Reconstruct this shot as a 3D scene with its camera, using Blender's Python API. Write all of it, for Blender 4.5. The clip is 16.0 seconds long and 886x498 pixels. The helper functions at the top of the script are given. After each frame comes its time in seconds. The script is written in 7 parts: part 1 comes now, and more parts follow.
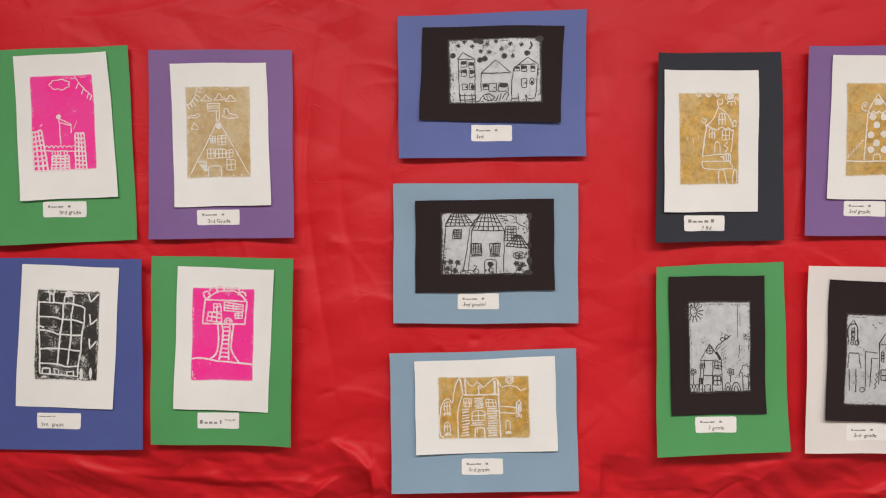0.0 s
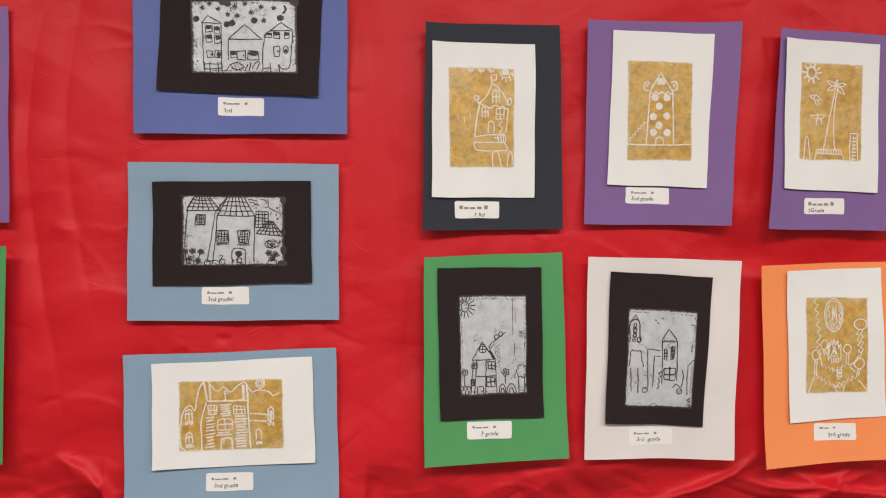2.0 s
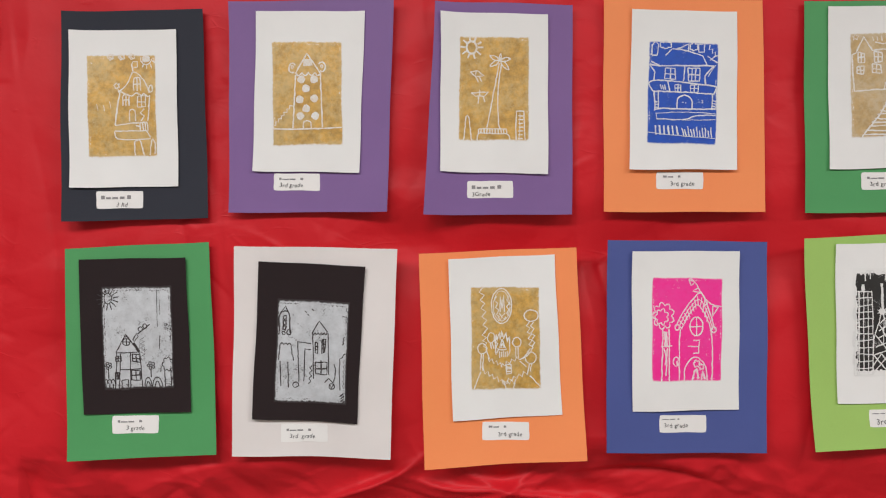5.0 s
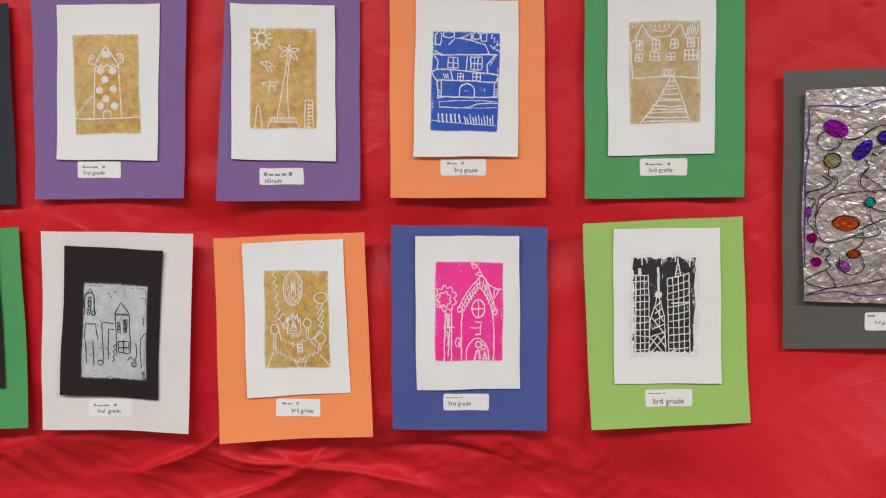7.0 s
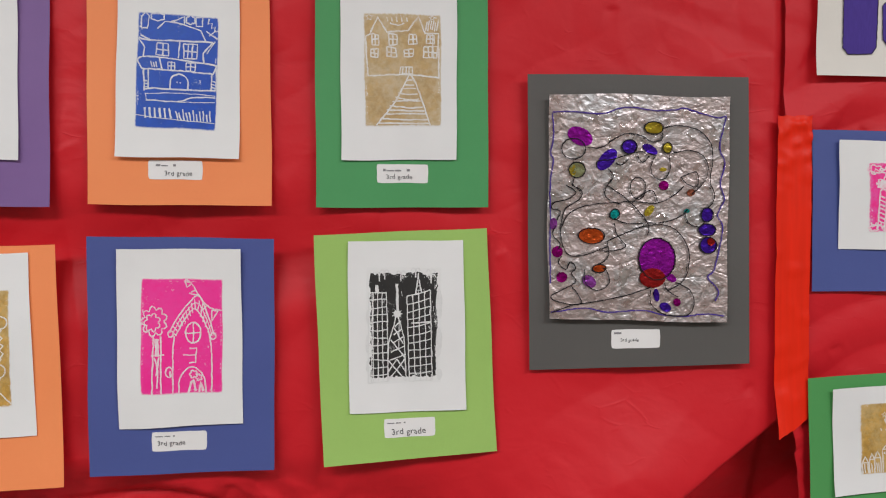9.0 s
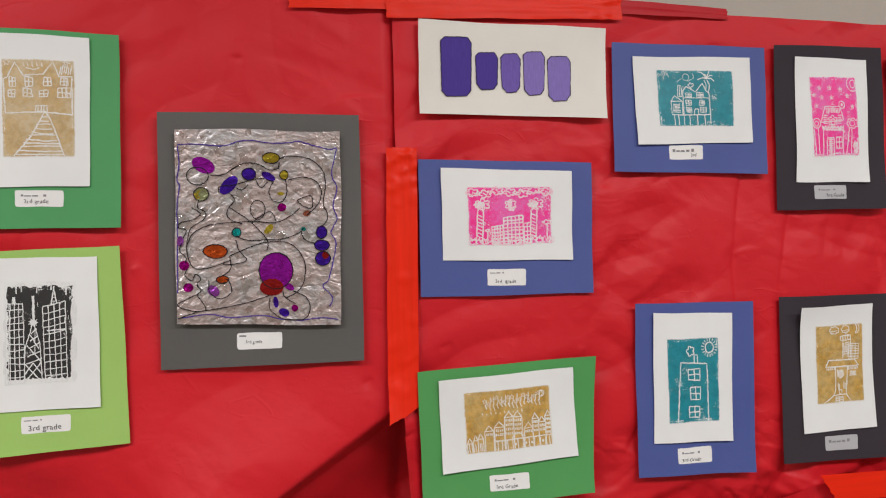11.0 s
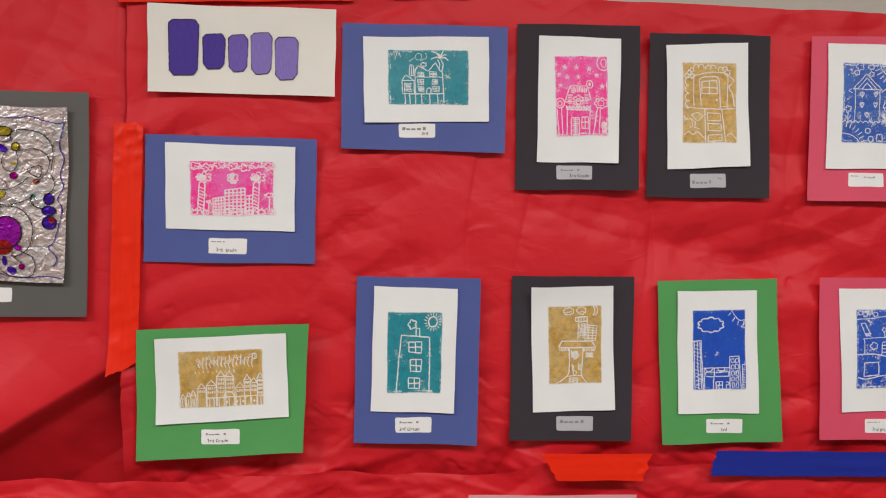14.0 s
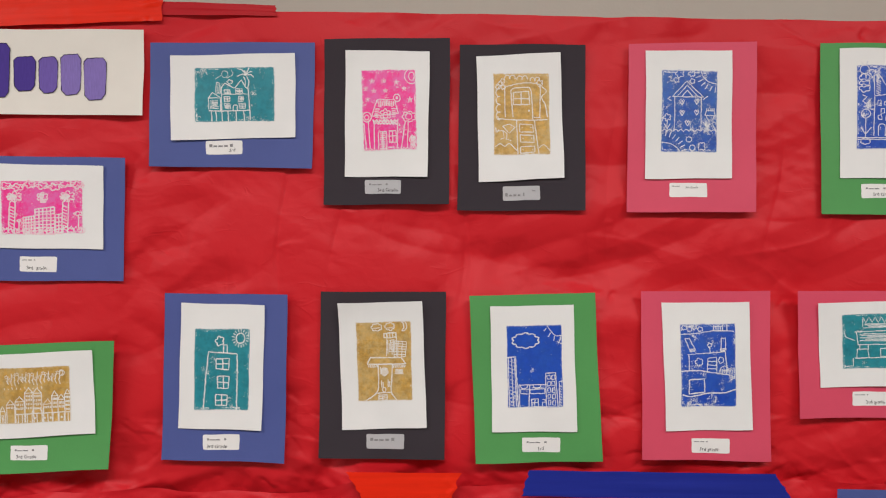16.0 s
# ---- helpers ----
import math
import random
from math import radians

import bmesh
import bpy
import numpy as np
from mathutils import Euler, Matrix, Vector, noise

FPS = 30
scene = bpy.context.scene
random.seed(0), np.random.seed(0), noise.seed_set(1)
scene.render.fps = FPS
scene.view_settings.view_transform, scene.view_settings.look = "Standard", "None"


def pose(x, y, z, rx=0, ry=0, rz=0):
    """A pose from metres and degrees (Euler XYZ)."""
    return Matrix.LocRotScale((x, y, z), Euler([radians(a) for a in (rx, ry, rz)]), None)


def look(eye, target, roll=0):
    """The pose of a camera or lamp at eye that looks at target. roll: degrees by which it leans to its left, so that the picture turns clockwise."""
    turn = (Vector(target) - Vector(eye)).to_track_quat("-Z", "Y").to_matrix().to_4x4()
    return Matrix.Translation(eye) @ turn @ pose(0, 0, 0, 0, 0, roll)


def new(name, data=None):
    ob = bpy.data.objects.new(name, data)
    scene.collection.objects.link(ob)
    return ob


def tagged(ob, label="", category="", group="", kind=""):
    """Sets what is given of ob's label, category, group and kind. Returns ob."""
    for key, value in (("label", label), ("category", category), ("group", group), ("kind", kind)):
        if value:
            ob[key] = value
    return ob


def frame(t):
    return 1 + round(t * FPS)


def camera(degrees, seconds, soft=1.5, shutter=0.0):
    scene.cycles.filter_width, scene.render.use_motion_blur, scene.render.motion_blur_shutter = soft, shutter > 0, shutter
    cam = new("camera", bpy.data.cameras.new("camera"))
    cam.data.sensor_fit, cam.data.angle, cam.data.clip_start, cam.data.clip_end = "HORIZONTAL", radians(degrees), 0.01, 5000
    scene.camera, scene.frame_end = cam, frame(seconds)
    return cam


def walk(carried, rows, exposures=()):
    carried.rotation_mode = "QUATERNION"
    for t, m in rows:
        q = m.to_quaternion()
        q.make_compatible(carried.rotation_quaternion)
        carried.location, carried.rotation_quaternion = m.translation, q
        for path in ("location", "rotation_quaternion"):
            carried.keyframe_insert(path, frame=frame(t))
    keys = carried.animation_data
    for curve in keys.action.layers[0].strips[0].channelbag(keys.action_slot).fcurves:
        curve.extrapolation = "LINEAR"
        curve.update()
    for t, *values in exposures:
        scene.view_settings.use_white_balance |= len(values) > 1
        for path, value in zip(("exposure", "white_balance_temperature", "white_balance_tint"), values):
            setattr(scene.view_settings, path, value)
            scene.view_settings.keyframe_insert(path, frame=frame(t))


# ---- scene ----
cam = camera(58.0, 16.0, soft=1.15)
PATH = [
    (0, (-0.009, -1.3, 1.564), (-0.024, 0.7, 1.527), -0.5),
    (0.5, (0.063, -1.344, 1.556), (0.055, 0.656, 1.514), 0.4),
    (1, (0.141, -1.277, 1.541), (0.198, 0.721, 1.498), 0.9),
    (1.5, (0.187, -1.2, 1.542), (0.321, 0.795, 1.496), 0.6),
    (2, (0.254, -1.179, 1.534), (0.421, 0.814, 1.511), -0.2),
    (2.5, (0.374, -1.204, 1.531), (0.509, 0.791, 1.525), -0.4),
    (3, (0.484, -1.214, 1.532), (0.556, 0.785, 1.507), -0.3),
    (3.2, (0.534, -1.231, 1.547), (0.597, 0.767, 1.491), -0.4),
    (5.3, (0.955, -1.15, 1.503), (0.896, 0.849, 1.495), -1.0),
    (5.5, (0.995, -1.153, 1.521), (0.936, 0.846, 1.486), -1.1),
    (6, (1.115, -1.152, 1.525), (1.037, 0.846, 1.475), -0.9),
    (6.5, (1.206, -1.163, 1.523), (1.104, 0.833, 1.45), -0.9),
    (7, (1.248, -1.182, 1.519), (1.127, 0.813, 1.439), -1.0),
    (7.5, (1.273, -1.193, 1.514), (1.198, 0.804, 1.438), -1.1),
    (8, (1.307, -1.126, 1.509), (1.338, 0.873, 1.434), -0.6),
    (8.5, (1.402, -1.069, 1.51), (1.524, 0.926, 1.438), -0.3),
    (9, (1.423, -1.06, 1.511), (1.663, 0.925, 1.463), -0.7),
    (9.5, (1.563, -1.139, 1.517), (1.842, 0.841, 1.567), -1.1),
    (10, (1.661, -1.221, 1.519), (2.071, 0.735, 1.596), -1.5),
    (10.2, (1.684, -1.241, 1.504), (2.136, 0.706, 1.581), -1.5),
    (12.3, (2.087, -1.352, 1.455), (2.432, 0.619, 1.445), -1.4),
    (12.5, (2.113, -1.358, 1.455), (2.448, 0.614, 1.445), -1.2),
    (13, (2.272, -1.396, 1.466), (2.541, 0.585, 1.457), -0.7),
    (13.5, (2.405, -1.447, 1.458), (2.585, 0.545, 1.439), -0.1),
    (14, (2.516, -1.462, 1.445), (2.644, 0.534, 1.442), 0.3),
    (14.5, (2.615, -1.429, 1.443), (2.703, 0.569, 1.461), 0.1),
    (15, (2.693, -1.405, 1.444), (2.745, 0.593, 1.482), -0.4),
    (15.5, (2.825, -1.432, 1.445), (2.852, 0.567, 1.492), -0.3),
    (16, (2.957, -1.464, 1.442), (2.961, 0.536, 1.482), -0.2),
]
# seconds, stops, white balance
EXPOSURES = [(0.0, 0.04, 6650, 10), (3.0, 0.03, 6650, 10), (5.5, -0.04, 6250, 9), (8.0, -0.03, 6200, 9), (9.0, -0.13, 6150, 9), (9.7, -0.08, 6200, 9), (10.2, 0.0, 6250, 9), (12.5, -0.04, 6350, 9), (14.0, -0.02, 6400, 9), (16.0, 0.0, 6450, 10)]
walk(cam, [(t, look(eye, target, roll)) for t, eye, target, roll in PATH], EXPOSURES)

# ---- light: a school corridor with ceiling panels ----
world = bpy.data.worlds.new("world")
scene.world = world
world.use_nodes = True
world.node_tree.nodes["Background"].inputs["Color"].default_value = (0.9, 0.95, 1.0, 1)
world.node_tree.nodes["Background"].inputs["Strength"].default_value = 0.02

CEILING = 2.72
PANELS = [(-0.82, -1.9), (0.62, -1.9), (2.85, -1.9), (4.6, -1.9)]
for px_, py_ in PANELS:
    lamp = bpy.data.lights.new("panel_light", "AREA")
    lamp.shape, lamp.size, lamp.size_y = "RECTANGLE", 1.15, 0.55
    lamp.energy, lamp.color = 37.0, (1.0, 0.965, 0.945)
    new("panel_light", lamp).matrix_world = pose(px_, py_, CEILING - 0.03, 0, 0, 0)

# ---- materials ----
def material(name):
    m = bpy.data.materials.new(name)
    m.use_nodes = True
    return m, m.node_tree.nodes, m.node_tree.links, m.node_tree.nodes["Principled BSDF"]


def noise_node(nodes, links, coord, scale, detail=3.0, rough=0.55):
    n = nodes.new("ShaderNodeTexNoise")
    n.inputs["Scale"].default_value, n.inputs["Detail"].default_value, n.inputs["Roughness"].default_value = scale, detail, rough
    links.new(coord, n.inputs["Vector"])
    return n.outputs["Fac"]


def ramp(nodes, links, fac, low, high, a=0.0, b=1.0):
    n = nodes.new("ShaderNodeMapRange")
    n.inputs["From Min"].default_value, n.inputs["From Max"].default_value = low, high
    n.inputs["To Min"].default_value, n.inputs["To Max"].default_value = a, b
    links.new(fac, n.inputs["Value"])
    return n.outputs["Result"]


def calc(nodes, links, op, a, b):
    n = nodes.new("ShaderNodeMath")
    n.operation = op
    for k, v in enumerate((a, b)):
        if isinstance(v, (int, float)):
            n.inputs[k].default_value = v
        else:
            links.new(v, n.inputs[k])
    return n.outputs[0]


def mixed(nodes, links, fac, a, b):
    n = nodes.new("ShaderNodeMix")
    n.data_type = "RGBA"
    for socket, v in ((n.inputs[0], fac), (n.inputs[6], a), (n.inputs[7], b)):
        if isinstance(v, tuple):
            socket.default_value = (*v, 1)
        elif isinstance(v, (int, float)):
            socket.default_value = v
        else:
            links.new(v, socket)
    return n.outputs[2]


def bump(nodes, links, bsdf, height, strength, distance):
    n = nodes.new("ShaderNodeBump")
    n.inputs["Strength"].default_value, n.inputs["Distance"].default_value = strength, distance
    links.new(height, n.inputs["Height"])
    links.new(n.outputs["Normal"], bsdf.inputs["Normal"])


def shade(c, k):
    return tuple(min(1.0, v * k) for v in c)


def paper(name, colour, fibre=0.06, rough=0.58, gloss=0.42):
    """Coloured construction paper: fine fibres, faint fading in patches."""
    m, nodes, links, bsdf = material(name)
    at = nodes.new("ShaderNodeTexCoord").outputs["Object"]
    fine = noise_node(nodes, links, at, 1400, 2)
    patch = noise_node(nodes, links, at, 9, 3)
    c = mixed(nodes, links, ramp(nodes, links, fine, 0.3, 0.7), shade(colour, 1 - fibre), shade(colour, 1 + fibre))
    c = mixed(nodes, links, ramp(nodes, links, patch, 0.35, 0.75, 0.0, 0.4), c, shade(colour, 1.16))
    links.new(c, bsdf.inputs["Base Color"])
    bsdf.inputs["Roughness"].default_value, bsdf.inputs["Specular IOR Level"].default_value = rough, gloss
    both = calc(nodes, links, "ADD", fine, calc(nodes, links, "MULTIPLY", noise_node(nodes, links, at, 45, 3), 3.0))
    bump(nodes, links, bsdf, both, 0.25, 0.0006)
    return m


INKED = {}


def carved(name):
    """Lines cut into a printing block: the card shows in them, smudged with ink here and there."""
    colour, ground = INKED[name]
    m, nodes, links, bsdf = material("carved_" + name)
    at = nodes.new("ShaderNodeTexCoord").outputs["Object"]
    smudge = calc(nodes, links, "ADD", calc(nodes, links, "MULTIPLY", noise_node(nodes, links, at, 60, 3), 0.5), calc(nodes, links, "MULTIPLY", noise_node(nodes, links, at, 420, 3), 0.5))
    links.new(mixed(nodes, links, ramp(nodes, links, smudge, 0.42, 0.66, 0.0 if sum(ground) < 1 else 0.04, 0.05 if sum(ground) < 1 else 0.48 if colour[0] > 0.3 else 0.14 if sum(colour) < 0.1 else 0.38), ground, colour), bsdf.inputs["Base Color"])
    bsdf.inputs["Roughness"].default_value = 0.6
    return m


def ink(name, colour, ground, cover=0.75, patchy=0.5, metal=0.0, rough=0.5, tone=0.25, edge=0.0016, wash=0.25):
    """Block-printing ink rolled on paper: speckled where it did not take, blotchy where it is thick, ragged at its edges."""
    m, nodes, links, bsdf = material(name)
    INKED[name] = colour, ground
    info = nodes.new("ShaderNodeObjectInfo")
    coord = nodes.new("ShaderNodeTexCoord")
    shift = nodes.new("ShaderNodeVectorMath")
    shift.operation = "ADD"
    links.new(coord.outputs["Object"], shift.inputs[0])
    links.new(info.outputs["Random"], shift.inputs[1])
    at = shift.outputs[0]
    speck = noise_node(nodes, links, at, 380, 4, 0.75)
    patch = noise_node(nodes, links, at, 32, 4, 0.65)
    stripe = noise_node(nodes, links, at, 75, 4, 0.7)
    bias = calc(nodes, links, "ADD", calc(nodes, links, "MULTIPLY", calc(nodes, links, "SUBTRACT", patch, 0.5), patchy),
                calc(nodes, links, "MULTIPLY", calc(nodes, links, "SUBTRACT", stripe, 0.5), patchy * 0.5))
    level = calc(nodes, links, "ADD", calc(nodes, links, "ADD", speck, bias), cover - 0.5)
    uv = nodes.new("ShaderNodeSeparateXYZ")
    links.new(coord.outputs["UV"], uv.inputs[0])
    # distance from the block's edge, whose corners are rounded
    square = None
    for axis in ("X", "Y"):
        d = calc(nodes, links, "SUBTRACT", 0.5, calc(nodes, links, "ABSOLUTE", calc(nodes, links, "SUBTRACT", uv.outputs[axis], 0.5), 0.0))
        d = calc(nodes, links, "POWER", calc(nodes, links, "MAXIMUM", calc(nodes, links, "SUBTRACT", 0.12, d), 0.0), 12.0)
        square = d if square is None else calc(nodes, links, "ADD", square, d)
    near = calc(nodes, links, "SUBTRACT", 0.12, calc(nodes, links, "POWER", square, 1 / 12))
    ragged = calc(nodes, links, "MULTIPLY", noise_node(nodes, links, at, 260 if edge < 0.003 else 90, 3), edge * 22)
    rim = ramp(nodes, links, calc(nodes, links, "SUBTRACT", near, ragged), -0.002 if edge > 0.003 else -0.006, 0.002 if edge > 0.003 else 0.008)
    # the ink is thin along a line just inside the edge
    thin = calc(nodes, links, "SUBTRACT", 1.0, ramp(nodes, links, calc(nodes, links, "ABSOLUTE", calc(nodes, links, "SUBTRACT", calc(nodes, links, "SUBTRACT", near, ragged), 0.022), 0.0), 0.003, 0.012))
    level = calc(nodes, links, "SUBTRACT", level, calc(nodes, links, "MULTIPLY", thin, ramp(nodes, links, stripe, 0.4, 0.62, 0.0, 0.28)))
    mask = calc(nodes, links, "MULTIPLY", ramp(nodes, links, level, 0.40, 0.58), rim)
    c = mixed(nodes, links, ramp(nodes, links, stripe, 0.35, 0.65), shade(colour, 1 - tone), shade(colour, 1 + 0.6 * tone))
    thin_ink = tuple(g * v ** 0.42 for g, v in zip(ground, colour)) if sum(ground) > sum(colour) else shade(colour, 0.45)
    # the ink lies thinner in clouds and towards the edge, and the paper shows through it
    cloud = calc(nodes, links, "ADD", calc(nodes, links, "MULTIPLY", noise_node(nodes, links, at, 20, 5, 0.6), 0.55), calc(nodes, links, "MULTIPLY", noise_node(nodes, links, at, 130, 4, 0.7), 0.45))
    cloud = calc(nodes, links, "ADD", cloud, ramp(nodes, links, near, 0.0, 0.06, 0.1, 0.0))
    c = mixed(nodes, links, ramp(nodes, links, cloud, 0.44 if wash > 0.45 else 0.40, 0.58 if wash > 0.45 else 0.66, 0.0, wash), c, thin_ink)
    links.new(mixed(nodes, links, mask, ground, c), bsdf.inputs["Base Color"])
    if metal:
        links.new(calc(nodes, links, "MULTIPLY", mask, metal), bsdf.inputs["Metallic"])
    bsdf.inputs["Roughness"].default_value = rough
    bump(nodes, links, bsdf, calc(nodes, links, "ADD", mask, speck), 0.2, 0.0003)
    return m


def board_paper():
    """Red bulletin-board paper: smooth roll paper with a sheen, softly crumpled, with short sharp creases."""
    m, nodes, links, bsdf = material("red_board_paper")
    at = nodes.new("ShaderNodeTexCoord").outputs["Object"]
    patch, fine = noise_node(nodes, links, at, 2.2, 4), noise_node(nodes, links, at, 700, 2)
    c = mixed(nodes, links, ramp(nodes, links, patch, 0.3, 0.7), (0.61, 0.009, 0.017), (0.67, 0.014, 0.024))
    c = mixed(nodes, links, ramp(nodes, links, fine, 0.35, 0.65, 0.0, 0.12), c, (0.72, 0.028, 0.034))
    links.new(c, bsdf.inputs["Base Color"])
    bsdf.inputs["Roughness"].default_value, bsdf.inputs["Specular IOR Level"].default_value = 0.5, 0.27
    # where the sheet was handled more
    where = ramp(nodes, links, noise_node(nodes, links, at, 2.4, 3), 0.36, 0.62)
    # straight facets between folds, bent a little by hand
    bent = nodes.new("ShaderNodeVectorMath")
    bent.operation = "MULTIPLY_ADD"
    wobble = nodes.new("ShaderNodeTexNoise")
    wobble.inputs["Scale"].default_value, wobble.inputs["Detail"].default_value = 7.0, 2.0
    links.new(at, wobble.inputs["Vector"])
    links.new(wobble.outputs["Color"], bent.inputs[0])
    bent.inputs[1].default_value = (0.09, 0.0, 0.09)
    links.new(at, bent.inputs[2])
    height = calc(nodes, links, "MULTIPLY", noise_node(nodes, links, at, 13, 4), 0.42)
    for k, (scale, lean, squash, wide, low, high, gain) in enumerate((
            (6.0, 0.3, 1.5, 0.030, 0.60, 0.68, 0.07), (11.0, -0.12, 1.9, 0.045, 0.61, 0.68, 0.06), (23.0, 0.1, 2.2, 0.07, 0.62, 0.68, 0.05))):
        turn = nodes.new("ShaderNodeMapping")
        turn.inputs["Rotation"].default_value, turn.inputs["Scale"].default_value, turn.inputs["Location"].default_value = (0, lean, 0), (1, 1, squash), (k * 3.7, 0.4, k * 1.9)
        links.new(bent.outputs[0], turn.inputs["Vector"])
        cells = nodes.new("ShaderNodeTexVoronoi")
        cells.feature = "DISTANCE_TO_EDGE"
        cells.inputs["Scale"].default_value = scale
        links.new(turn.outputs[0], cells.inputs["Vector"])
        crease = ramp(nodes, links, cells.outputs["Distance"], 0.0, wide, 1.0, 0.0)
        some = ramp(nodes, links, noise_node(nodes, links, turn.outputs[0], scale * 0.8, 2), low, high)
        height = calc(nodes, links, "ADD", height, calc(nodes, links, "MULTIPLY", calc(nodes, links, "MULTIPLY", crease, some), gain))
    # a few wide flat facets
    height = calc(nodes, links, "ADD", height, calc(nodes, links, "MULTIPLY", calc(nodes, links, "MULTIPLY", ramp(nodes, links, cells.outputs["Distance"], 0.0, 0.3), where), -0.05))
    bump(nodes, links, bsdf, height, 0.6, 0.007)
    return m


def paint(name, colour, rough=0.6):
    m, nodes, links, bsdf = material(name)
    at = nodes.new("ShaderNodeTexCoord").outputs["Object"]
    c = mixed(nodes, links, noise_node(nodes, links, at, 3, 4), shade(colour, 0.94), shade(colour, 1.05))
    links.new(c, bsdf.inputs["Base Color"])
    bsdf.inputs["Roughness"].default_value = rough
    bump(nodes, links, bsdf, noise_node(nodes, links, at, 180, 3), 0.3, 0.001)
    return m


def tape(name, colour):
    m, nodes, links, bsdf = material(name)
    at = nodes.new("ShaderNodeTexCoord").outputs["Object"]
    stretch = nodes.new("ShaderNodeMapping")
    stretch.inputs["Scale"].default_value = (6, 1, 90)
    links.new(at, stretch.inputs["Vector"])
    streak = noise_node(nodes, links, stretch.outputs[0], 1.0, 4)
    c = mixed(nodes, links, ramp(nodes, links, streak, 0.3, 0.7), shade(colour, 0.92), shade(colour, 1.06))
    links.new(c, bsdf.inputs["Base Color"])
    bsdf.inputs["Roughness"].default_value, bsdf.inputs["Specular IOR Level"].default_value = 0.4, 0.18
    bump(nodes, links, bsdf, calc(nodes, links, "ADD", streak, noise_node(nodes, links, at, 60, 3)), 0.25, 0.0008)
    return m


def marker(name, colour, streaks=0.25, rough=0.6, metal=0.0):
    m, nodes, links, bsdf = material(name)
    at = nodes.new("ShaderNodeTexCoord").outputs["Object"]
    stretch = nodes.new("ShaderNodeMapping")
    stretch.inputs["Scale"].default_value = (420, 1, 60)
    links.new(at, stretch.inputs["Vector"])
    c = mixed(nodes, links, noise_node(nodes, links, stretch.outputs[0], 1.0, 3), shade(colour, 1 - streaks), shade(colour, 1 + streaks))
    links.new(c, bsdf.inputs["Base Color"])
    bsdf.inputs["Roughness"].default_value, bsdf.inputs["Metallic"].default_value, bsdf.inputs["Specular IOR Level"].default_value = rough, metal, 0.2
    return m


WHITE, BLACK = (0.84, 0.845, 0.83), (0.028, 0.020, 0.021)
MAT = {
    "red": board_paper(),
    "white": paper("white_card", WHITE, 0.02), "black": paper("black_card", BLACK, 0.15, 0.9, 0.12),
    "sign": paper("cream_sign_paper", (0.82, 0.79, 0.72), 0.02), "label": paper("label_paper", (0.86, 0.85, 0.83), 0.015, 0.5), "grey_label": paper("grey_label_paper", (0.50, 0.50, 0.515), 0.03, 0.6),
    "purple": paper("purple_paper", (0.215, 0.116, 0.32)), "orange": paper("orange_paper", (1.0, 0.295, 0.10)),
    "green": paper("green_paper", (0.080, 0.335, 0.112)), "leaf": paper("leaf_green_paper", (0.085, 0.33, 0.09)), "blue": paper("blue_paper", (0.072, 0.10, 0.32)),
    "periwinkle": paper("periwinkle_paper", (0.105, 0.142, 0.39)), "sky": paper("light_blue_paper", (0.25, 0.37, 0.49)), "lime": paper("lime_paper", (0.36, 0.58, 0.14)),
    "charcoal": paper("charcoal_paper", (0.039, 0.042, 0.055), 0.1, 0.85, 0.18), "plum": paper("dark_grey_paper", (0.045, 0.037, 0.045), 0.1, 0.85, 0.18),
    "grey": paper("grey_paper", (0.105, 0.1, 0.093)), "pink": paper("pink_paper", (0.70, 0.073, 0.135)),
    "pale": paper("white_paper", (0.78, 0.74, 0.72), 0.02), "rose": paper("pale_pink_paper", (0.72, 0.33, 0.36)),
    "lilac": paper("lilac_paper", (0.34, 0.24, 0.5)), "brown": paper("brown_paper", (0.25, 0.12, 0.06)),
}
MAT.update({
    "gold_ink": ink("gold_ink", (0.60, 0.352, 0.073), WHITE, 0.80, 0.7, 0.05, 0.45, 0.3, 0.0011, 0.46),
    "ochre_ink": ink("thin_gold_ink", (0.54, 0.37, 0.16), WHITE, 0.76, 0.5, 0.1, 0.5, 0.15, 0.001, 0.6),
    "silver_ink": ink("silver_ink", (0.62, 0.65, 0.68), BLACK, 0.70, 0.8, 0.1, 0.45, 0.12, 0.0018, 0.22),
    "pink_ink": ink("hot_pink_ink", (1.0, 0.018, 0.32), WHITE, 0.78, 0.9, 0, 0.5, 0.04, 0.0005, 0.28),
    "worn_pink_ink": ink("worn_pink_ink", (1.0, 0.02, 0.30), WHITE, 0.71, 1.1, 0, 0.5, 0.08, 0.0016, 0.8),
    "blue_ink": ink("blue_ink", (0.004, 0.064, 0.49), WHITE, 0.69, 1.3, 0, 0.5, 0.15, 0.0010, 0.25),
    "solid_blue_ink": ink("solid_blue_ink", (0.002, 0.066, 0.50), WHITE, 0.82, 1.3, 0, 0.5, 0.12, 0.0008, 0.12),
    "worn_blue_ink": ink("worn_blue_ink", (0.006, 0.076, 0.45), WHITE, 0.68, 1.0, 0, 0.5, 0.25, 0.0012, 0.34),
    "teal_ink": ink("teal_ink", (0.003, 0.225, 0.29), WHITE, 0.73, 1.0, 0, 0.5, 0.2, 0.0012, 0.28),
    "black_ink": ink("black_ink", (0.02, 0.018, 0.017), WHITE, 0.66, 0.8, 0, 0.5, 0.2, 0.0016, 0.2),
    "dense_black_ink": ink("dense_black_ink", (0.016, 0.015, 0.014), WHITE, 0.77, 1.1, 0, 0.5, 0.2, 0.0050, 0.05),
})
CARVED = {key: carved(mat.name) for key, mat in MAT.items() if key.endswith("_ink")}
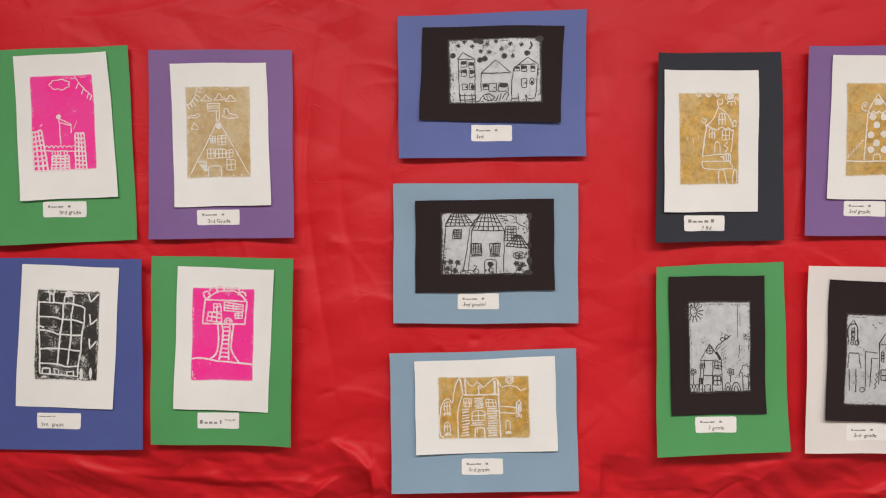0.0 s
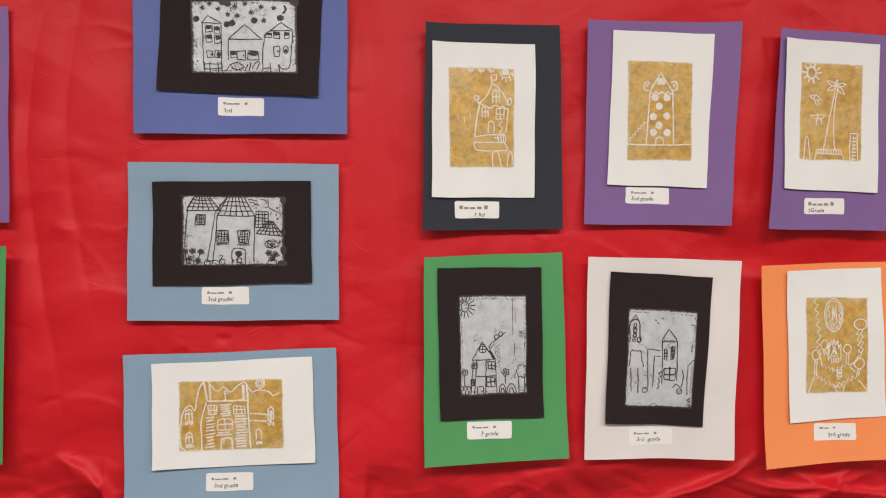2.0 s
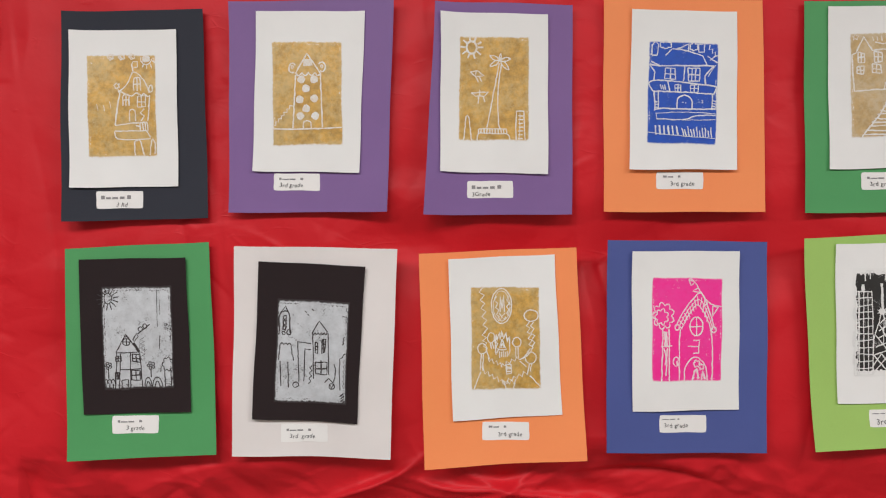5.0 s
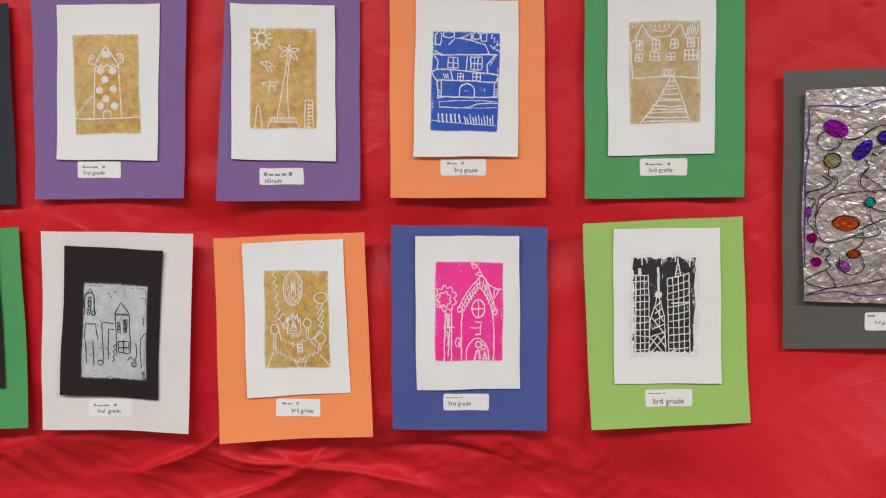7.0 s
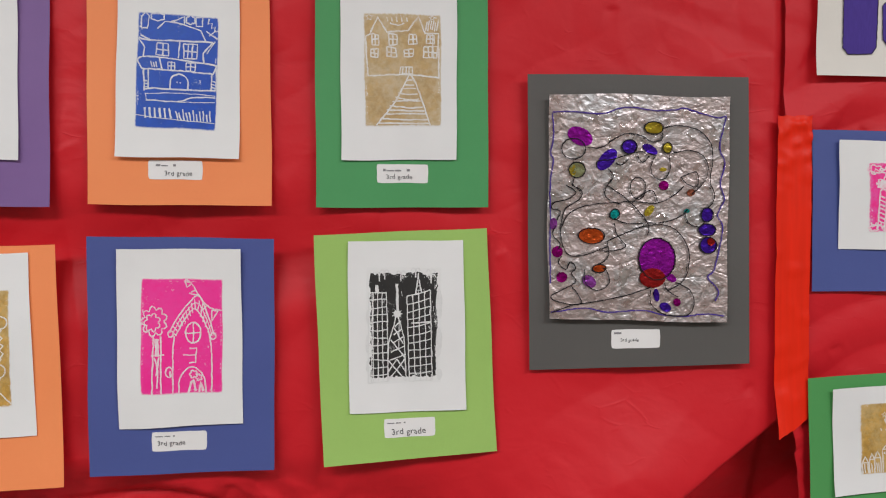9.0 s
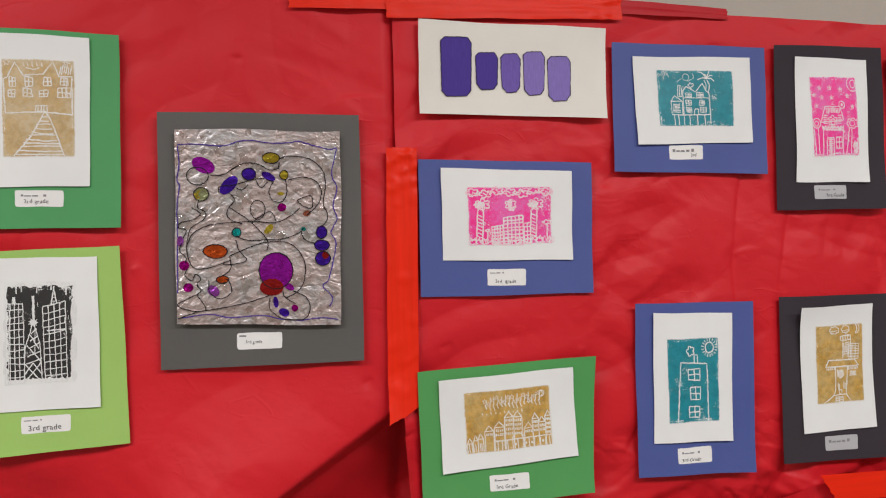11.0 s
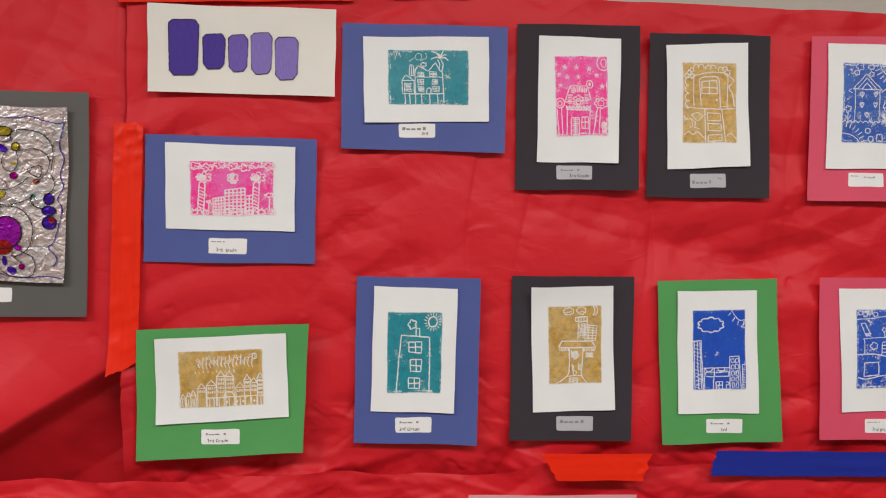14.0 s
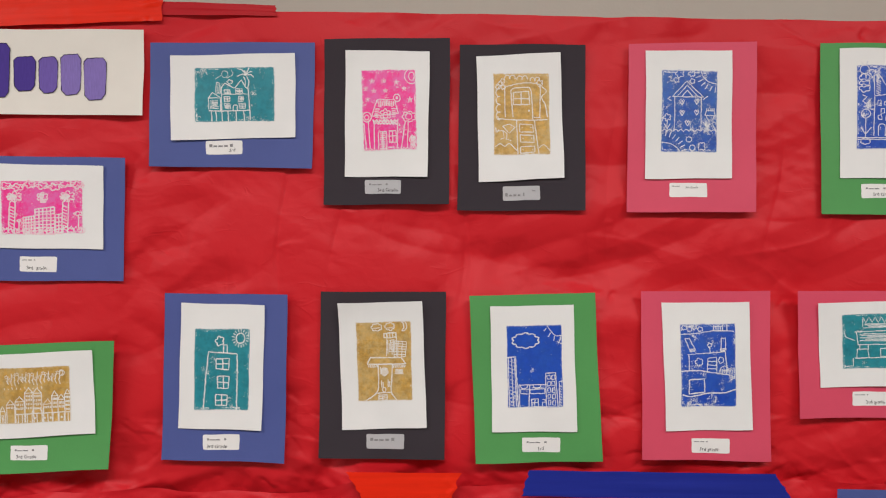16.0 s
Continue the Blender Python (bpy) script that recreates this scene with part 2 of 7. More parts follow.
MAT.update({
    "red_tape": tape("red_tape", (0.86, 0.024, 0.005)), "crimson_tape": tape("crimson_tape", (0.5, 0.012, 0.02)),
    "pale_tape": tape("pale_masking_tape", (0.66, 0.42, 0.36)), "blue_tape": tape("blue_tape", (0.016, 0.028, 0.29)),
    "pencil": marker("black_marker", (0.010, 0.008, 0.010), 0.3), "graphite": marker("grey_pencil", (0.28, 0.275, 0.28), 0.4), "pen": marker("grey_black_pen", (0.07, 0.066, 0.07), 0.4), "outline": marker("dark_outline", (0.03, 0.02, 0.05), 0.2),
    "violet": marker("dark_violet_marker", (0.075, 0.04, 0.30)), "mauve": marker("violet_marker", (0.17, 0.11, 0.44)),
    "lavender": marker("light_violet_marker", (0.25, 0.18, 0.52)),
    # far walls and floor are out of view, kept dark to weaken bounced light
    "wall": paint("beige_wall_paint", (0.55, 0.51, 0.44)), "far_wall": paint("tan_wall_paint", (0.33, 0.3, 0.26)), "ceiling": paint("white_ceiling_paint", (0.8, 0.79, 0.76)),
    "floor": paint("grey_floor_vinyl", (0.2, 0.19, 0.175), 0.35), "metal": paint("white_enamel", (0.7, 0.7, 0.68), 0.4),
})


# ---- shapes ----
def part(name, bm, mat, parent=None, label="", smooth=False):
    me = bpy.data.meshes.new(name)
    bm.to_mesh(me)
    bm.free()
    me.materials.append(mat)
    if smooth:
        me.shade_smooth()
    ob = new(name, me)
    if parent:
        ob.parent = parent
    if label:
        tagged(ob, label)
    return ob


def box(x0, x1, y0, y1, z0, z1, bevel=0.0):
    bm = bmesh.new()
    bmesh.ops.create_cube(bm, size=1, matrix=Matrix.Translation(((x0 + x1) / 2, (y0 + y1) / 2, (z0 + z1) / 2)) @ Matrix.Diagonal((x1 - x0, y1 - y0, z1 - z0, 1)))
    if bevel:
        bmesh.ops.bevel(bm, geom=bm.edges[:], offset=bevel, segments=2, affect="EDGES")
    return bm


def sheet(nx, nz, place, thick):
    """A thin sheet with a back and rims. place(u, v) gives x, z and how far it stands out, for u to the right and v up, 0 to 1."""
    bm = bmesh.new()
    uv = bm.loops.layers.uv.new("UVMap")
    front, back = {}, {}
    for i in range(nx + 1):
        for j in range(nz + 1):
            x, z, d = place(i / nx, j / nz)
            front[i, j] = bm.verts.new((x, -d, z))
            back[i, j] = bm.verts.new((x, -d + thick, z))

    def face(corners):
        f = bm.faces.new([side[k] for side, k in corners])
        for loop, (_, (i, j)) in zip(f.loops, corners):
            loop[uv].uv = (i / nx, j / nz)

    for i in range(nx):
        for j in range(nz):
            ring = [(i, j), (i + 1, j), (i + 1, j + 1), (i, j + 1)]
            face([(front, k) for k in ring])
            face([(back, k) for k in reversed(ring)])
    rim = [(i, 0) for i in range(nx)] + [(nx, j) for j in range(nz)] + [(i, nz) for i in range(nx, 0, -1)] + [(0, j) for j in range(nz, 0, -1)]
    # the rim has its own corners, so that the edge stays crisp
    front_rim = {k: bm.verts.new(front[k].co) for k in rim}
    back_rim = {k: bm.verts.new(back[k].co) for k in rim}
    for a, b in zip(rim, rim[1:] + rim[:1]):
        face([(front_rim, b), (front_rim, a), (back_rim, a), (back_rim, b)])
    return bm


def smoothstep(a, b, x):
    t = min(1.0, max(0.0, (x - a) / (b - a)))
    return t * t * (3 - 2 * t)


def ease(a, b, x):
    t = np.clip((x - a) / (b - a), 0, 1)
    return t * t * (3 - 2 * t)


def field(xs, zs, fx, fz, seed, skew=0.0):
    """Smooth noise over a grid, worked out coarsely and filled in."""
    cx, cz = np.linspace(xs[0], xs[-1], max(8, len(xs) // 5)), np.linspace(zs[0], zs[-1], max(8, len(zs) // 5))
    rough = np.array([[noise.noise(Vector((x * fx + z * skew, z * fz, seed))) for z in cz] for x in cx])
    rows = np.array([np.interp(zs, cz, row) for row in rough])
    return np.array([np.interp(xs, cx, column) for column in rows.T]).T


class Relief:
    """Relief of a stretch of roll paper on a grid: slow waves, flat facets between straight folds, and creases that taper off at both ends."""

    def __init__(self, x0, x1, z0, z1, nx, nz, seed, folds, rough, free=1.27, calm=9.0):
        self.nx, self.nz = nx, nz
        low_rows = nz // 10
        edge = z0 + (z1 - z0) * 0.2
        xs, zs = np.linspace(x0, x1, nx + 1), np.concatenate((np.linspace(z0, edge, low_rows + 1)[:-1], np.linspace(edge, z1, nz + 1 - low_rows)))
        self.x, self.z = np.meshgrid(xs, zs, indexing="ij")
        low = ease(free, free - 0.17, self.z) * (1 - 0.8 * ease(calm, calm + 0.25, self.x))
        d = field(xs, zs, 1.7, 2.6, seed, 1.1) * (0.006 + 0.008 * low) + field(xs, zs, 4.1, 5.0, seed + 8, -1.5) * (0.003 + 0.004 * low) - 0.0046 - 0.009 * low
        r = random.Random(seed)
        for k in range(11):
            # folds run mostly across and aslant; each set fades in and out
            turn, size = radians(r.choice((-35, -15, 8, 25, 60, 85)) + r.uniform(-10, 10)), r.uniform(0.07, 0.22)
            bend = field(xs, zs, 3.0, 3.0, seed + 20 + k) * 0.5 + field(xs, zs, 9.0, 9.0, seed + 60 + k) * 0.12
            phase = (-self.x * math.sin(turn) + self.z * math.cos(turn)) / size + bend + r.uniform(0, 9)
            tri = np.abs((phase % 1.0) - 0.5) * 2 - 0.5
            fade = ease(0.0, 0.45, field(xs, zs, 2.6, 3.6, seed + 40 + k))
            d += tri * size * (rough + 0.055 * low) * fade
        for k in range(8):
            # small sharp folds where the sheet hangs free
            turn, size = radians(r.gauss(-5, 35)), r.uniform(0.022, 0.06)
            phase = (-self.x * math.sin(turn) + self.z * math.cos(turn)) / size + field(xs, zs, 6.0, 6.0, seed + 80 + k) * 0.9 + r.uniform(0, 9)
            fade = ease(0.05, 0.4, field(xs, zs, 6.0, 9.0, seed + 90 + k))
            d += (np.abs((phase % 1.0) - 0.5) * 2 - 0.5) * size * (0.35 * rough + 0.045 * low) * fade
        rows = list(folds)
        for _ in range(int(80 * (x1 - x0))):
            z = r.uniform(0.95, 1.95) if r.random() < 0.6 else r.uniform(0.95, 1.22)
            rows.append((r.uniform(x0, x1), z, r.gauss(-8, 32), r.uniform(0.01, 0.10), (1 if r.random() < 0.4 else -1) * r.uniform(0.0006, 0.003), r.uniform(0.003, 0.008)))
        for _ in range(int(5 * (x1 - x0))):
            rows.append((r.uniform(x0, x1), r.uniform(1.3, 1.75), 90 + r.gauss(0, 3), r.uniform(0.1, 0.35), r.choice((-1, 1)) * r.uniform(0.001, 0.003), r.uniform(0.004, 0.01)))
        for _ in range(int(170 * (x1 - x0))):
            # fine wrinkles low down
            rows.append((r.uniform(x0, x1), r.uniform(0.98, 1.21), r.gauss(-10, 26), r.uniform(0.015, 0.07), (1 if r.random() < 0.5 else -1) * r.uniform(0.0006, 0.0018), r.uniform(0.002, 0.005)))
        for _ in range(int(22 * (x1 - x0))):
            # small dents
            rows.append((r.uniform(x0, x1), r.uniform(1.0, 1.93), r.gauss(0, 35), r.uniform(0.007, 0.026), (1 if r.random() < 0.4 else -1) * r.uniform(0.0018, 0.0042), r.uniform(0.003, 0.006)))
        for cx, cz, turn, half, high, wide in rows:
            if cx > calm and cz < 1.25 and half < 0.1:
                continue
            c, s = math.cos(radians(turn)), math.sin(radians(turn))
            i0, i1 = np.searchsorted(xs, (cx - half - 0.06, cx + half + 0.06))
            j0, j1 = np.searchsorted(zs, (cz - half - 0.06, cz + half + 0.06))
            x, z = self.x[i0:i1, j0:j1] - cx, self.z[i0:i1, j0:j1] - cz
            along, across = x * c + z * s, -x * s + z * c
            across = across + 0.10 * half * np.sin(along / half * 2.2 + cx * 9)
            taper = np.clip(1 - (along / half) ** 2, 0, 1)
            wide = wide * 0.7
            d[i0:i1, j0:j1] += high * (1.0 + 0.4 * (cz < 1.22)) * taper * np.where(across > 0, np.exp(-across / wide), np.exp(across / (wide * 3.5)))
        self.d = d

    def mesh(self, shape):
        """The sheet as a mesh object's data, after shape() has changed x, z and d as a whole."""
        x, z, d = shape(self.x.copy(), self.z.copy(), self.d.copy())
        me = bpy.data.meshes.new("board_paper")
        n = (self.nx + 1) * (self.nz + 1)
        k = np.arange(n).reshape(self.nx + 1, self.nz + 1)
        quads = np.stack([k[:-1, :-1], k[1:, :-1], k[1:, 1:], k[:-1, 1:]], -1).reshape(-1, 4)
        me.from_pydata(np.stack([x, -d, z], -1).reshape(-1, 3).tolist(), [], quads.tolist())
        me.materials.append(MAT["red"])
        me.shade_smooth()
        return me


# the larger folds: x, z, turn, half length, height, width
LEFT_LOW_FOLDS = [
    (-0.152, 1.168, -39, 0.075, 0.017, 0.008), (-0.227, 1.124, 35, 0.055, 0.009, 0.007), (-0.32, 1.14, -12, 0.14, 0.007, 0.014), (-0.62, 1.19, -8, 0.25, 0.008, 0.02),
    (-0.45, 1.15, -14, 0.2, -0.006, 0.015), (0.55, 1.16, 12, 0.2, 0.006, 0.02), (0.763, 1.154, 32, 0.10, 0.016, 0.008), (0.90, 1.150, -5, 0.11, 0.013, 0.008),
    (1.17, 1.155, -9, 0.12, -0.012, 0.008), (1.02, 1.13, -22, 0.16, 0.015, 0.010), (0.9, 1.12, 24, 0.15, 0.012, 0.010), (1.35, 1.13, -6, 0.25, 0.006, 0.03),
]
LEFT_HIGH_FOLDS = [
    (-0.55, 1.90, 10, 0.25, 0.005, 0.012), (-0.35, 1.875, -18, 0.15, 0.004, 0.01), (-0.68, 1.87, -13, 0.18, 0.006, 0.010), (-0.25, 1.905, 14, 0.16, 0.006, 0.010),
    (-0.12, 1.87, -22, 0.11, 0.005, 0.008), (0.3, 1.9, 24, 0.1, 0.005, 0.010), (0.26, 1.80, 78, 0.12, 0.006, 0.02), (0.24, 1.64, 86, 0.2, 0.004, 0.016),
    (-0.21, 1.60, 88, 0.35, -0.007, 0.012), (-0.16, 1.66, 91, 0.3, -0.005, 0.010), (0.27, 1.55, 90, 0.3, -0.004, 0.012),
]
RIGHT_FOLDS = [
    (2.35, 1.035, 8, 0.16, 0.008, 0.014), (2.55, 1.06, -6, 0.2, 0.008, 0.02), (2.45, 1.13, -38, 0.1, 0.006, 0.016), (2.72, 1.075, -10, 0.12, 0.007, 0.016),
    (2.66, 1.52, -24, 0.2, 0.005, 0.03), (2.9, 1.50, -10, 0.16, -0.003, 0.014), (3.1, 1.53, 8, 0.12, 0.003, 0.014), (3.35, 1.47, -14, 0.2, 0.004, 0.014), (3.3, 1.52, 90, 0.4, -0.003, 0.012),
    (2.83, 1.5, 89, 0.4, -0.002, 0.012), (2.679, 1.51, 91, 0.26, -0.006, 0.010), (2.76, 1.48, 89, 0.16, -0.004, 0.008), (2.979, 1.49, 88, 0.22, -0.005, 0.010), (2.68, 1.487, 12, 0.03, 0.005, 0.005), (2.985, 1.575, -8, 0.05, 0.006, 0.006), (3.6, 1.5, 20, 0.12, 0.005, 0.014), (3.6, 1.42, -30, 0.08, 0.004, 0.01), (2.6, 1.90, -4, 0.3, 0.003, 0.01), (3.2, 1.885, 3, 0.3, 0.003, 0.008),
]


def hem(x):
    """Height of the paper's upper edge."""
    return 1.935 - 0.0182 * (x - 1.36) + 0.0012 * np.sin(x * 7.0) + 0.0008 * np.sin(x * 23.0)


def raise_top(x, z):
    return z + (hem(x) - 1.92) * ease(0.72, 1.92, z)


def limited(d):
    """Held back by the pictures pinned over it."""
    return -0.0015 - 0.0015 * np.log1p(np.exp(np.clip((-0.0015 - d) / 0.0015, -30, 30)))


def valley(x, z, x0, z0, x1, z1, deep, above, below):
    """A broad trough along a line: the sheet falls back above it and comes forward again below."""
    t = np.clip((x - x0) / (x1 - x0), 0, 1)
    off = z - (z0 + (z1 - z0) * t)
    ends = ease(x0 - 0.12, x0 + 0.06, x) * ease(x1 + 0.12, x1 - 0.06, x)
    return -deep * ends * np.where(off > 0, ease(above, 0, off), ease(-below, 0, off))


def left_board(x, z, d):
    # flat enough behind the pictures, free below them and slanting back towards the wall
    foot = np.where((x > -0.14) & (x < 0.24), 1.135, 1.19)
    held = limited(d)
    d = held + (d - held) * ease(foot + 0.01, foot - 0.03, z)
    m = ease(1.42, 1.75, x)
    d -= 0.030 * ease(foot + 0.02, foot - 0.11, z) * (1 - m)
    # the sheet bellies out below the grey-mounted foil picture, and falls back below a slanting fold
    line = 1.03 + (x - 1.70) * 0.62
    swell = 0.055 * m * np.clip((2.02 - x) / 0.25, 0, 1) * ease(1.31, line, z)
    fall = 0.45 * ease(line + 0.004, line - 0.035, z) + 0.55 * np.clip((line - z) / 0.16, 0, 1)
    d += swell * (1 - fall) - 0.092 * m * fall
    # it runs on under the edge of the next sheet
    d -= 0.013 * ease(2.02, 2.05, x)
    d += valley(x, z, 0.80, 1.475, 1.36, 1.475, 0.020, 0.10, 0.10)
    return x, raise_top(x, z), d


def right_board(x, z, d):
    held = limited(d)
    d = held + (d - held) * ease(1.07, 1.03, z)
    d += valley(x, z, 3.02, 1.45, 3.70, 1.385, 0.016, 0.13, 0.08)
    # below the lower pictures it falls back to the wall
    d -= 0.007 * ease(1.13, 1.02, z) * ease(2.08, 2.3, x)
    # its free edge curls forward below the tape
    d += 0.028 * np.clip(1 - (x - 2.04) / 0.045, 0, 1) ** 2 * ease(1.26, 1.2, z)
    return x + 0.008 * ease(1.2, 1.04, z) * np.clip(1 - (x - 2.04) / 0.3, 0, 1), raise_top(x, z), d


def lower_board(x, z, d):
    top = 1.034 + 0.004 * np.sin(x * 11) + 0.002 * np.sin(x * 37) + 0.012 * ease(2.5, 3.6, x) + 0.02 * ease(2.72, 2.82, x) * ease(3.0, 2.84, x)
    return x, 0.70 + (top - 0.70) * (z - 0.70) / 0.35, 0.012 + np.clip(0.9 * (d + 0.016), -0.008, 0.014) + 0.014 * ease(2.4, 2.0, x)


LEFT = Relief(-1.35, 2.17, 0.72, 1.92, 1160, 350, 3, LEFT_LOW_FOLDS + LEFT_HIGH_FOLDS, 0.03, 1.27, 1.35)
RIGHT = Relief(2.04, 4.656, 0.72, 1.92, 870, 350, 11, RIGHT_FOLDS, 0.065, 1.14)
LOW = Relief(1.50, 4.65, 0.70, 1.05, 720, 80, 23, [(2.2, 1.0, 6, 0.2, 0.008, 0.014), (2.7, 1.01, -14, 0.14, 0.007, 0.014), (1.9, 1.0, -5, 0.2, 0.006, 0.014)], 0.02)

# ---- the corridor ----
wall = part("wall_north", box(-3.2, 7.2, 0.118, 0.2, 0, CEILING), MAT["wall"])
tagged(wall, "smooth beige painted corridor wall behind the red display paper", "wall", kind="structure")
# unseen walls, added to close the corridor and hold down its ambient light
for name, dims in (("wall_south", (-3.2, 7.2, -3.05, -2.9, 0, CEILING)), ("wall_west", (-3.35, -3.2, -3.05, 0.2, 0, CEILING)), ("wall_east", (7.2, 7.35, -3.05, 0.2, 0, CEILING))):
    tagged(part(name, box(*dims), MAT["far_wall"]), "assumed tan corridor wall out of view, dark to limit bounced light", "wall", kind="structure")
tagged(part("floor", box(-3.35, 7.35, -3.05, 0.2, -0.1, 0), MAT["floor"]), "grey vinyl corridor floor", "floor", kind="structure")
tagged(part("ceiling", box(-3.35, 7.35, -3.05, 0.2, CEILING, CEILING + 0.1), MAT["ceiling"]), "plain white corridor ceiling", "ceiling", kind="structure")

for relief, shape, label in (
    (LEFT, left_board, "wrinkled red roll paper covering the display wall"),
    (RIGHT, right_board, "creased red roll paper lapped over the first sheet"),
    (LOW, lower_board, "crumpled lower strip of red roll paper, taped at its top"),
):
    tagged(new("board_paper", relief.mesh(shape)), label, "paper covering", kind="structure")


# ---- hand-drawn lines, on a block from 0 to 100 across and 0 to 100 downwards ----
def worn_edge(d, seed, sides, count, size):
    """Spots along an edge where the block left no ink."""
    r = random.Random(seed)
    for _ in range(count):
        t, inward, q = r.uniform(1, 99), r.uniform(0, 1) ** 2, r.uniform(0.4, 1)
        x, y = {"left": (1 + 5 * inward, t), "right": (99 - 6 * inward, t), "foot": (t, 98.5 - 6 * inward), "head": (t, 1 + 4 * inward)}[r.choice(sides)]
        d.blob(x, y, size * q, size * 1.4 * q, 7)


class Drawing:
    def __init__(self, spot, home, depth, lift, seed, pen=0.0017):
        self.spot, self.home, self.depth, self.lift, self.pen = spot, home, depth, lift, pen
        self.bm, self.r, self.count = bmesh.new(), random.Random(seed), 0

    def put(self, x, z):
        cx, cz, w, h, a = self.spot
        c, s = math.cos(radians(a)), math.sin(radians(a))
        px, pz = cx - self.home[0] + x * c - z * s, cz - self.home[1] + x * s + z * c
        return px, -(self.depth(px, pz) + self.lift + 0.000002 * (self.count % 40)), pz

    def metres(self, x, y):
        return (x / 100 - 0.5) * self.spot[2], (0.5 - y / 100) * self.spot[3]

    def stroke(self, pts, w=None, closed=False, jitter=0.0004):
        """A ribbon through the points, in metres, with an uneven hand."""
        w = (w or self.pen) * 0.5
        self.count += 1
        if closed:
            pts = pts + pts[:1]
        fine = []
        for (x0, z0), (x1, z1) in zip(pts, pts[1:]):
            n = max(1, int(math.hypot(x1 - x0, z1 - z0) / 0.004))
            fine += [(x0 + (x1 - x0) * k / n, z0 + (z1 - z0) * k / n) for k in range(n)]
        fine.append(pts[-1])
        fine = [(x + self.r.uniform(-jitter, jitter), z + self.r.uniform(-jitter, jitter)) for x, z in fine]
        if closed:
            fine[-1] = fine[0]
        rows = []
        for k, (x, z) in enumerate(fine):
            (xa, za), (xb, zb) = fine[max(0, k - 1)], fine[min(len(fine) - 1, k + 1)]
            dx, dz = xb - xa, zb - za
            n = math.hypot(dx, dz) or 1.0
            ww = w * self.r.uniform(0.75, 1.2)
            rows.append([self.bm.verts.new(self.put(x - dz / n * s * ww, z + dx / n * s * ww)) for s in (1, -1)])
        for a, b in zip(rows, rows[1:]):
            self.bm.faces.new((a[0], a[1], b[1], b[0]))

    def line(self, *v, w=None, closed=False):
        self.stroke([self.metres(*p) for p in zip(v[::2], v[1::2])], w, closed)

    def curve(self, *v, w=None):
        p = list(zip(v[::2], v[1::2]))
        p = [p[0]] + p + [p[-1]]
        out = []
        for a, b, c, e in zip(p, p[1:], p[2:], p[3:]):
            for k in range(6):
                t = k / 6
                out.append(tuple(0.5 * (2 * b[i] + (c[i] - a[i]) * t + (2 * a[i] - 5 * b[i] + 4 * c[i] - e[i]) * t * t + (3 * b[i] - a[i] - 3 * c[i] + e[i]) * t ** 3) for i in (0, 1)))
        out.append(p[-1])
        self.stroke([self.metres(*q) for q in out], w)

    def rect(self, x0, y0, x1, y1, w=None):
        j = lambda: self.r.uniform(-0.8, 0.8)
        self.line(x0 + j(), y0 + j(), x1 + j(), y0 + j(), x1 + j(), y1 + j(), x0 + j(), y1 + j(), w=w, closed=True)

    def grid(self, x0, y0, x1, y1, nx, ny, w=None):
        self.rect(x0, y0, x1, y1, w)
        for k in range(1, nx):
            x = x0 + (x1 - x0) * k / nx
            self.line(x, y0, x + self.r.uniform(-1, 1), y1, w=w)
        for k in range(1, ny):
            y = y0 + (y1 - y0) * k / ny
            self.line(x0, y, x1, y + self.r.uniform(-1, 1), w=w)

    def mesh4(self, a, b, c, e, nx, ny, w=None):
        """A grid over a skewed four-sided field, corners clockwise from the upper left."""
        at = lambda u, v: tuple((a[i] * (1 - u) + b[i] * u) * (1 - v) + (e[i] * (1 - u) + c[i] * u) * v for i in (0, 1))
        j = lambda: self.r.uniform(-0.06, 0.06)
        for k in range(nx + 1):
            self.line(*at(k / nx, 0), *at((k + j()) / nx, 0.5), *at(k / nx, 1), w=w)
        for k in range(ny + 1):
            self.line(*at(0, (k + 2 * j()) / ny), *at(0.5, (k + 2 * j()) / ny), *at(1, (k + 2 * j()) / ny), w=w)

    def window(self, x0, y0, x1, y1, w=None):
        self.grid(x0, y0, x1, y1, 2, 2, w or self.pen * 0.85)

    def ring(self, x, y, rx, ry, n=14, w=None):
        self.line(*[c for k in range(n) for c in (x + rx * math.cos(6.2832 * k / n), y + ry * math.sin(6.2832 * k / n))], w=w, closed=True)

    def blob(self, x, y, rx, ry, n=22):
        self.count += 1
        ph = self.r.uniform(0, 6)
        ring = [self.metres(x + rx * (1 + 0.07 * math.sin(1.1 * k + ph)) * math.cos(6.2832 * k / n), y + ry * (1 + 0.07 * math.cos(0.9 * k + ph)) * math.sin(6.2832 * k / n)) for k in range(n)]
        self.bm.faces.new([self.bm.verts.new(self.put(*p)) for p in reversed(ring)])

    def arc(self, x, y, rx, ry, a0, a1, n=10, w=None):
        self.line(*[c for k in range(n + 1) for c in (x + rx * math.cos(radians(a0 + (a1 - a0) * k / n)), y + ry * math.sin(radians(a0 + (a1 - a0) * k / n)))], w=w)

    def rays(self, x, y, r0, r1, a0, a1, n, aspect=0.66, w=None):
        for k in range(n):
            a = radians(a0 + (a1 - a0) * k / max(1, n - 1))
            c, s = math.cos(a), math.sin(a) * aspect
            self.line(x + r0 * c, y + r0 * s, x + r1 * c, y + r1 * s, w=w)

    def cloud(self, x, y, rx, ry, n=8, depth=0.2, w=None):
        pts = []
        for k in range(n * 4):
            a = 6.2832 * k / (n * 4)
            q = 1 - depth + depth * abs(math.sin(n * a / 2))
            pts += [x + rx * q * math.cos(a), y + ry * q * math.sin(a)]
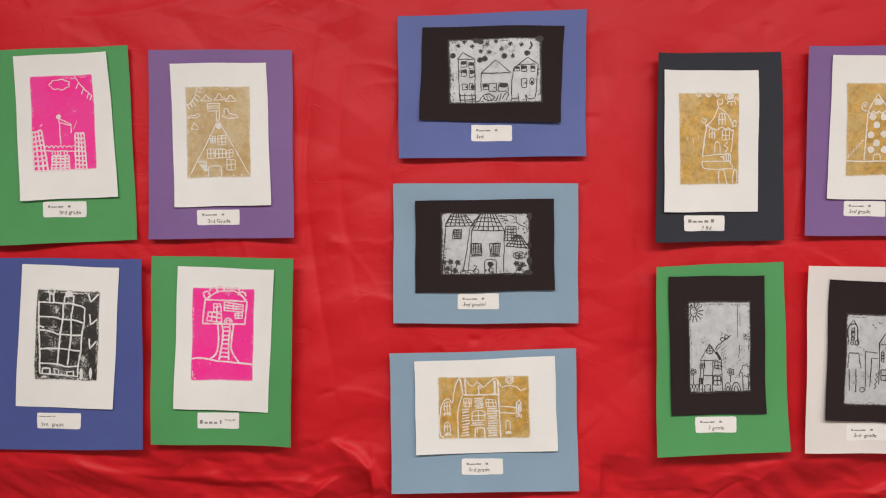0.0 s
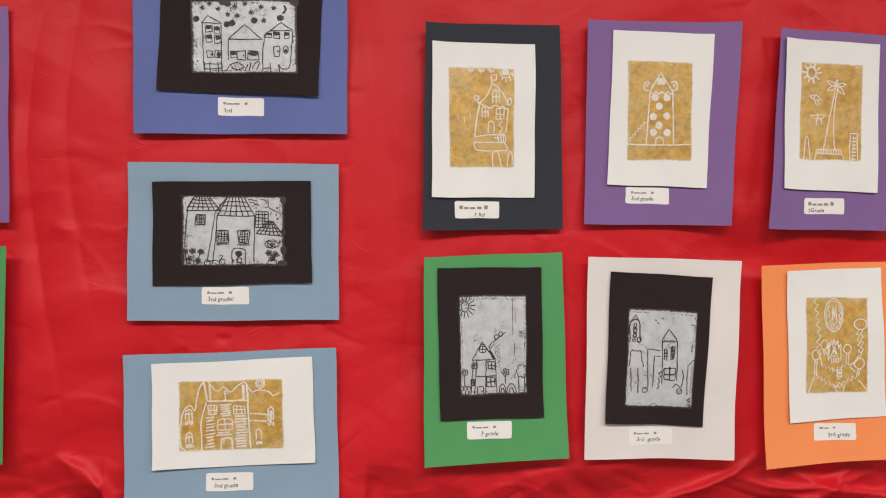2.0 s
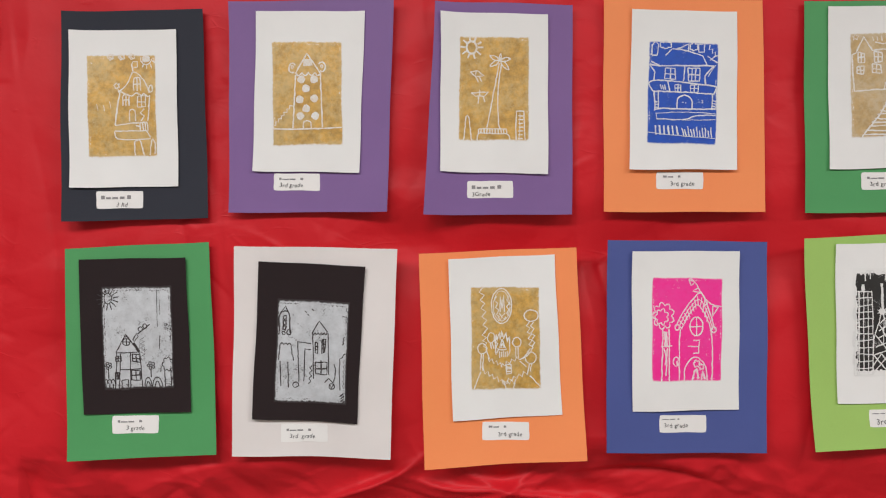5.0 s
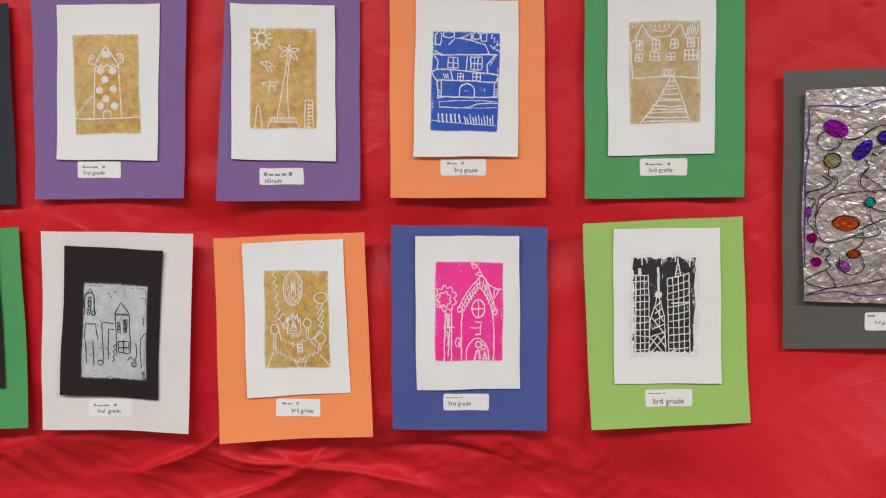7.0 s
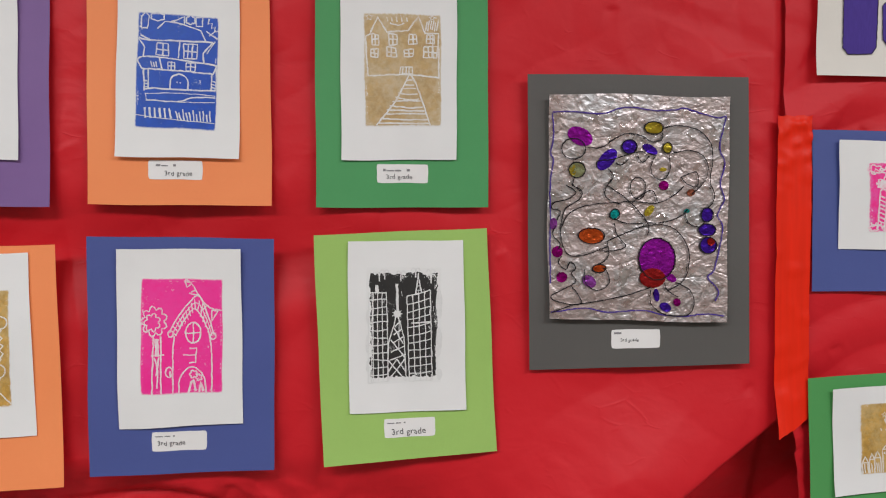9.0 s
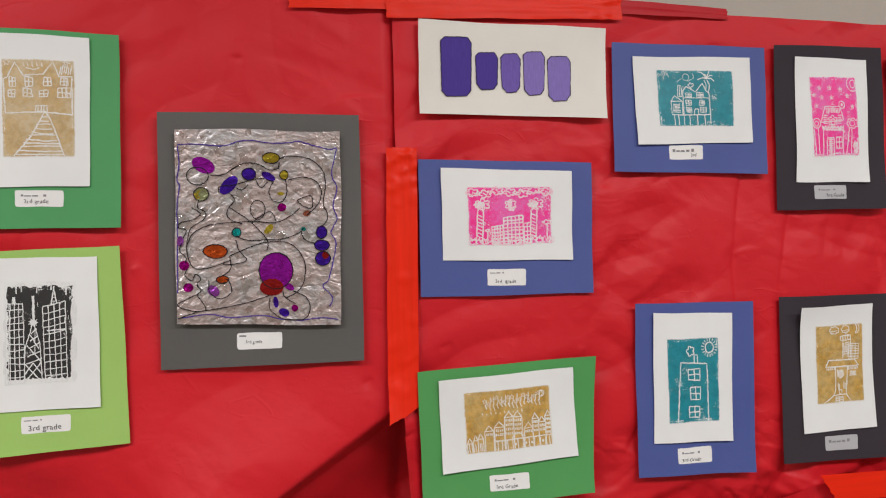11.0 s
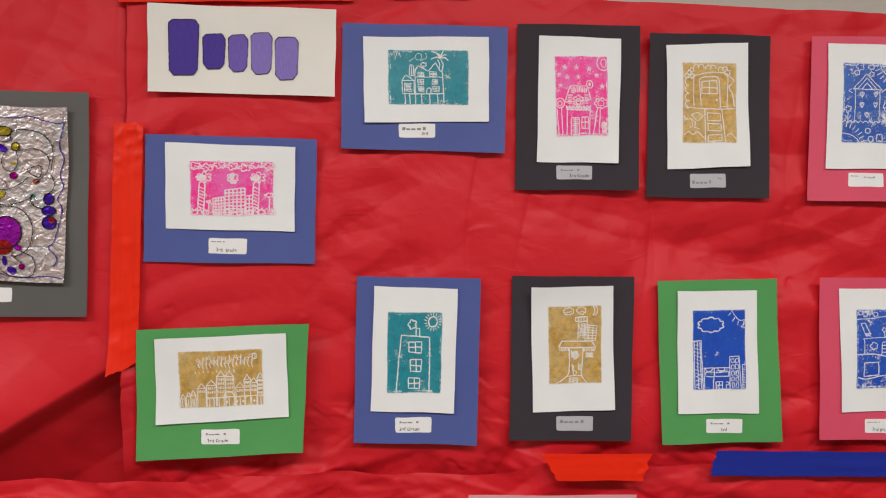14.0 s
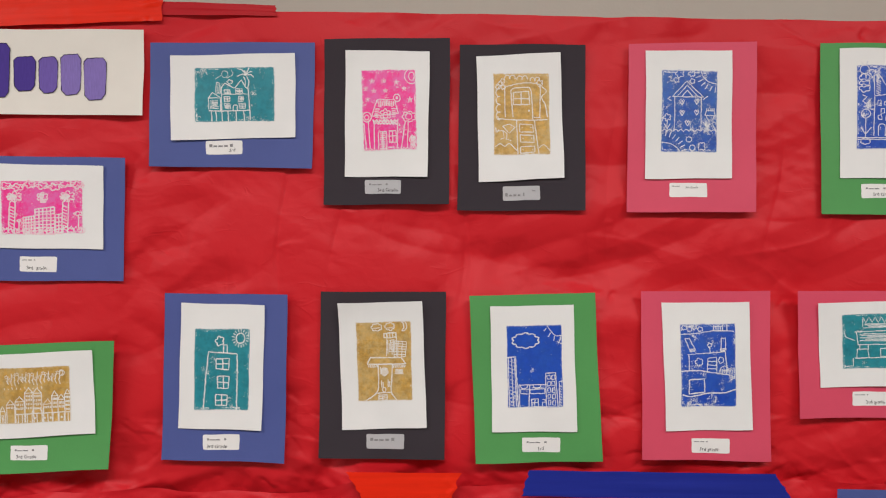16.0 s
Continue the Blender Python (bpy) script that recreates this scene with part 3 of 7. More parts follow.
        self.line(*pts, w=w, closed=True)

    def zig(self, x0, y0, x1, y1, n, amp, w=None):
        pts, dx, dy = [], x1 - x0, y1 - y0
        m = math.hypot(dx, dy)
        for k in range(n + 1):
            s = amp * (1 if k % 2 else -1)
            pts += [x0 + dx * k / n - dy / m * s, y0 + dy * k / n + dx / m * s]
        self.line(*pts, w=w)

    def scallop(self, x0, y0, x1, y1, n, amp, w=None):
        pts = []
        for k in range(n * 5 + 1):
            t = k / (n * 5)
            pts += [x0 + (x1 - x0) * t, y0 + (y1 - y0) * t - amp * abs(math.sin(math.pi * n * t))]
        self.line(*pts, w=w)

    def hatch(self, x0, y0, x1, y1, n, lean=0.0, w=None, upright=False):
        for k in range(n):
            t = (k + 0.5) / n
            a, b = self.r.uniform(0, 0.15), self.r.uniform(0.8, 1)
            if upright:
                x = x0 + (x1 - x0) * t
                self.line(x, y0 + (y1 - y0) * a, x + lean, y0 + (y1 - y0) * b, w=w)
            else:
                y = y0 + (y1 - y0) * t
                self.line(x0 + (x1 - x0) * a, y, x0 + (x1 - x0) * b, y + lean, w=w)

    def arch(self, x0, y0, x1, y1, w=None):
        m, r = (x0 + x1) / 2, (x1 - x0) / 2
        self.line(x0, y1, x0, y0 + r * 0.6, *[c for k in range(1, 8) for c in (m - r * math.cos(math.pi * k / 8), y0 + r * 0.6 * (1 - math.sin(math.pi * k / 8)))], x1, y0 + r * 0.6, x1, y1, w=w)

    def star(self, x, y, r, aspect=0.66, w=None):
        self.line(*[c for k in range(10) for c in (x + r * (1 if k % 2 else 0.45) * math.cos(0.6283 * k + 0.3), y + aspect * r * (1 if k % 2 else 0.45) * math.sin(0.6283 * k + 0.3))], w=w or self.pen * 0.7, closed=True)

    def cross(self, x, y, r, aspect=1.4):
        for k in range(3):
            a = math.pi * k / 3 + 0.3
            self.line(x - r * math.cos(a), y - aspect * r * math.sin(a), x + r * math.cos(a), y + aspect * r * math.sin(a), w=self.pen * 1.2)

    def tree(self, x, y, rx, ry, foot, gap, w=None):
        self.cloud(x, y, rx, ry, 7, 0.25, w)
        self.line(x - gap, y + ry * 0.8, x - gap, foot, w=w)
        self.line(x + gap, y + ry * 0.8, x + gap, foot, w=w)

    def flower(self, x, y, r, foot, w=None):
        self.cloud(x, y, r, r * 0.66, 5, 0.45, w)
        self.line(x, y + r * 0.5, x, foot, w=w)


def castle_with_flag(d):
    d.cloud(47, 10, 17, 5.6, 7, 0.18)
    d.curve(70, 0, 77, 8, 86, 15.5, 98, 23.5)
    for a in ((73, 3.5, 65, 4.5), (77, 9, 73, 14.5), (85, 15, 81, 21), (92, 20, 89, 26), (97, 22.5, 94, 27.5)):
        d.line(*a)
    d.ring(43, 43.7, 3, 2)
    d.blob(43, 43.7, 2.2, 1.5)
    d.line(43.5, 45.5, 45, 73.5)
    d.line(44, 46, 62.5, 52, 61.5, 61)
    d.line(45, 50, 62, 53)
    d.line(66, 57, 71, 49, w=0.001)
    d.mesh4((0, 59), (15, 57), (24, 100), (2, 100), 3, 8, 0.0028)
    d.mesh4((68, 61.5), (82, 62), (84, 100), (67, 99), 3, 8, 0.0026)
    d.scallop(20, 76, 68, 76.5, 7, 2.2)
    d.line(21, 79, 68, 80.5)
    for x in (33, 42, 52):
        d.ring(x, 82, 2.6, 2)
    d.mesh4((31, 84.5), (57, 85), (57, 100), (29, 100), 4, 5, 0.0027)
    d.line(13, 53, 17, 51)


def tower_block(d):
    w = 0.0027
    d.line(4.6, 15, 43, 15.5, 58, 15.8, 73, 18.5, 76, 20.5, 76, 36, 73, 49.5, 72.5, 66, 68.5, 84, 68, 94, 10, 92, 9, 66, 6.5, 44, closed=True, w=w)
    d.curve(43, 15.5, 43, 32.5, 40, 50, 39, 64.5, 37, 81, w=w)
    d.curve(58.5, 6.5, 58, 16, 56, 32, 57, 49, 55, 65.5, 53, 82, w=w)
    d.curve(6, 31, 29, 31, 43, 33, 59, 33, 75, 36, w=w)
    d.curve(6.5, 45, 24, 46, 39, 49, 73.5, 49.5, w=w)
    d.line(7, 41, 14.5, 42, w=w)
    d.curve(9, 65.5, 38, 64.5, 72, 66.5, w=w)
    d.curve(9, 81, 36, 81.5, 52, 84, 70, 82.5, w=w)
    d.blob(51, 5, 6, 3.4)
    d.line(45, 8, 44, 15.5, w=w)
    d.line(45, 8, 57, 7.5, w=w)
    d.ring(24, 3, 5, 3, w=w)
    d.line(21, 6, 21.5, 15, w=w)
    d.line(27, 5.5, 28, 15, w=w)
    d.line(14, 93, 14, 86.5, 26, 86.5, 26, 93, w=w)
    d.rect(33, 86.5, 39.5, 92.5)
    d.line(52, 94, 52, 89, 62, 89, 62, 94, w=w)
    for a in ((80.5, 5, 85, 13, 97.5, 4), (84, 26.5, 86, 37.5, 96, 31.5), (84.5, 52.5, 86, 63.5, 95, 55.5)):
        d.line(*a, w=w)
    d.blob(74, 91, 2.5, 6)
    d.blob(88, 90, 2.5, 6)


def pyramid_house(d):
    d.curve(19, 1, 15, 10.5, 8, 18, 1, 21)
    for a in ((20, 2, 27, 3), (19, 6, 26, 7), (17, 9.5, 23, 12), (15, 13, 20.5, 17), (11.5, 16, 16, 21.5), (7, 18, 11, 23), (3.5, 20.5, 6, 25.5)):
        d.line(*a)
    for x0, x1, base, top in ((24, 41, 16.3, 10), (44.5, 61, 15.3, 8), (62, 78, 16.8, 10.5), (8, 20, 46.5, 40)):
        m = (x0 + x1) / 2
        d.line(x0, base, x0 + 1, base - 2, m - 4, base - 2.5, m - 1.5, top, m + 1.5, top + 1, m + 4, base - 2.8, x1, base - 2, x1 - 0.5, base, closed=True)
    d.line(3, 34, 8, 31, 14, 32, 20, 29.5, 22.5, 31.5, 16, 34.5, 8, 33.5, 4, 35.5, closed=True)
    d.mesh4((34, 19.5), (53, 19), (53, 27), (35, 27), 1, 3)
    d.line(47.5, 27, 48, 38)
    d.line(52, 27, 52, 37)
    d.line(56, 32.5, 60, 30.5, 59.5, 25, 64, 24.5, 67.5, 30, 78, 32, 81, 34.5, 66, 35.5, 57, 33.5, closed=True)
    d.line(50, 37, 28, 67, 3.5, 98.5)
    d.line(50, 37, 73, 66, 98.5, 98.5)
    d.blob(50.5, 43.5, 4, 3.4)
    d.grid(37.5, 54.5, 45, 62, 2, 3)
    d.grid(48.5, 54, 61, 64, 2, 3)
    d.window(33, 68, 42.5, 78.5)
    d.grid(44.5, 68.5, 62, 78, 3, 2)
    d.window(62, 69, 72.5, 77.5)
    d.window(62.5, 80, 75.5, 91)
    d.mesh4((18, 81.5), (30, 81), (32, 92), (27, 91), 3, 2)
    d.line(33.5, 99.5, 35, 86.5, 53, 86.5, 55, 99.5)


def tree_house(d):
    w = 0.0028
    d.line(20.5, 13, 88, 14, 85, 38.5, 17, 39, closed=True, w=w)
    d.line(21.5, 13, 17, 6, 24.5, 4, 29.5, 9, closed=True, w=w)
    d.curve(25, 11, 37, 5.5, 52.5, 3, 71, 4, 87, 13, w=w)
    for x, y in ((34, 3.5), (44.5, 2.3), (57, 2.3), (70, 3.2), (80, 7.5)):
        d.arc(x, y, 6, 3.6, 170, 370, 8, w)
    d.window(34, 17, 46, 25.5, 0.0022)
    d.mesh4((51, 15.5), (82, 18), (82, 25), (51, 24.5), 2, 3, 0.0022)
    d.mesh4((26, 26), (47, 28), (47.5, 37), (23, 36), 3, 2, 0.0024)
    d.window(69, 26.5, 80.5, 32.5, 0.0022)
    d.arc(58, 37, 6, 4.5, 180, 360, 8, w)
    d.ring(58, 36.5, 3, 2, w=0.002)
    d.curve(41, 39, 43, 55, 40.5, 70, 28.5, 77.5, w=w)
    d.curve(67, 39, 64, 55, 64.5, 67.5, 77, 80, w=w)
    d.curve(48, 40, 50, 51.5, 45, 77.5, w=w)
    d.curve(61, 39.5, 59.5, 59, 60, 77.5, w=w)
    for k in range(8):
        d.line(49 - k * 0.4, 42 + k * 4.6, 60.5, 42 + k * 4.6, w=0.0026)
    d.curve(0, 77, 15.5, 76, 40.5, 78.5, 68, 80, 100, 81.5, w=w)


def three_houses_at_night(d):
    d.line(10.5, 31, 11.5, 95)
    d.line(28.5, 33.5, 28, 95)
    d.line(10, 30.5, 16, 20.5, 29, 32, closed=True)
    for x0, y0, x1, y1 in ((13.5, 34.5, 19.5, 43), (22, 36, 27, 45.5), (14.5, 47, 20, 57), (22.5, 48.5, 28, 58.5), (71, 45, 76, 51), (77.5, 43.5, 83.5, 52.5), (87.5, 43.5, 93, 52), (36.5, 70.5, 42.5, 78.5), (53.5, 69.5, 63.5, 81.5)):
        d.rect(x0, y0, x1, y1)
        d.blob((x0 + x1) / 2, y0 + (y1 - y0) * 0.28, (x1 - x0) * 0.48, (y1 - y0) * 0.3)
    d.rect(15, 68.5, 20, 77.5)
    d.blob(18.7, 74, 0.9, 1.5)
    d.rect(22.5, 68.5, 28, 78.5)
    d.blob(25.5, 74, 2, 4)
    d.line(11, 87, 28.5, 87)
    d.line(11, 94, 29, 93)
    for x in (12, 17, 24.5, 28):
        d.line(x, 84, x + 0.5, 99)
    d.line(35, 53.5, 50.5, 33.5, 67, 54, closed=True)
    d.line(35, 53.5, 34.5, 81)
    d.rect(43.5, 70, 50.5, 81.5)
    d.blob(49, 76, 0.8, 1.3)
    d.line(69.5, 47.5, 85, 30.5, 96, 40.5, 74, 42.5)
    d.curve(69.5, 47.5, 67.5, 71, 67, 98)
    d.curve(96, 41.5, 94, 72.5, 92, 92, 85, 94, 82.5, 88)
    d.rect(77.5, 63.5, 83, 76.5)
    d.blob(81.8, 70, 0.8, 1.4)
    d.ring(89, 67.5, 2.4, 5)
    d.blob(89, 69, 1.4, 2.6)
    d.curve(33, 96, 36, 88.5, 43, 85.5, 49, 91, 44, 95, 37, 92)
    for x in (37, 40, 43, 46):
        d.line(x, 88, x + 2.5, 95, w=0.0009)
    d.line(53, 87, 50, 97)
    d.line(56, 85, 54, 97)
    d.curve(57, 94, 60, 86, 64, 85, 61, 96)
    d.line(67, 94, 74, 93)
    d.line(74, 86, 74.5, 99)
    d.line(82, 88, 83, 98)
    for x, y in ((11, 10), (17.5, 4.5), (26, 11.5), (35, 19.5), (42, 8.5), (44, 21.5), (51.5, 5), (57, 17), (66.5, 9), (78.5, 10.5), (69, 28)):
        d.cross(x, y, 2.7)
        d.blob(x, y, 1.0, 1.4)
    for x, y in ((5, 25), (30, 3), (35, 5), (34, 33), (39, 31.5), (60, 28), (84.5, 24)):
        d.ring(x, y, 2.8, 3.6)
        d.blob(x, y, 2.3, 2.9)
    d.curve(88, 6, 89.5, 12, 87, 18, w=0.003)
    d.blob(98, 2, 4.5, 5)
    worn_edge(d, 31, ("left", "right", "head"), 26, 0.9)


def tiled_roofs(d):
    for a, b, c, e in (((13, 1), (27, 1), (38, 21), (5, 21)), ((45, 1), (60, 1), (71.5, 29), (35, 28)), ((84, 36), (89, 36), (99, 57), (72, 54))):
        d.mesh4(a, b, c, e, 6, 4, 0.0016)
    d.line(5.5, 17, 12, 2)
    d.line(33, 24, 44, 2, w=0.0022)
    d.line(6, 21, 3.5, 60, 3, 76)
    d.line(33, 24, 28.5, 66, 24.5, 96)
    d.line(35, 28, 33, 66, 30, 97)
    d.line(71, 29, 70.5, 72, 70, 95)
    d.grid(72, 22, 84, 45, 4, 5)
    for x0, y0, x1, y1 in ((14, 27, 23, 42), (35, 49, 46, 67), (55, 49, 65.5, 68)):
        d.rect(x0, y0, x1, y1, 0.0018)
        d.grid(x0 + 1.6, y0 + 2, x1 - 1.6, y1 - 2, 3, 4)
    d.scallop(34, 71, 46, 70, 4, 2)
    d.scallop(54, 71, 66, 71, 4, 2)
    d.ring(87.5, 69, 6.5, 6)
    d.mesh4((84, 65), (91, 65), (91, 73), (84, 73), 2, 2)
    d.blob(87.5, 70, 2, 3)
    d.arch(49, 75, 62, 100)
    d.blob(55.5, 83, 3.4, 4.5)
    d.line(55, 86, 54, 96)
    d.cloud(56, 92, 3, 4, 5, 0.4)
    for x, y in ((3.5, 80), (11, 79), (19, 80), (8, 90), (16, 93), (84.5, 82), (91, 84), (88, 90)):
        d.cloud(x, y, 3.2, 4.4, 5, 0.4)
        d.blob(x, y, 2.2, 2.7)
    d.line(4, 84, 5, 98)
    d.line(12, 84, 12, 99)
    d.line(18, 84, 15, 98)
    d.rect(84, 93, 92, 100)
    d.ring(25, 95.5, 3, 4)
    d.ring(39.5, 94.5, 3, 4)
    d.line(25, 94, 33, 92, 37, 95, 40, 86, 37, 85)
    d.curve(84, 4, 85, 16, 95, 23.5)
    for a in ((81, 5, 83, 10), (81, 17, 83.5, 15), (86.5, 27, 87, 23), (92, 28.5, 92, 24)):
        d.line(*a)
    for x, y in ((64, 5), (69, 6), (70, 12), (77, 5), (66, 9)):
        d.line(x, y, x + 5, y + 0.7)
    worn_edge(d, 32, ("right", "right", "foot"), 60, 1.3)
    worn_edge(d, 33, ("left", "foot"), 26, 1.0)
    for x, y, rx, ry in ((99, 6, 3, 6), (99, 52, 2.5, 5), (99, 78, 3, 7), (98, 97, 5, 4), (75, 99, 6, 2), (44, 99.5, 5, 1.5), (1, 88, 2, 7)):
        d.blob(x, y, rx, ry)


def log_cabin(d):
    d.curve(2.5, 92, 2, 70.5, 3.5, 52, 6.5, 40, 12, 35, 16, 41.5, 18, 25.5, 21, 10.5, 25, 2, 29, 2, 34.5, 13, 39.5, 15, 43.5, 9.5, 50, 17, 55, 11, 61, 4.5, 64.5, 5.5, 67.5, 13.5, 70.5, 18, 75.5, 15.5, 85, 17.5, 90, 23.5, 96, 20, w=0.0018)
    d.line(2.5, 92, 7.5, 98.5, 21, 98.5)
    w = 0.0026
    d.line(25, 4, 28, 29.5, w=w)
    d.line(30, 4.5, 31, 29, w=w)
    d.line(62, 7, 62, 28, w=0.004)
    d.line(65.5, 7.5, 67.5, 97, w=w)
    d.line(28, 29.5, 66.5, 29.5, w=w)
    d.curve(27, 30.5, 22, 56.5, 22, 99, w=0.002)
    d.ring(78, 6, 4, 6.5, w=0.0024)
    d.ring(78, 6, 2, 3.4)
    d.line(45, 28, 44.5, 16, w=0.0022)
    d.line(44, 15, 49, 18, 45, 20)
    d.grid(28, 35.5, 37, 48, 3, 2)
    d.grid(52, 37, 63, 48.5, 3, 2)
    d.line(37, 70.5, 37, 58, 40, 55, 48, 55, 51, 58, 51, 70.5, closed=True)
    d.line(44, 55, 44, 70)
    d.line(37, 63, 51, 62)
    d.arch(40, 82, 50.5, 99, 0.0024)
    d.line(42.5, 90, 42.5, 84)
    d.hatch(39.5, 34, 51, 52, 6, -1, w=0.0022)
    d.hatch(25, 51, 35, 97, 10, -1.6, w=0.0022)
    d.hatch(53, 50, 65.5, 97, 12, -0.6, w=0.0026)
    d.hatch(35, 73, 51, 80, 2, -1, w=0.0022)
    d.line(67.5, 48, 84, 50.5, w=0.002)
    d.line(67.5, 58.5, 84, 60, w=0.002)
    d.line(85, 60, 85, 43, 88, 39, 90, 44, 89.5, 58, w=0.002)
    d.line(87.5, 45, 87, 62, w=0.003)
    d.hatch(84, 61, 91, 68, 4, upright=True)
    d.line(73, 85, 73.5, 73, 75.5, 70, 78, 74.5, 78, 86)
    d.hatch(73, 88, 79, 93, 5, upright=True, w=0.002)
    for y in (41.5, 74):
        d.line(7, y + 13, 7.5, y + 1, 10.5, y - 2, 13, y + 1, 13.5, y + 13)
        d.line(7.5, y + 5, 13.5, y + 5)
        d.line(10.3, y + 1, 10.3, y + 13)
        d.hatch(6.5, y + 14, 14.5, y + 21, 5, upright=True, w=0.0018)


def tall_crooked_house(d):
    d.curve(45.5, 36.5, 58.5, 28, 67, 17.5, 81.5, 25, 90, 38)
    d.curve(47, 35.5, 55.5, 38.5, 64, 40.5, 71, 38, 78.5, 40, 81.5, 38.5, 88.5, 42)
    d.curve(47, 36.5, 42.5, 53.5, 39, 68.5, w=0.0021)
    d.curve(90, 40, 88.5, 53.5, 86.5, 65, w=0.0021)
    d.line(39, 69, 67, 66.5, 74, 66.5)
    d.line(66, 17, 64.5, 10, 66, 7.5, 73, 7.5, 73, 12.5, 67, 13)
    d.arch(67, 22.5, 77, 35.5)
    d.line(72, 23, 72, 35.5)
    d.line(67, 29.5, 77, 29)
    d.arch(51, 38.5, 60, 50)
    d.line(55.5, 39, 55.5, 50)
    d.line(51, 44.5, 60, 44)
    d.window(72, 41, 83.5, 51.5)
    d.arch(60, 53.5, 68.5, 65)
    d.line(81.5, 53, 75.5, 57, 81.5, 60, 77, 64.5)
    d.cloud(42.5, 30.5, 4, 2.8, 5, 0.4)
    d.line(44, 33, 45, 37)
    d.ring(92, 34, 2.6, 3.4)
    d.grid(75, 66.5, 86, 74, 3, 1, 0.0018)
    d.line(69, 69, 75, 70)
    d.line(38.5, 74.5, 84, 74.2, 90, 80.5)
    d.curve(38.5, 74.5, 41, 81, 55.5, 82.7, 90, 82)
    d.curve(67, 98, 66.5, 86, 70, 83.5, 75, 84.5, 80, 98)
    d.curve(88.5, 98, 91.5, 83.5, 96, 86, 96, 97)
    for x in (34, 50, 65):
        d.cloud(x, 2.5, 4.5, 3, 5, 0.4)
        d.line(x - 2, 2, x + 2, 5)
    d.blob(86, 5, 6, 3.5)
    d.arc(86, 5, 8, 5.5, 0, 200)
    for a in ((82, 10, 80, 13), (87, 11, 87, 15), (92, 10, 94, 14), (95, 7, 99, 9)):
        d.line(*a)
    for x, y in ((14, 48), (23, 49), (32, 46)):
        d.line(x, y, x + 2, y + 6, w=0.0008)


def smoking_chimney_house(d):
    d.ring(9, 11.5, 5.5, 5)
    d.rays(9, 11.5, 7, 16, -60, 280, 14, 0.72)
    d.line(18.5, 64.5, 33, 46.5, 51, 64, closed=True)
    d.line(30, 49, 36, 49)
    d.line(20, 64.5, 16, 99.5)
    d.line(52.5, 64, 54.5, 98.5)
    d.line(23.5, 81, 52.5, 80.5)
    d.line(39, 64.5, 37.5, 99)
    d.line(25, 65, 21.5, 99)
    d.ring(34, 54, 5.5, 3.4)
    d.line(28.5, 54, 39.5, 54)
    d.line(34, 51, 34, 57.5)
    d.window(18.5, 67, 25, 73)
    d.window(41.5, 66.5, 52, 73.5, 0.0017)
    d.window(40, 82.5, 51, 91, 0.0017)
    d.window(16.5, 83.5, 22.5, 90, 0.0022)
    d.rect(26, 91, 34.5, 100)
    d.blob(32.5, 95.5, 1, 0.8)
    d.line(43, 52.5, 49, 46, 51, 48.5, 45, 54, closed=True)
    d.ring(54.5, 41.8, 3, 2.3)
    d.ring(61, 39.2, 3, 2.3)
    d.line(50, 46.5, 67.5, 37.5)
    d.line(44, 55, 52, 64, w=0.004)
    d.zig(56, 50, 57, 68, 9, 3, 0.0009)
    d.zig(52, 58, 62, 63, 6, 2.4, 0.0009)
    d.flower(7, 76.5, 5.5, 90)
    d.ring(7, 76.5, 2, 1.4)
    d.flower(67.5, 77.5, 6, 89)
    d.ring(67.5, 77.5, 2, 1.4)
    d.tree(91.5, 76.5, 8, 7, 99, 4.5)
    for x, r in ((63, 5), (76, 7)):
        d.arc(x, 98, r, 9, 180, 360)
        d.arc(x, 99, r * 0.5, 6, 180, 360)
    for x in (3, 8, 13):
        d.arc(x, 94, 3, 4, 180, 360)
        d.line(x, 94, x, 99)
    d.line(78.5, 4, 79, 20, 78.5, 40, w=0.0008)
    d.line(82.5, 14, 83, 28, w=0.0007)
    d.line(82, 48.5, 80.5, 62, w=0.0011)
    d.line(82, 78, 81, 84, w=0.0012)


def spotted_tower(d):
    w = 0.0021
    d.line(34, 32.5, 29.5, 82.5, w=w)
    d.line(69, 32.5, 71, 82.5, w=w)
    d.line(33.5, 31.5, 50, 12.5, 69.5, 31.5, w=w)
    d.scallop(34, 30.5, 70, 30.5, 4, -2.8, w)
    d.arc(29.5, 26, 5, 4.6, 60, 330, w=w)
    d.ring(29.5, 25, 1.5, 1.3)
    d.arc(71, 25, 5, 4.6, -150, 120, w=w)
    d.ring(71, 24.5, 1.5, 1.3)
    d.line(46, 18.5, 56, 18.5, 56.5, 23, 46, 23.5, closed=True, w=0.003)
    d.blob(51, 21, 4.6, 2.4)
    for x, y in ((42, 37), (60, 37), (48.5, 45.5), (39.5, 56), (60, 55), (48.5, 64.5), (40, 71.5), (61, 71.5)):
        d.blob(x, y, 5.5, 3.7)
    d.arch(44, 76, 55, 83.5)
    d.curve(0, 83.5, 40, 84, 70, 83.5, 99, 82.5, w=w)
    steps = []
    for k in range(7):
        steps += [29 - k * 4, 62 + k * 3, 25 - k * 4, 62 + k * 3]
    d.line(*steps)


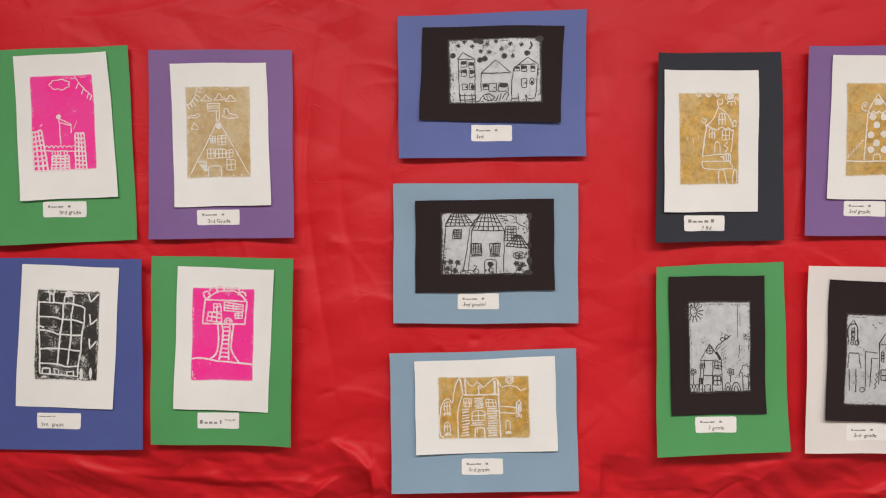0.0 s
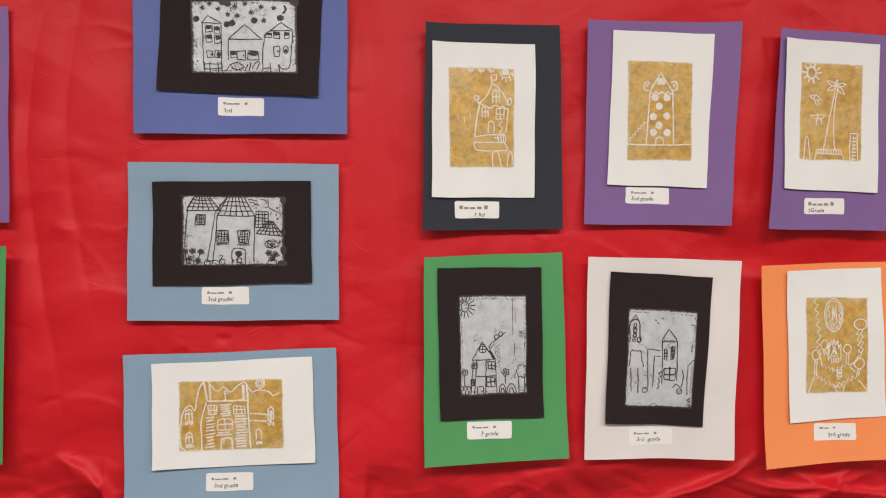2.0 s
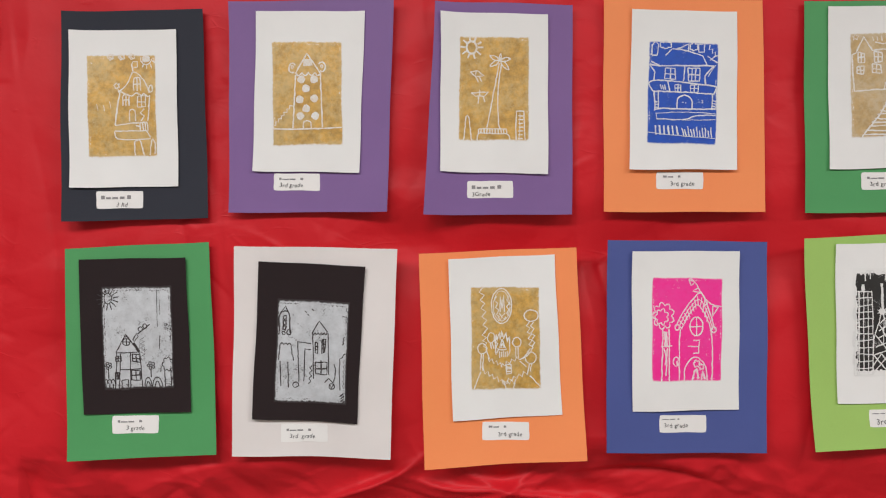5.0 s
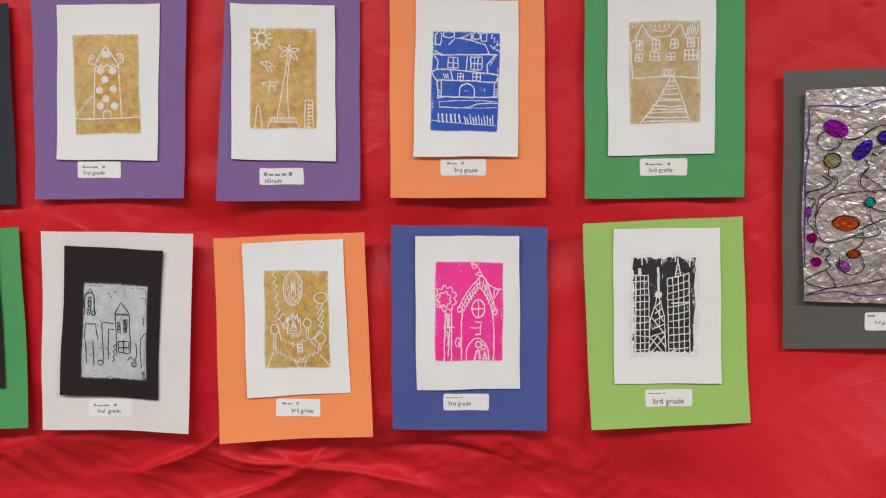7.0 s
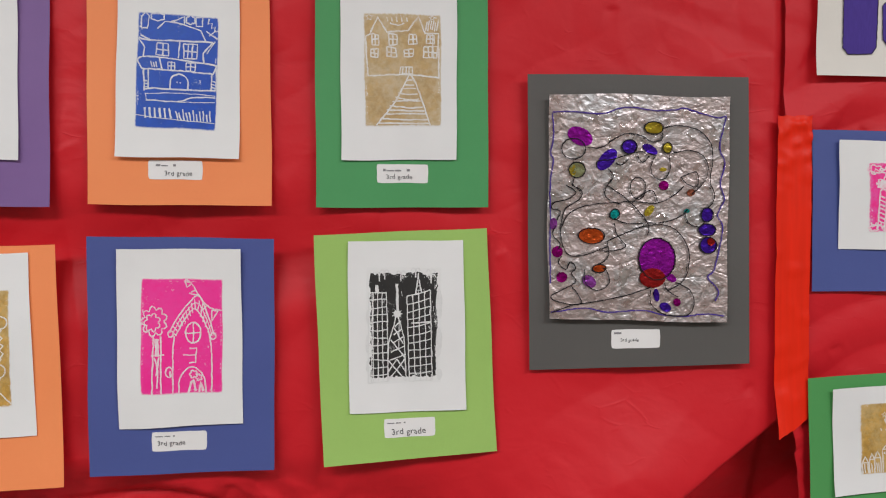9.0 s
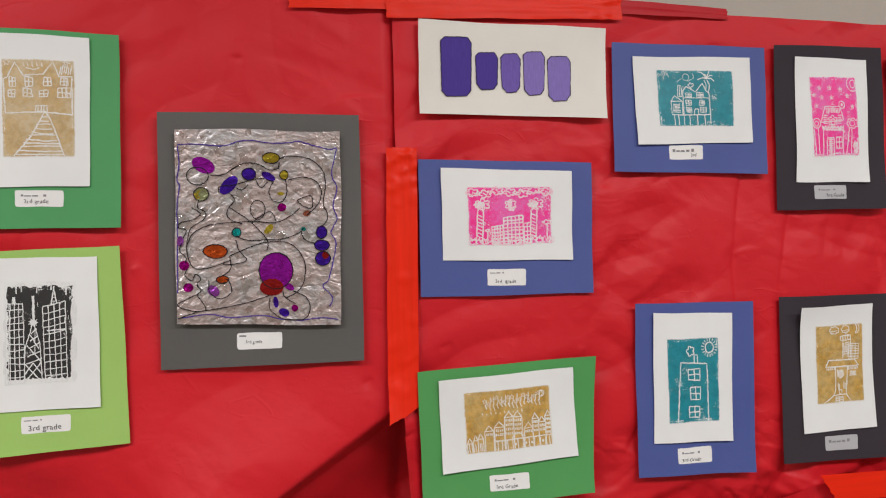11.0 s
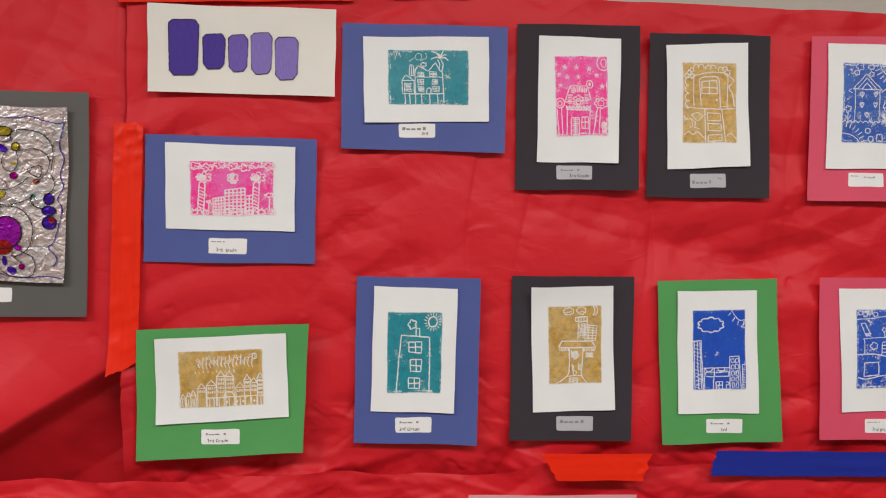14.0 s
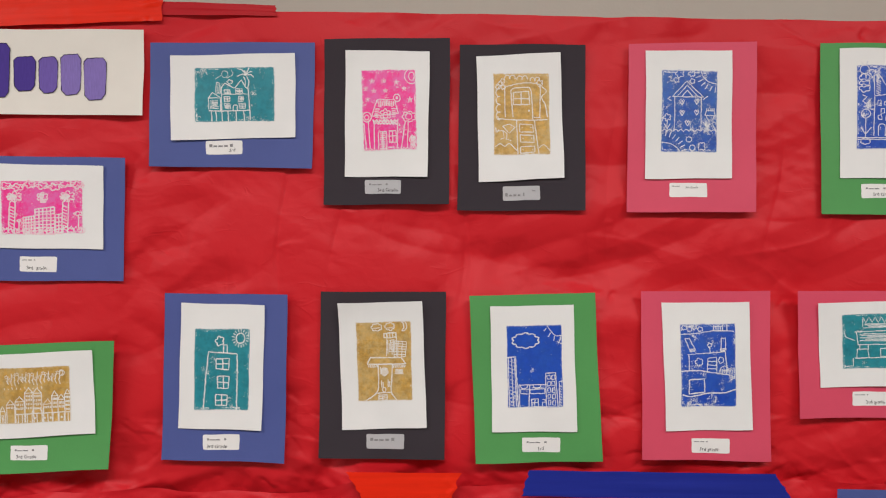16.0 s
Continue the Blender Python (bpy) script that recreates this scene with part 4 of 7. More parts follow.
def rocket_and_house(d):
    d.line(5.5, 12.5, 11, 7, 15, 12.5)
    d.curve(4, 32, 3, 17, 7.5, 12.5, 14.5, 12.5, 17.5, 17.5, 18.5, 32.5, w=0.002)
    for y in (18, 23, 28):
        d.rect(8.5, y - 2, 13, y + 2)
        d.ring(10.7, y, 1.8, 1.8)
    d.ring(17, 32, 3, 2.3, w=0.002)
    d.line(4, 32, 3, 35)
    d.ring(10, 33, 2, 1.6)
    d.scallop(4.5, 59, 6, 44, 3, -1.5)
    d.scallop(6, 44, 21, 44.5, 3, 1.5)
    d.scallop(21, 44.5, 25.5, 59.5, 3, -1.5)
    d.line(7, 60, 9, 84.5)
    d.line(17.5, 60.5, 19.5, 85.5)
    d.line(34, 80, 30, 41, 49, 42)
    d.line(40.5, 79, 40.5, 47.5, 49, 48)
    d.line(49.5, 31.5, 59, 20, 71, 30)
    d.scallop(49.5, 31, 71, 30.5, 5, -2.2)
    d.line(50.5, 31.5, 54, 76)
    d.line(72, 31, 75, 71.5)
    d.grid(54.5, 41, 58, 51, 1, 3, 0.0018)
    d.grid(63.5, 38, 69, 50, 2, 3, 0.0018)
    d.rect(56, 59, 71.5, 71.5)
    d.line(56, 66, 72, 65.5, w=0.002)
    d.line(63.5, 58, 64, 72, w=0.002)
    d.zig(50, 63, 48.5, 81, 7, 1.6)
    d.curve(82, 61, 84, 68.5, 81, 78.5, 75, 75, 69.5, 79)
    d.ring(79.5, 82.5, 4, 2.6)
    d.line(76, 80, 79, 84, 83, 80)
    d.ring(29.5, 82.5, 4, 2.6)
    d.line(100, 49.5, 94.5, 51, 93, 54, 89.5, 55.5, 90, 60, 89, 64, 91, 86)
    d.zig(94, 34, 93, 42, 5, 1)
    d.zig(96, 56, 95, 84, 12, 1.2, 0.0007)
    d.zig(93, 90, 96, 98, 7, 2.4, 0.003)
    for x, y in ((38, 11), (48, 9), (42, 14), (91, 14)):
        d.line(x, y, x + 3, y + 1)


def palm_tree(d):
    d.ring(18, 11, 7, 6, w=0.0032)
    d.rays(18, 11, 9, 16, 0, 330, 10, 0.68, 0.0026)
    d.curve(57, 25.5, 48, 59, 40.5, 87)
    d.curve(60.5, 25.5, 56, 49, 56.5, 81, 59.5, 88)
    for x, y in ((43, 18.5), (59, 16.5), (73, 21.5), (71, 32), (43.5, 28.5)):
        mx, my = (58 + x) / 2, (23 + y) / 2
        ox, oy = (y - 23) * 0.2, (58 - x) * 0.12
        d.curve(58, 23, mx + ox, my + oy, x, y)
        d.curve(58, 23, mx - ox, my - oy, x, y)
    d.line(16, 34, 26, 33, 36, 37.5, 24, 38.5, closed=True)
    d.line(25, 33, 24, 36.5)
    d.line(24, 38.5, 27, 42, 28, 44)
    d.line(28, 38, 32, 43)
    d.line(18, 54, 30, 53.5, 42, 53, 36, 57, 24, 57, closed=True)
    d.line(30, 51, 30, 57)
    d.line(28, 57.5, 28, 64)
    d.line(35, 57, 37, 62)
    d.mesh4((29, 88), (68, 88.5), (69, 92.5), (28, 92.5), 10, 1)
    d.curve(27, 100, 27, 95, 29, 93)
    d.curve(68, 92.5, 72, 95, 73, 100)
    d.line(8, 100, 10.5, 77, 13, 75.5, 15, 77, 19, 100)
    d.line(81.5, 100, 81.5, 71.5, 92, 71, 94.5, 100)
    d.hatch(84, 74, 92, 99, 7)
    d.line(87, 73, 86, 99, w=0.001)


def zigzag_fantasy(d):
    d.zig(16, 1, 22, 45, 11, 3.2)
    d.zig(19, 44, 21, 60, 6, 3)
    d.line(22, 60, 27, 70)
    d.ring(45, 19, 14.5, 17, 18)
    d.ring(45, 19, 12, 14.5, 16, 0.001)
    d.zig(36, 10, 40, 30, 6, 2)
    d.line(43, 25, 43, 10, 45.5, 22, 48, 9, 49, 25)
    d.zig(54, 10, 54, 29, 6, 1.6)
    d.line(41, 26, 45, 29, 50, 26)
    d.zig(40, 31, 51, 31, 4, 1.4)
    d.ring(87, 28.5, 10, 5.6)
    d.zig(82, 35, 86, 59, 8, 2.6)
    d.zig(88, 35, 90, 58, 7, 2.2)
    d.curve(89, 59, 82, 66, 70, 71)
    d.curve(85, 60, 78, 67, 72, 70)
    d.line(36, 66, 35, 52, 37, 46, 38, 53, 41, 44, 42, 52, 45, 43, 47, 51, 51, 44, 52, 54, 56, 48, 56, 62, 54, 67)
    d.line(45, 51, 40, 61, 51, 61, closed=True)
    d.line(45, 55, 43, 59, 48, 59, closed=True)
    d.hatch(40, 62, 54, 69, 5, upright=True)
    d.zig(36, 50, 39, 64, 5, 1.5)
    for x, y, rx, ry, fx, fy in ((66, 54, 6, 4.6, 66, 69), (29.5, 49.5, 5, 5, 31, 60), (16.5, 60, 6.5, 5, 15, 81), (85.5, 69, 8, 5.6, 83, 82)):
        d.ring(x, y, rx, ry)
        d.line(x - 1.5, y + ry, fx - 1.5, fy)
        d.line(x + 1.5, y + ry, fx + 2, fy)
    d.zig(24, 70, 45, 76, 7, 1.8)
    d.zig(45, 76, 69, 69, 7, 1.8)
    d.zig(17, 81, 47, 93, 9, 2)
    d.zig(47, 93, 83, 82, 10, 2)
    d.grid(50.5, 75.5, 58, 84, 1, 4, 0.0018)
    d.line(14, 82, 4, 99)
    d.line(84, 86, 99, 97)
    d.line(70, 72, 79, 78)
    d.zig(46, 93, 64, 92, 6, 2)
    d.line(48, 94, 50, 99, 60, 99, 63, 93)


def blue_mansion(d):
    d.line(4.5, 14, 4.5, 4, 9.5, 0.5, 14, 3.5, 12, 14, closed=True)
    d.cloud(24, 3.5, 9, 3.6, 6)
    d.cloud(64.5, 4.5, 6, 4, 6)
    d.line(40.5, 7, 57, 2, 57, 9, closed=True)
    d.rect(72, 1.5, 79.5, 10)
    d.line(24, 14, 33, 7, 53, 8, 77.5, 13, 84, 22)
    d.zig(86, 4, 98, 14, 6, 2)
    d.line(84, 13, 99, 20)
    d.line(88, 17, 97, 12)
    d.curve(1.5, 22.5, 15, 24, 55, 23, 93, 22.5, w=0.002)
    d.line(1.5, 22.5, 9.5, 30.5, 8, 38.5)
    d.line(4, 20, 15, 23.5)
    d.line(93, 23, 81.5, 32.5, 82.5, 41, w=0.002)
    d.line(96, 22, 86, 33, w=0.0012)
    d.curve(1, 41, 9.5, 38.5, 29.5, 38.5, 60, 40, 98.5, 42.5, w=0.002)
    d.line(52, 24, 51, 38.5)
    d.window(24, 26.5, 39, 36.5, 0.0018)
    d.grid(57.5, 26, 73.5, 37.5, 3, 2, 0.0018)
    d.line(0.5, 41, 7, 49, 50, 49, 95, 50, 98.5, 43, w=0.002)
    d.line(28, 38.5, 31.5, 48.5)
    d.window(39, 41.5, 47, 49)
    d.window(61, 41.5, 72, 49)
    d.hatch(16, 42, 25, 48, 3, 2, upright=True)
    d.line(9, 49, 11, 67.5, w=0.002)
    d.line(15, 49, 15.5, 66.5)
    d.hatch(10, 58, 15, 66, 3)
    d.line(98, 44, 99, 64)
    d.line(93, 50, 92.5, 64)
    d.hatch(93, 55, 98, 63, 3, 1)
    d.curve(10, 67.5, 19, 65.5, 55, 65.5, 98.5, 64.5, w=0.002)
    d.arch(42, 52, 64, 65.5, 0.002)
    d.blob(50.5, 59, 0.9, 0.6)
    d.blob(54.5, 59.5, 0.9, 0.6)
    d.curve(12, 70.5, 50, 68.5, 98.5, 69, w=0.0011)
    d.curve(13.5, 75.5, 50, 76, 71.5, 71.5, 98.5, 70.5)
    d.line(12, 70, 14, 76, 60, 76, 98, 75, w=0.001)
    for k in range(6):
        d.line(12 + k * 6, 82, 13 + k * 6.3, 91, w=0.0024)
    for k in range(11):
        d.line(50 + k * 4.2, 84 + 2 * math.sin(k * 2.3), 53 + k * 4, 92, w=0.0017)
    d.curve(0, 89, 30, 91, 60, 92, 98, 93, w=0.001)


def chapel_and_tree(d):
    d.line(39, 100, 39, 60, 40.5, 50, w=0.0019)
    d.curve(84.5, 52, 86.5, 70.5, 86.5, 100, w=0.0019)
    d.curve(42, 50, 54, 34.5, 66, 26.5, 79, 40, 84.5, 52)
    d.curve(34.5, 47, 46.5, 31.5, 68, 15, 79, 27.5, 89.5, 49)
    d.curve(38, 48.5, 50, 33, 67, 21, 79, 34, 87, 50, w=0.0012)
    for k in range(9):
        d.line(35.5 + k * 3.7, 45 - k * 3.4, 42.5 + k * 2.9, 49 - k * 2.7, w=0.0013)
    for k in range(6):
        d.line(71 + k * 3.4, 19 + k * 5.4, 69 + k * 3, 29 + k * 4.4, w=0.0013)
    d.ring(36, 48, 3.4, 2.8)
    d.ring(88, 50, 3.4, 3)
    d.ring(63.5, 47, 9.5, 9, w=0.0019)
    d.line(63.5, 38.5, 64, 56)
    d.line(54, 47.5, 73, 47)
    d.line(59, 60.5, 67.5, 60.5, 67, 73, 59, 73)
    d.line(51, 66, 67, 66.5)
    d.curve(46.5, 100, 48, 86, 61.5, 76.5, 76, 84, 80, 100, w=0.0019)
    d.cloud(64, 83, 5, 3.6, 5, 0.4, 0.0018)
    d.cloud(71, 86, 4, 3, 5, 0.4, 0.0018)
    d.line(58, 99, 61, 90, 64, 88, 67, 98, w=0.003)
    d.line(71, 99, 73, 90, 76, 98, w=0.003)
    d.cloud(16, 37, 16, 13, 9, 0.25, 0.0018)
    d.cloud(14, 38, 10, 8, 7, 0.3, 0.0018)
    d.line(15.5, 50, 14, 100, w=0.0019)
    d.line(24.5, 50, 25, 100, w=0.0019)
    d.line(19, 52, 20, 67, w=0.005)
    d.line(12.5, 66.5, 29, 66)
    d.line(17, 68, 21, 80, 20, 95, w=0.002)
    d.line(22, 68, 19, 84)
    d.ring(34.5, 81, 4, 4.4)
    d.blob(36, 82, 1.4, 2.4)
    d.curve(54, 0.5, 61.5, 5, 69, 13, 79, 22.5, 88, 26.5, 99, 27.5)
    d.line(52.5, 2, 61.5, 4, 56, 8, closed=True)
    d.line(66, 10, 58, 13, 69, 14.5)
    d.line(76, 20, 72, 29, 80, 24)
    d.line(86.5, 27.5, 86, 37.5, 94, 28.5, closed=True)


def palace_with_steps(d):
    w = 0.0021
    d.line(2, 21, 8, 19, 18, 4, 30, 17, 57, 15.5, 70, 3, 79, 17.5, 96, 17.5, 96.5, 56.5, w=w)
    d.line(2.5, 21, 5, 55.5, 33, 54.5, 60, 54, 97, 56.5, w=w)
    d.line(88, 17.5, 90, 40, w=0.0012)
    for x0, y0, x1, y1 in ((10.5, 19, 19.5, 28), (32.5, 18.5, 42, 28), (57.5, 19.5, 68, 27.5), (81, 18.5, 90.5, 26.5), (9, 31.5, 18, 39), (29.5, 30.5, 41.5, 38.5), (52, 32, 63.5, 39)):
        d.window(x0, y0, x1, y1, 0.002)
    d.grid(77, 29, 94, 39, 3, 2, 0.0019)
    d.grid(46, 47.5, 62, 53.5, 4, 1)
    d.curve(57.5, 54.5, 40.5, 77, 15, 99, w=w)
    d.curve(60, 54, 69, 66.5, 85, 99, w=w)
    for k, lean in enumerate((0, 1, -0.6, 1.5, 2.5, -1, 1.8, 0.5, -0.8, 1, 0.4)):
        t = (k + 0.8) / 11.4
        d.line(57.5 - 42 * t, 56 + 43 * t, 58.5, 56 + 43 * t + lean, 60 + 25 * t, 56 + 43 * t + lean * 0.6, w=0.002)
    for x in (30, 36, 42, 48, 55):
        d.line(x, 4, x + 1, 8)
    d.curve(34, 9, 44, 11, 52, 9)
    d.hatch(80, 6, 97, 16, 6, -2, upright=True)
    d.star(7, 4, 5)
    d.star(88, 4, 4)


def skyscrapers(d):
    w = 0.0014
    d.mesh4((3, 22), (26.5, 21), (29, 99), (2, 99), 4, 12, w)
    d.line(7.5, 21, 6.5, 99, w=0.0011)
    d.line(14, 15, 14.5, 21, w=0.004)
    d.blob(13.5, 17.5, 2.2, 2)
    d.mesh4((54, 25), (85.5, 20), (88, 98), (57.5, 99), 4, 11, w)
    d.line(60, 48, 86, 47, w=0.0022)
    d.line(65.5, 23, 69.5, 9, 74, 22, closed=True, w=0.0018)
    for y in (13, 16.5, 20):
        d.line(68.5 - (y - 9) * 0.2, y, 70 + (y - 9) * 0.25, y - 0.6, w=0.001)
    d.line(69.5, 10, 69.5, 5, w=0.002)
    d.line(28, 99, 29, 66, 41, 39, 50, 60, 53, 98, w=w)
    d.line(40.5, 14, 41.5, 38, w=0.0034)
    d.blob(41, 40, 5, 3)
    for k in range(9):
        a = 6.2832 * k / 9
        d.line(41 + 4 * math.cos(a), 40 + 2.6 * math.sin(a), 41 + 7 * math.cos(a), 40 + 4.4 * math.sin(a), w=0.0011)
    for y in (46, 53, 60, 68, 75):
        d.line(39 - (y - 42) * 0.25, y + 5, 45 + (y - 42) * 0.22, y)
    d.line(37, 52, 49, 66)
    d.line(32, 62, 51, 78)
    d.line(43, 42, 43, 70, w=0.0011)
    d.line(29, 80, 52, 98)
    d.line(51, 79, 29, 98)
    d.line(40, 79, 52, 90)
    d.line(40, 79, 29, 90)
    for x, y in ((17, 7), (24, 5), (46, 6), (66, 3.5), (86, 5), (87, 9)):
        d.arc(x - 3, y, 3, 3, 190, 360, 6, 0.0018)
        d.arc(x + 3, y, 3, 3, 180, 350, 6, 0.0018)
        d.line(x, y, x, y + 5, w=0.0018)
    # bare card where the roller missed the side
    for x, y, rx, ry in ((97.5, 30, 4.5, 11), (98, 39, 3.5, 6), (97.5, 63, 4.5, 10), (96.5, 72, 4, 6), (98, 93, 4, 5), (1, 42, 2, 6), (1, 66, 2.5, 8), (1, 85, 2, 5)):
        d.blob(x, y, rx, ry)
    r = random.Random(17)
    for _ in range(46):
        x, y = r.choice(((r.uniform(3, 97), r.uniform(1, 24)), (r.uniform(84, 97), r.uniform(10, 97)), (r.uniform(1, 8), r.uniform(20, 97))))
        d.line(x, y, x + r.uniform(-1, 1), y + r.uniform(1, 5), w=r.uniform(0.0004, 0.0009))


def palms_and_city(d):
    w = 0.0024
    for k in range(7):
        d.cloud(7 + k * 14.5, 10 + 3 * math.sin(k * 2.1), 7.5, 7, 5, 0.4, w)
    for k in range(6):
        d.zig(3 + k * 17, 13, 16 + k * 17, 9, 5, 2.4, w)
    for x in (18, 81):
        d.cloud(x, 30, 9, 10, 6, 0.45, w)
        for k in range(5):
            a = 2.5 + k * 0.55
            d.line(x, 32, x + 10 * math.cos(a), 31 - 11 * math.sin(a) * (1 if k % 2 else 0.7), w=0.003)
        d.blob(x - 2, 30, 5, 5)
        d.line(x - 6, 40, x - 8, 97, w=w)
        d.line(x + 1, 40, x - 1, 97, w=w)
        d.hatch(x - 7, 44, x, 92, 8, 4, w=0.002)
    d.cloud(51, 31, 7, 9, 6, 0.4, w)
    d.blob(50, 29, 3, 6)
    d.hatch(47, 34, 56, 42, 4, w=0.002)
    d.mesh4((28, 68), (41, 66), (41, 99), (28, 99), 4, 6, 0.0023)
    d.mesh4((42, 53), (65, 50), (65, 99), (42, 99), 5, 8, 0.0024)
    d.mesh4((66, 63), (74, 62), (74, 98), (66, 98), 2, 5, 0.0023)
    d.flower(93.5, 62, 6, 90, w)
    d.flower(23, 74, 3, 90, w)
    for k in range(8):
        d.cloud(6 + k * 13, 93, 5, 5, 5, 0.4, w)
    d.zig(3, 88, 28, 92, 10, 3, w)
    d.zig(74, 86, 98, 90, 9, 3, w)


def village_under_stars(d):
    tops = ((2, 8, 74), (9, 14, 70), (14, 20, 68), (22, 32, 57), (33, 44, 52), (45, 55, 37), (55, 65, 38), (67, 77, 58), (77, 84, 44), (84, 92, 51), (92, 99, 42))
    for x0, x1, y in tops:
        m = (x0 + x1) / 2
        d.line(x0, 98, x0, y + 9, m, y, x1, y + 9, x1, 98, w=0.0018)
        d.line(x0, y + 9, x1, y + 9)
        for k in range(4):
            if y + 18 + k * 7 < 82:
                d.hatch(x0 + 0.8, y + 12 + k * 7, x1 - 0.8, y + 17 + k * 7, 4, upright=True, w=0.002)
    for x in (4, 7, 11, 16, 18):
        d.line(x, 84, x + 0.5, 97)
    d.line(33, 83, 98, 82, w=0.0022)
    for x in (36, 41, 47, 53, 59, 66, 72, 78, 85, 91, 96):
        d.line(x, 84, x, 99)
    for x in (44, 56, 68, 75, 88):
        d.blob(x, 91, 1.3, 2.2)
    d.arc(59, 83, 6, 10, 180, 360, w=0.0018)
    for k in range(15):
        x = 24 + k * 4.4
        d.star(x, 17 + 5 * math.sin(k * 1.7), 2.8, 1.3)
        d.line(x, 23, x + 2, 30 + 3 * math.sin(k))
        d.line(x + 2, 12 + 3 * math.cos(k * 2), x + 1, 24)
    for k in range(10):
        d.line(20 + k * 5, 36 + 2 * math.sin(k * 2), 21 + k * 5, 39)
    d.arc(89, 13, 4, 5, -120, 110)
    d.arc(87, 13, 4, 5, -80, 75)


def house_on_stilts(d):
    d.line(33.5, 36, 34, 79, w=0.002)
    d.line(67, 41, 69, 96, w=0.002)
    d.line(18, 79, 33, 79.5, 69, 79, w=0.002)
    d.line(34.5, 49.5, 67, 49.5)
    d.line(34, 36, 38, 29, 49.5, 39, 58.5, 24, 63.5, 37.5, 67, 41, w=0.002)
    d.rect(27, 27.5, 32, 48)
    d.line(29.5, 29, 29.5, 47)
    d.line(17.5, 56, 22.5, 46, 32.5, 55.5, closed=True)
    d.line(18, 56, 18.5, 77)
    d.line(32.3, 55.5, 33, 79)
    d.hatch(21, 60, 30.5, 76, 6, w=0.002)
    d.line(21, 60, 21, 76)
    for x in (21.5, 27, 34, 41.5, 51.5, 61):
        d.line(x, 79, x + 0.6, 98, w=0.0019)
    for x0, y0, x1, y1 in ((38, 41, 44.5, 48.5), (52, 40, 59.5, 48), (37, 53.5, 44, 63), (54.5, 54, 61.5, 63), (37.5, 66, 45, 75.5), (55.5, 66, 63, 75.5)):
        d.grid(x0, y0, x1, y1, 2, 3, 0.0015)
    d.blob(41, 71, 3, 3.5)
    d.blob(59, 58, 2.6, 3)
    d.arch(48, 69, 53, 79)
    d.curve(66, 39, 68, 28, 65, 18, w=0.0018)
    d.curve(63, 36, 63.5, 26, 61, 19, w=0.0018)
    for x, y in ((53, 18), (55, 4), (61, 8), (68, 3), (74, 20), (72, 10)):
        d.curve(63.5, 16, (63.5 + x) / 2 + 1, (16 + y) / 2 - 3, x, y, w=0.002)
    d.cloud(44, 27, 4, 4, 5, 0.45)
    d.line(44, 31, 45, 35)
    d.ring(38, 13, 4, 6, w=0.001)
    d.curve(40, 20, 48, 14, 46, 6, w=0.001)
    d.line(26, 22, 33, 15, w=0.001)
    for k in range(7):
        d.line(1 + k * 2.2, 4 + 3 * math.sin(k), 3 + k * 2.2, 12 + 2 * math.cos(k * 2), w=0.001)
    d.line(71, 52, 74, 47, 77, 52, w=0.001)


def teal_tower(d):
    w = 0.0024
    d.line(18, 100, 22, 60, 26, 29, 77, 31.5, 77.5, 65, 77, 100, w=w)
    for x0, y0, x1, y1 in ((40.5, 37, 62.5, 50), (43, 58.5, 62.5, 72.5), (40.5, 81, 60.5, 93.5)):
        d.window(x0, y0, x1, y1, 0.0022)
    d.line(52.5, 30, 52.5, 20.5, 58.5, 20.5, 59.5, 30.5, w=w)
    d.cloud(45.5, 16, 8, 6, 5, 0.35, w)
    d.ring(82.5, 12.5, 8, 6.2, w=w)
    d.rays(82.5, 12.5, 10.5, 15.5, 0, 338, 17, 0.72, w=0.0017)


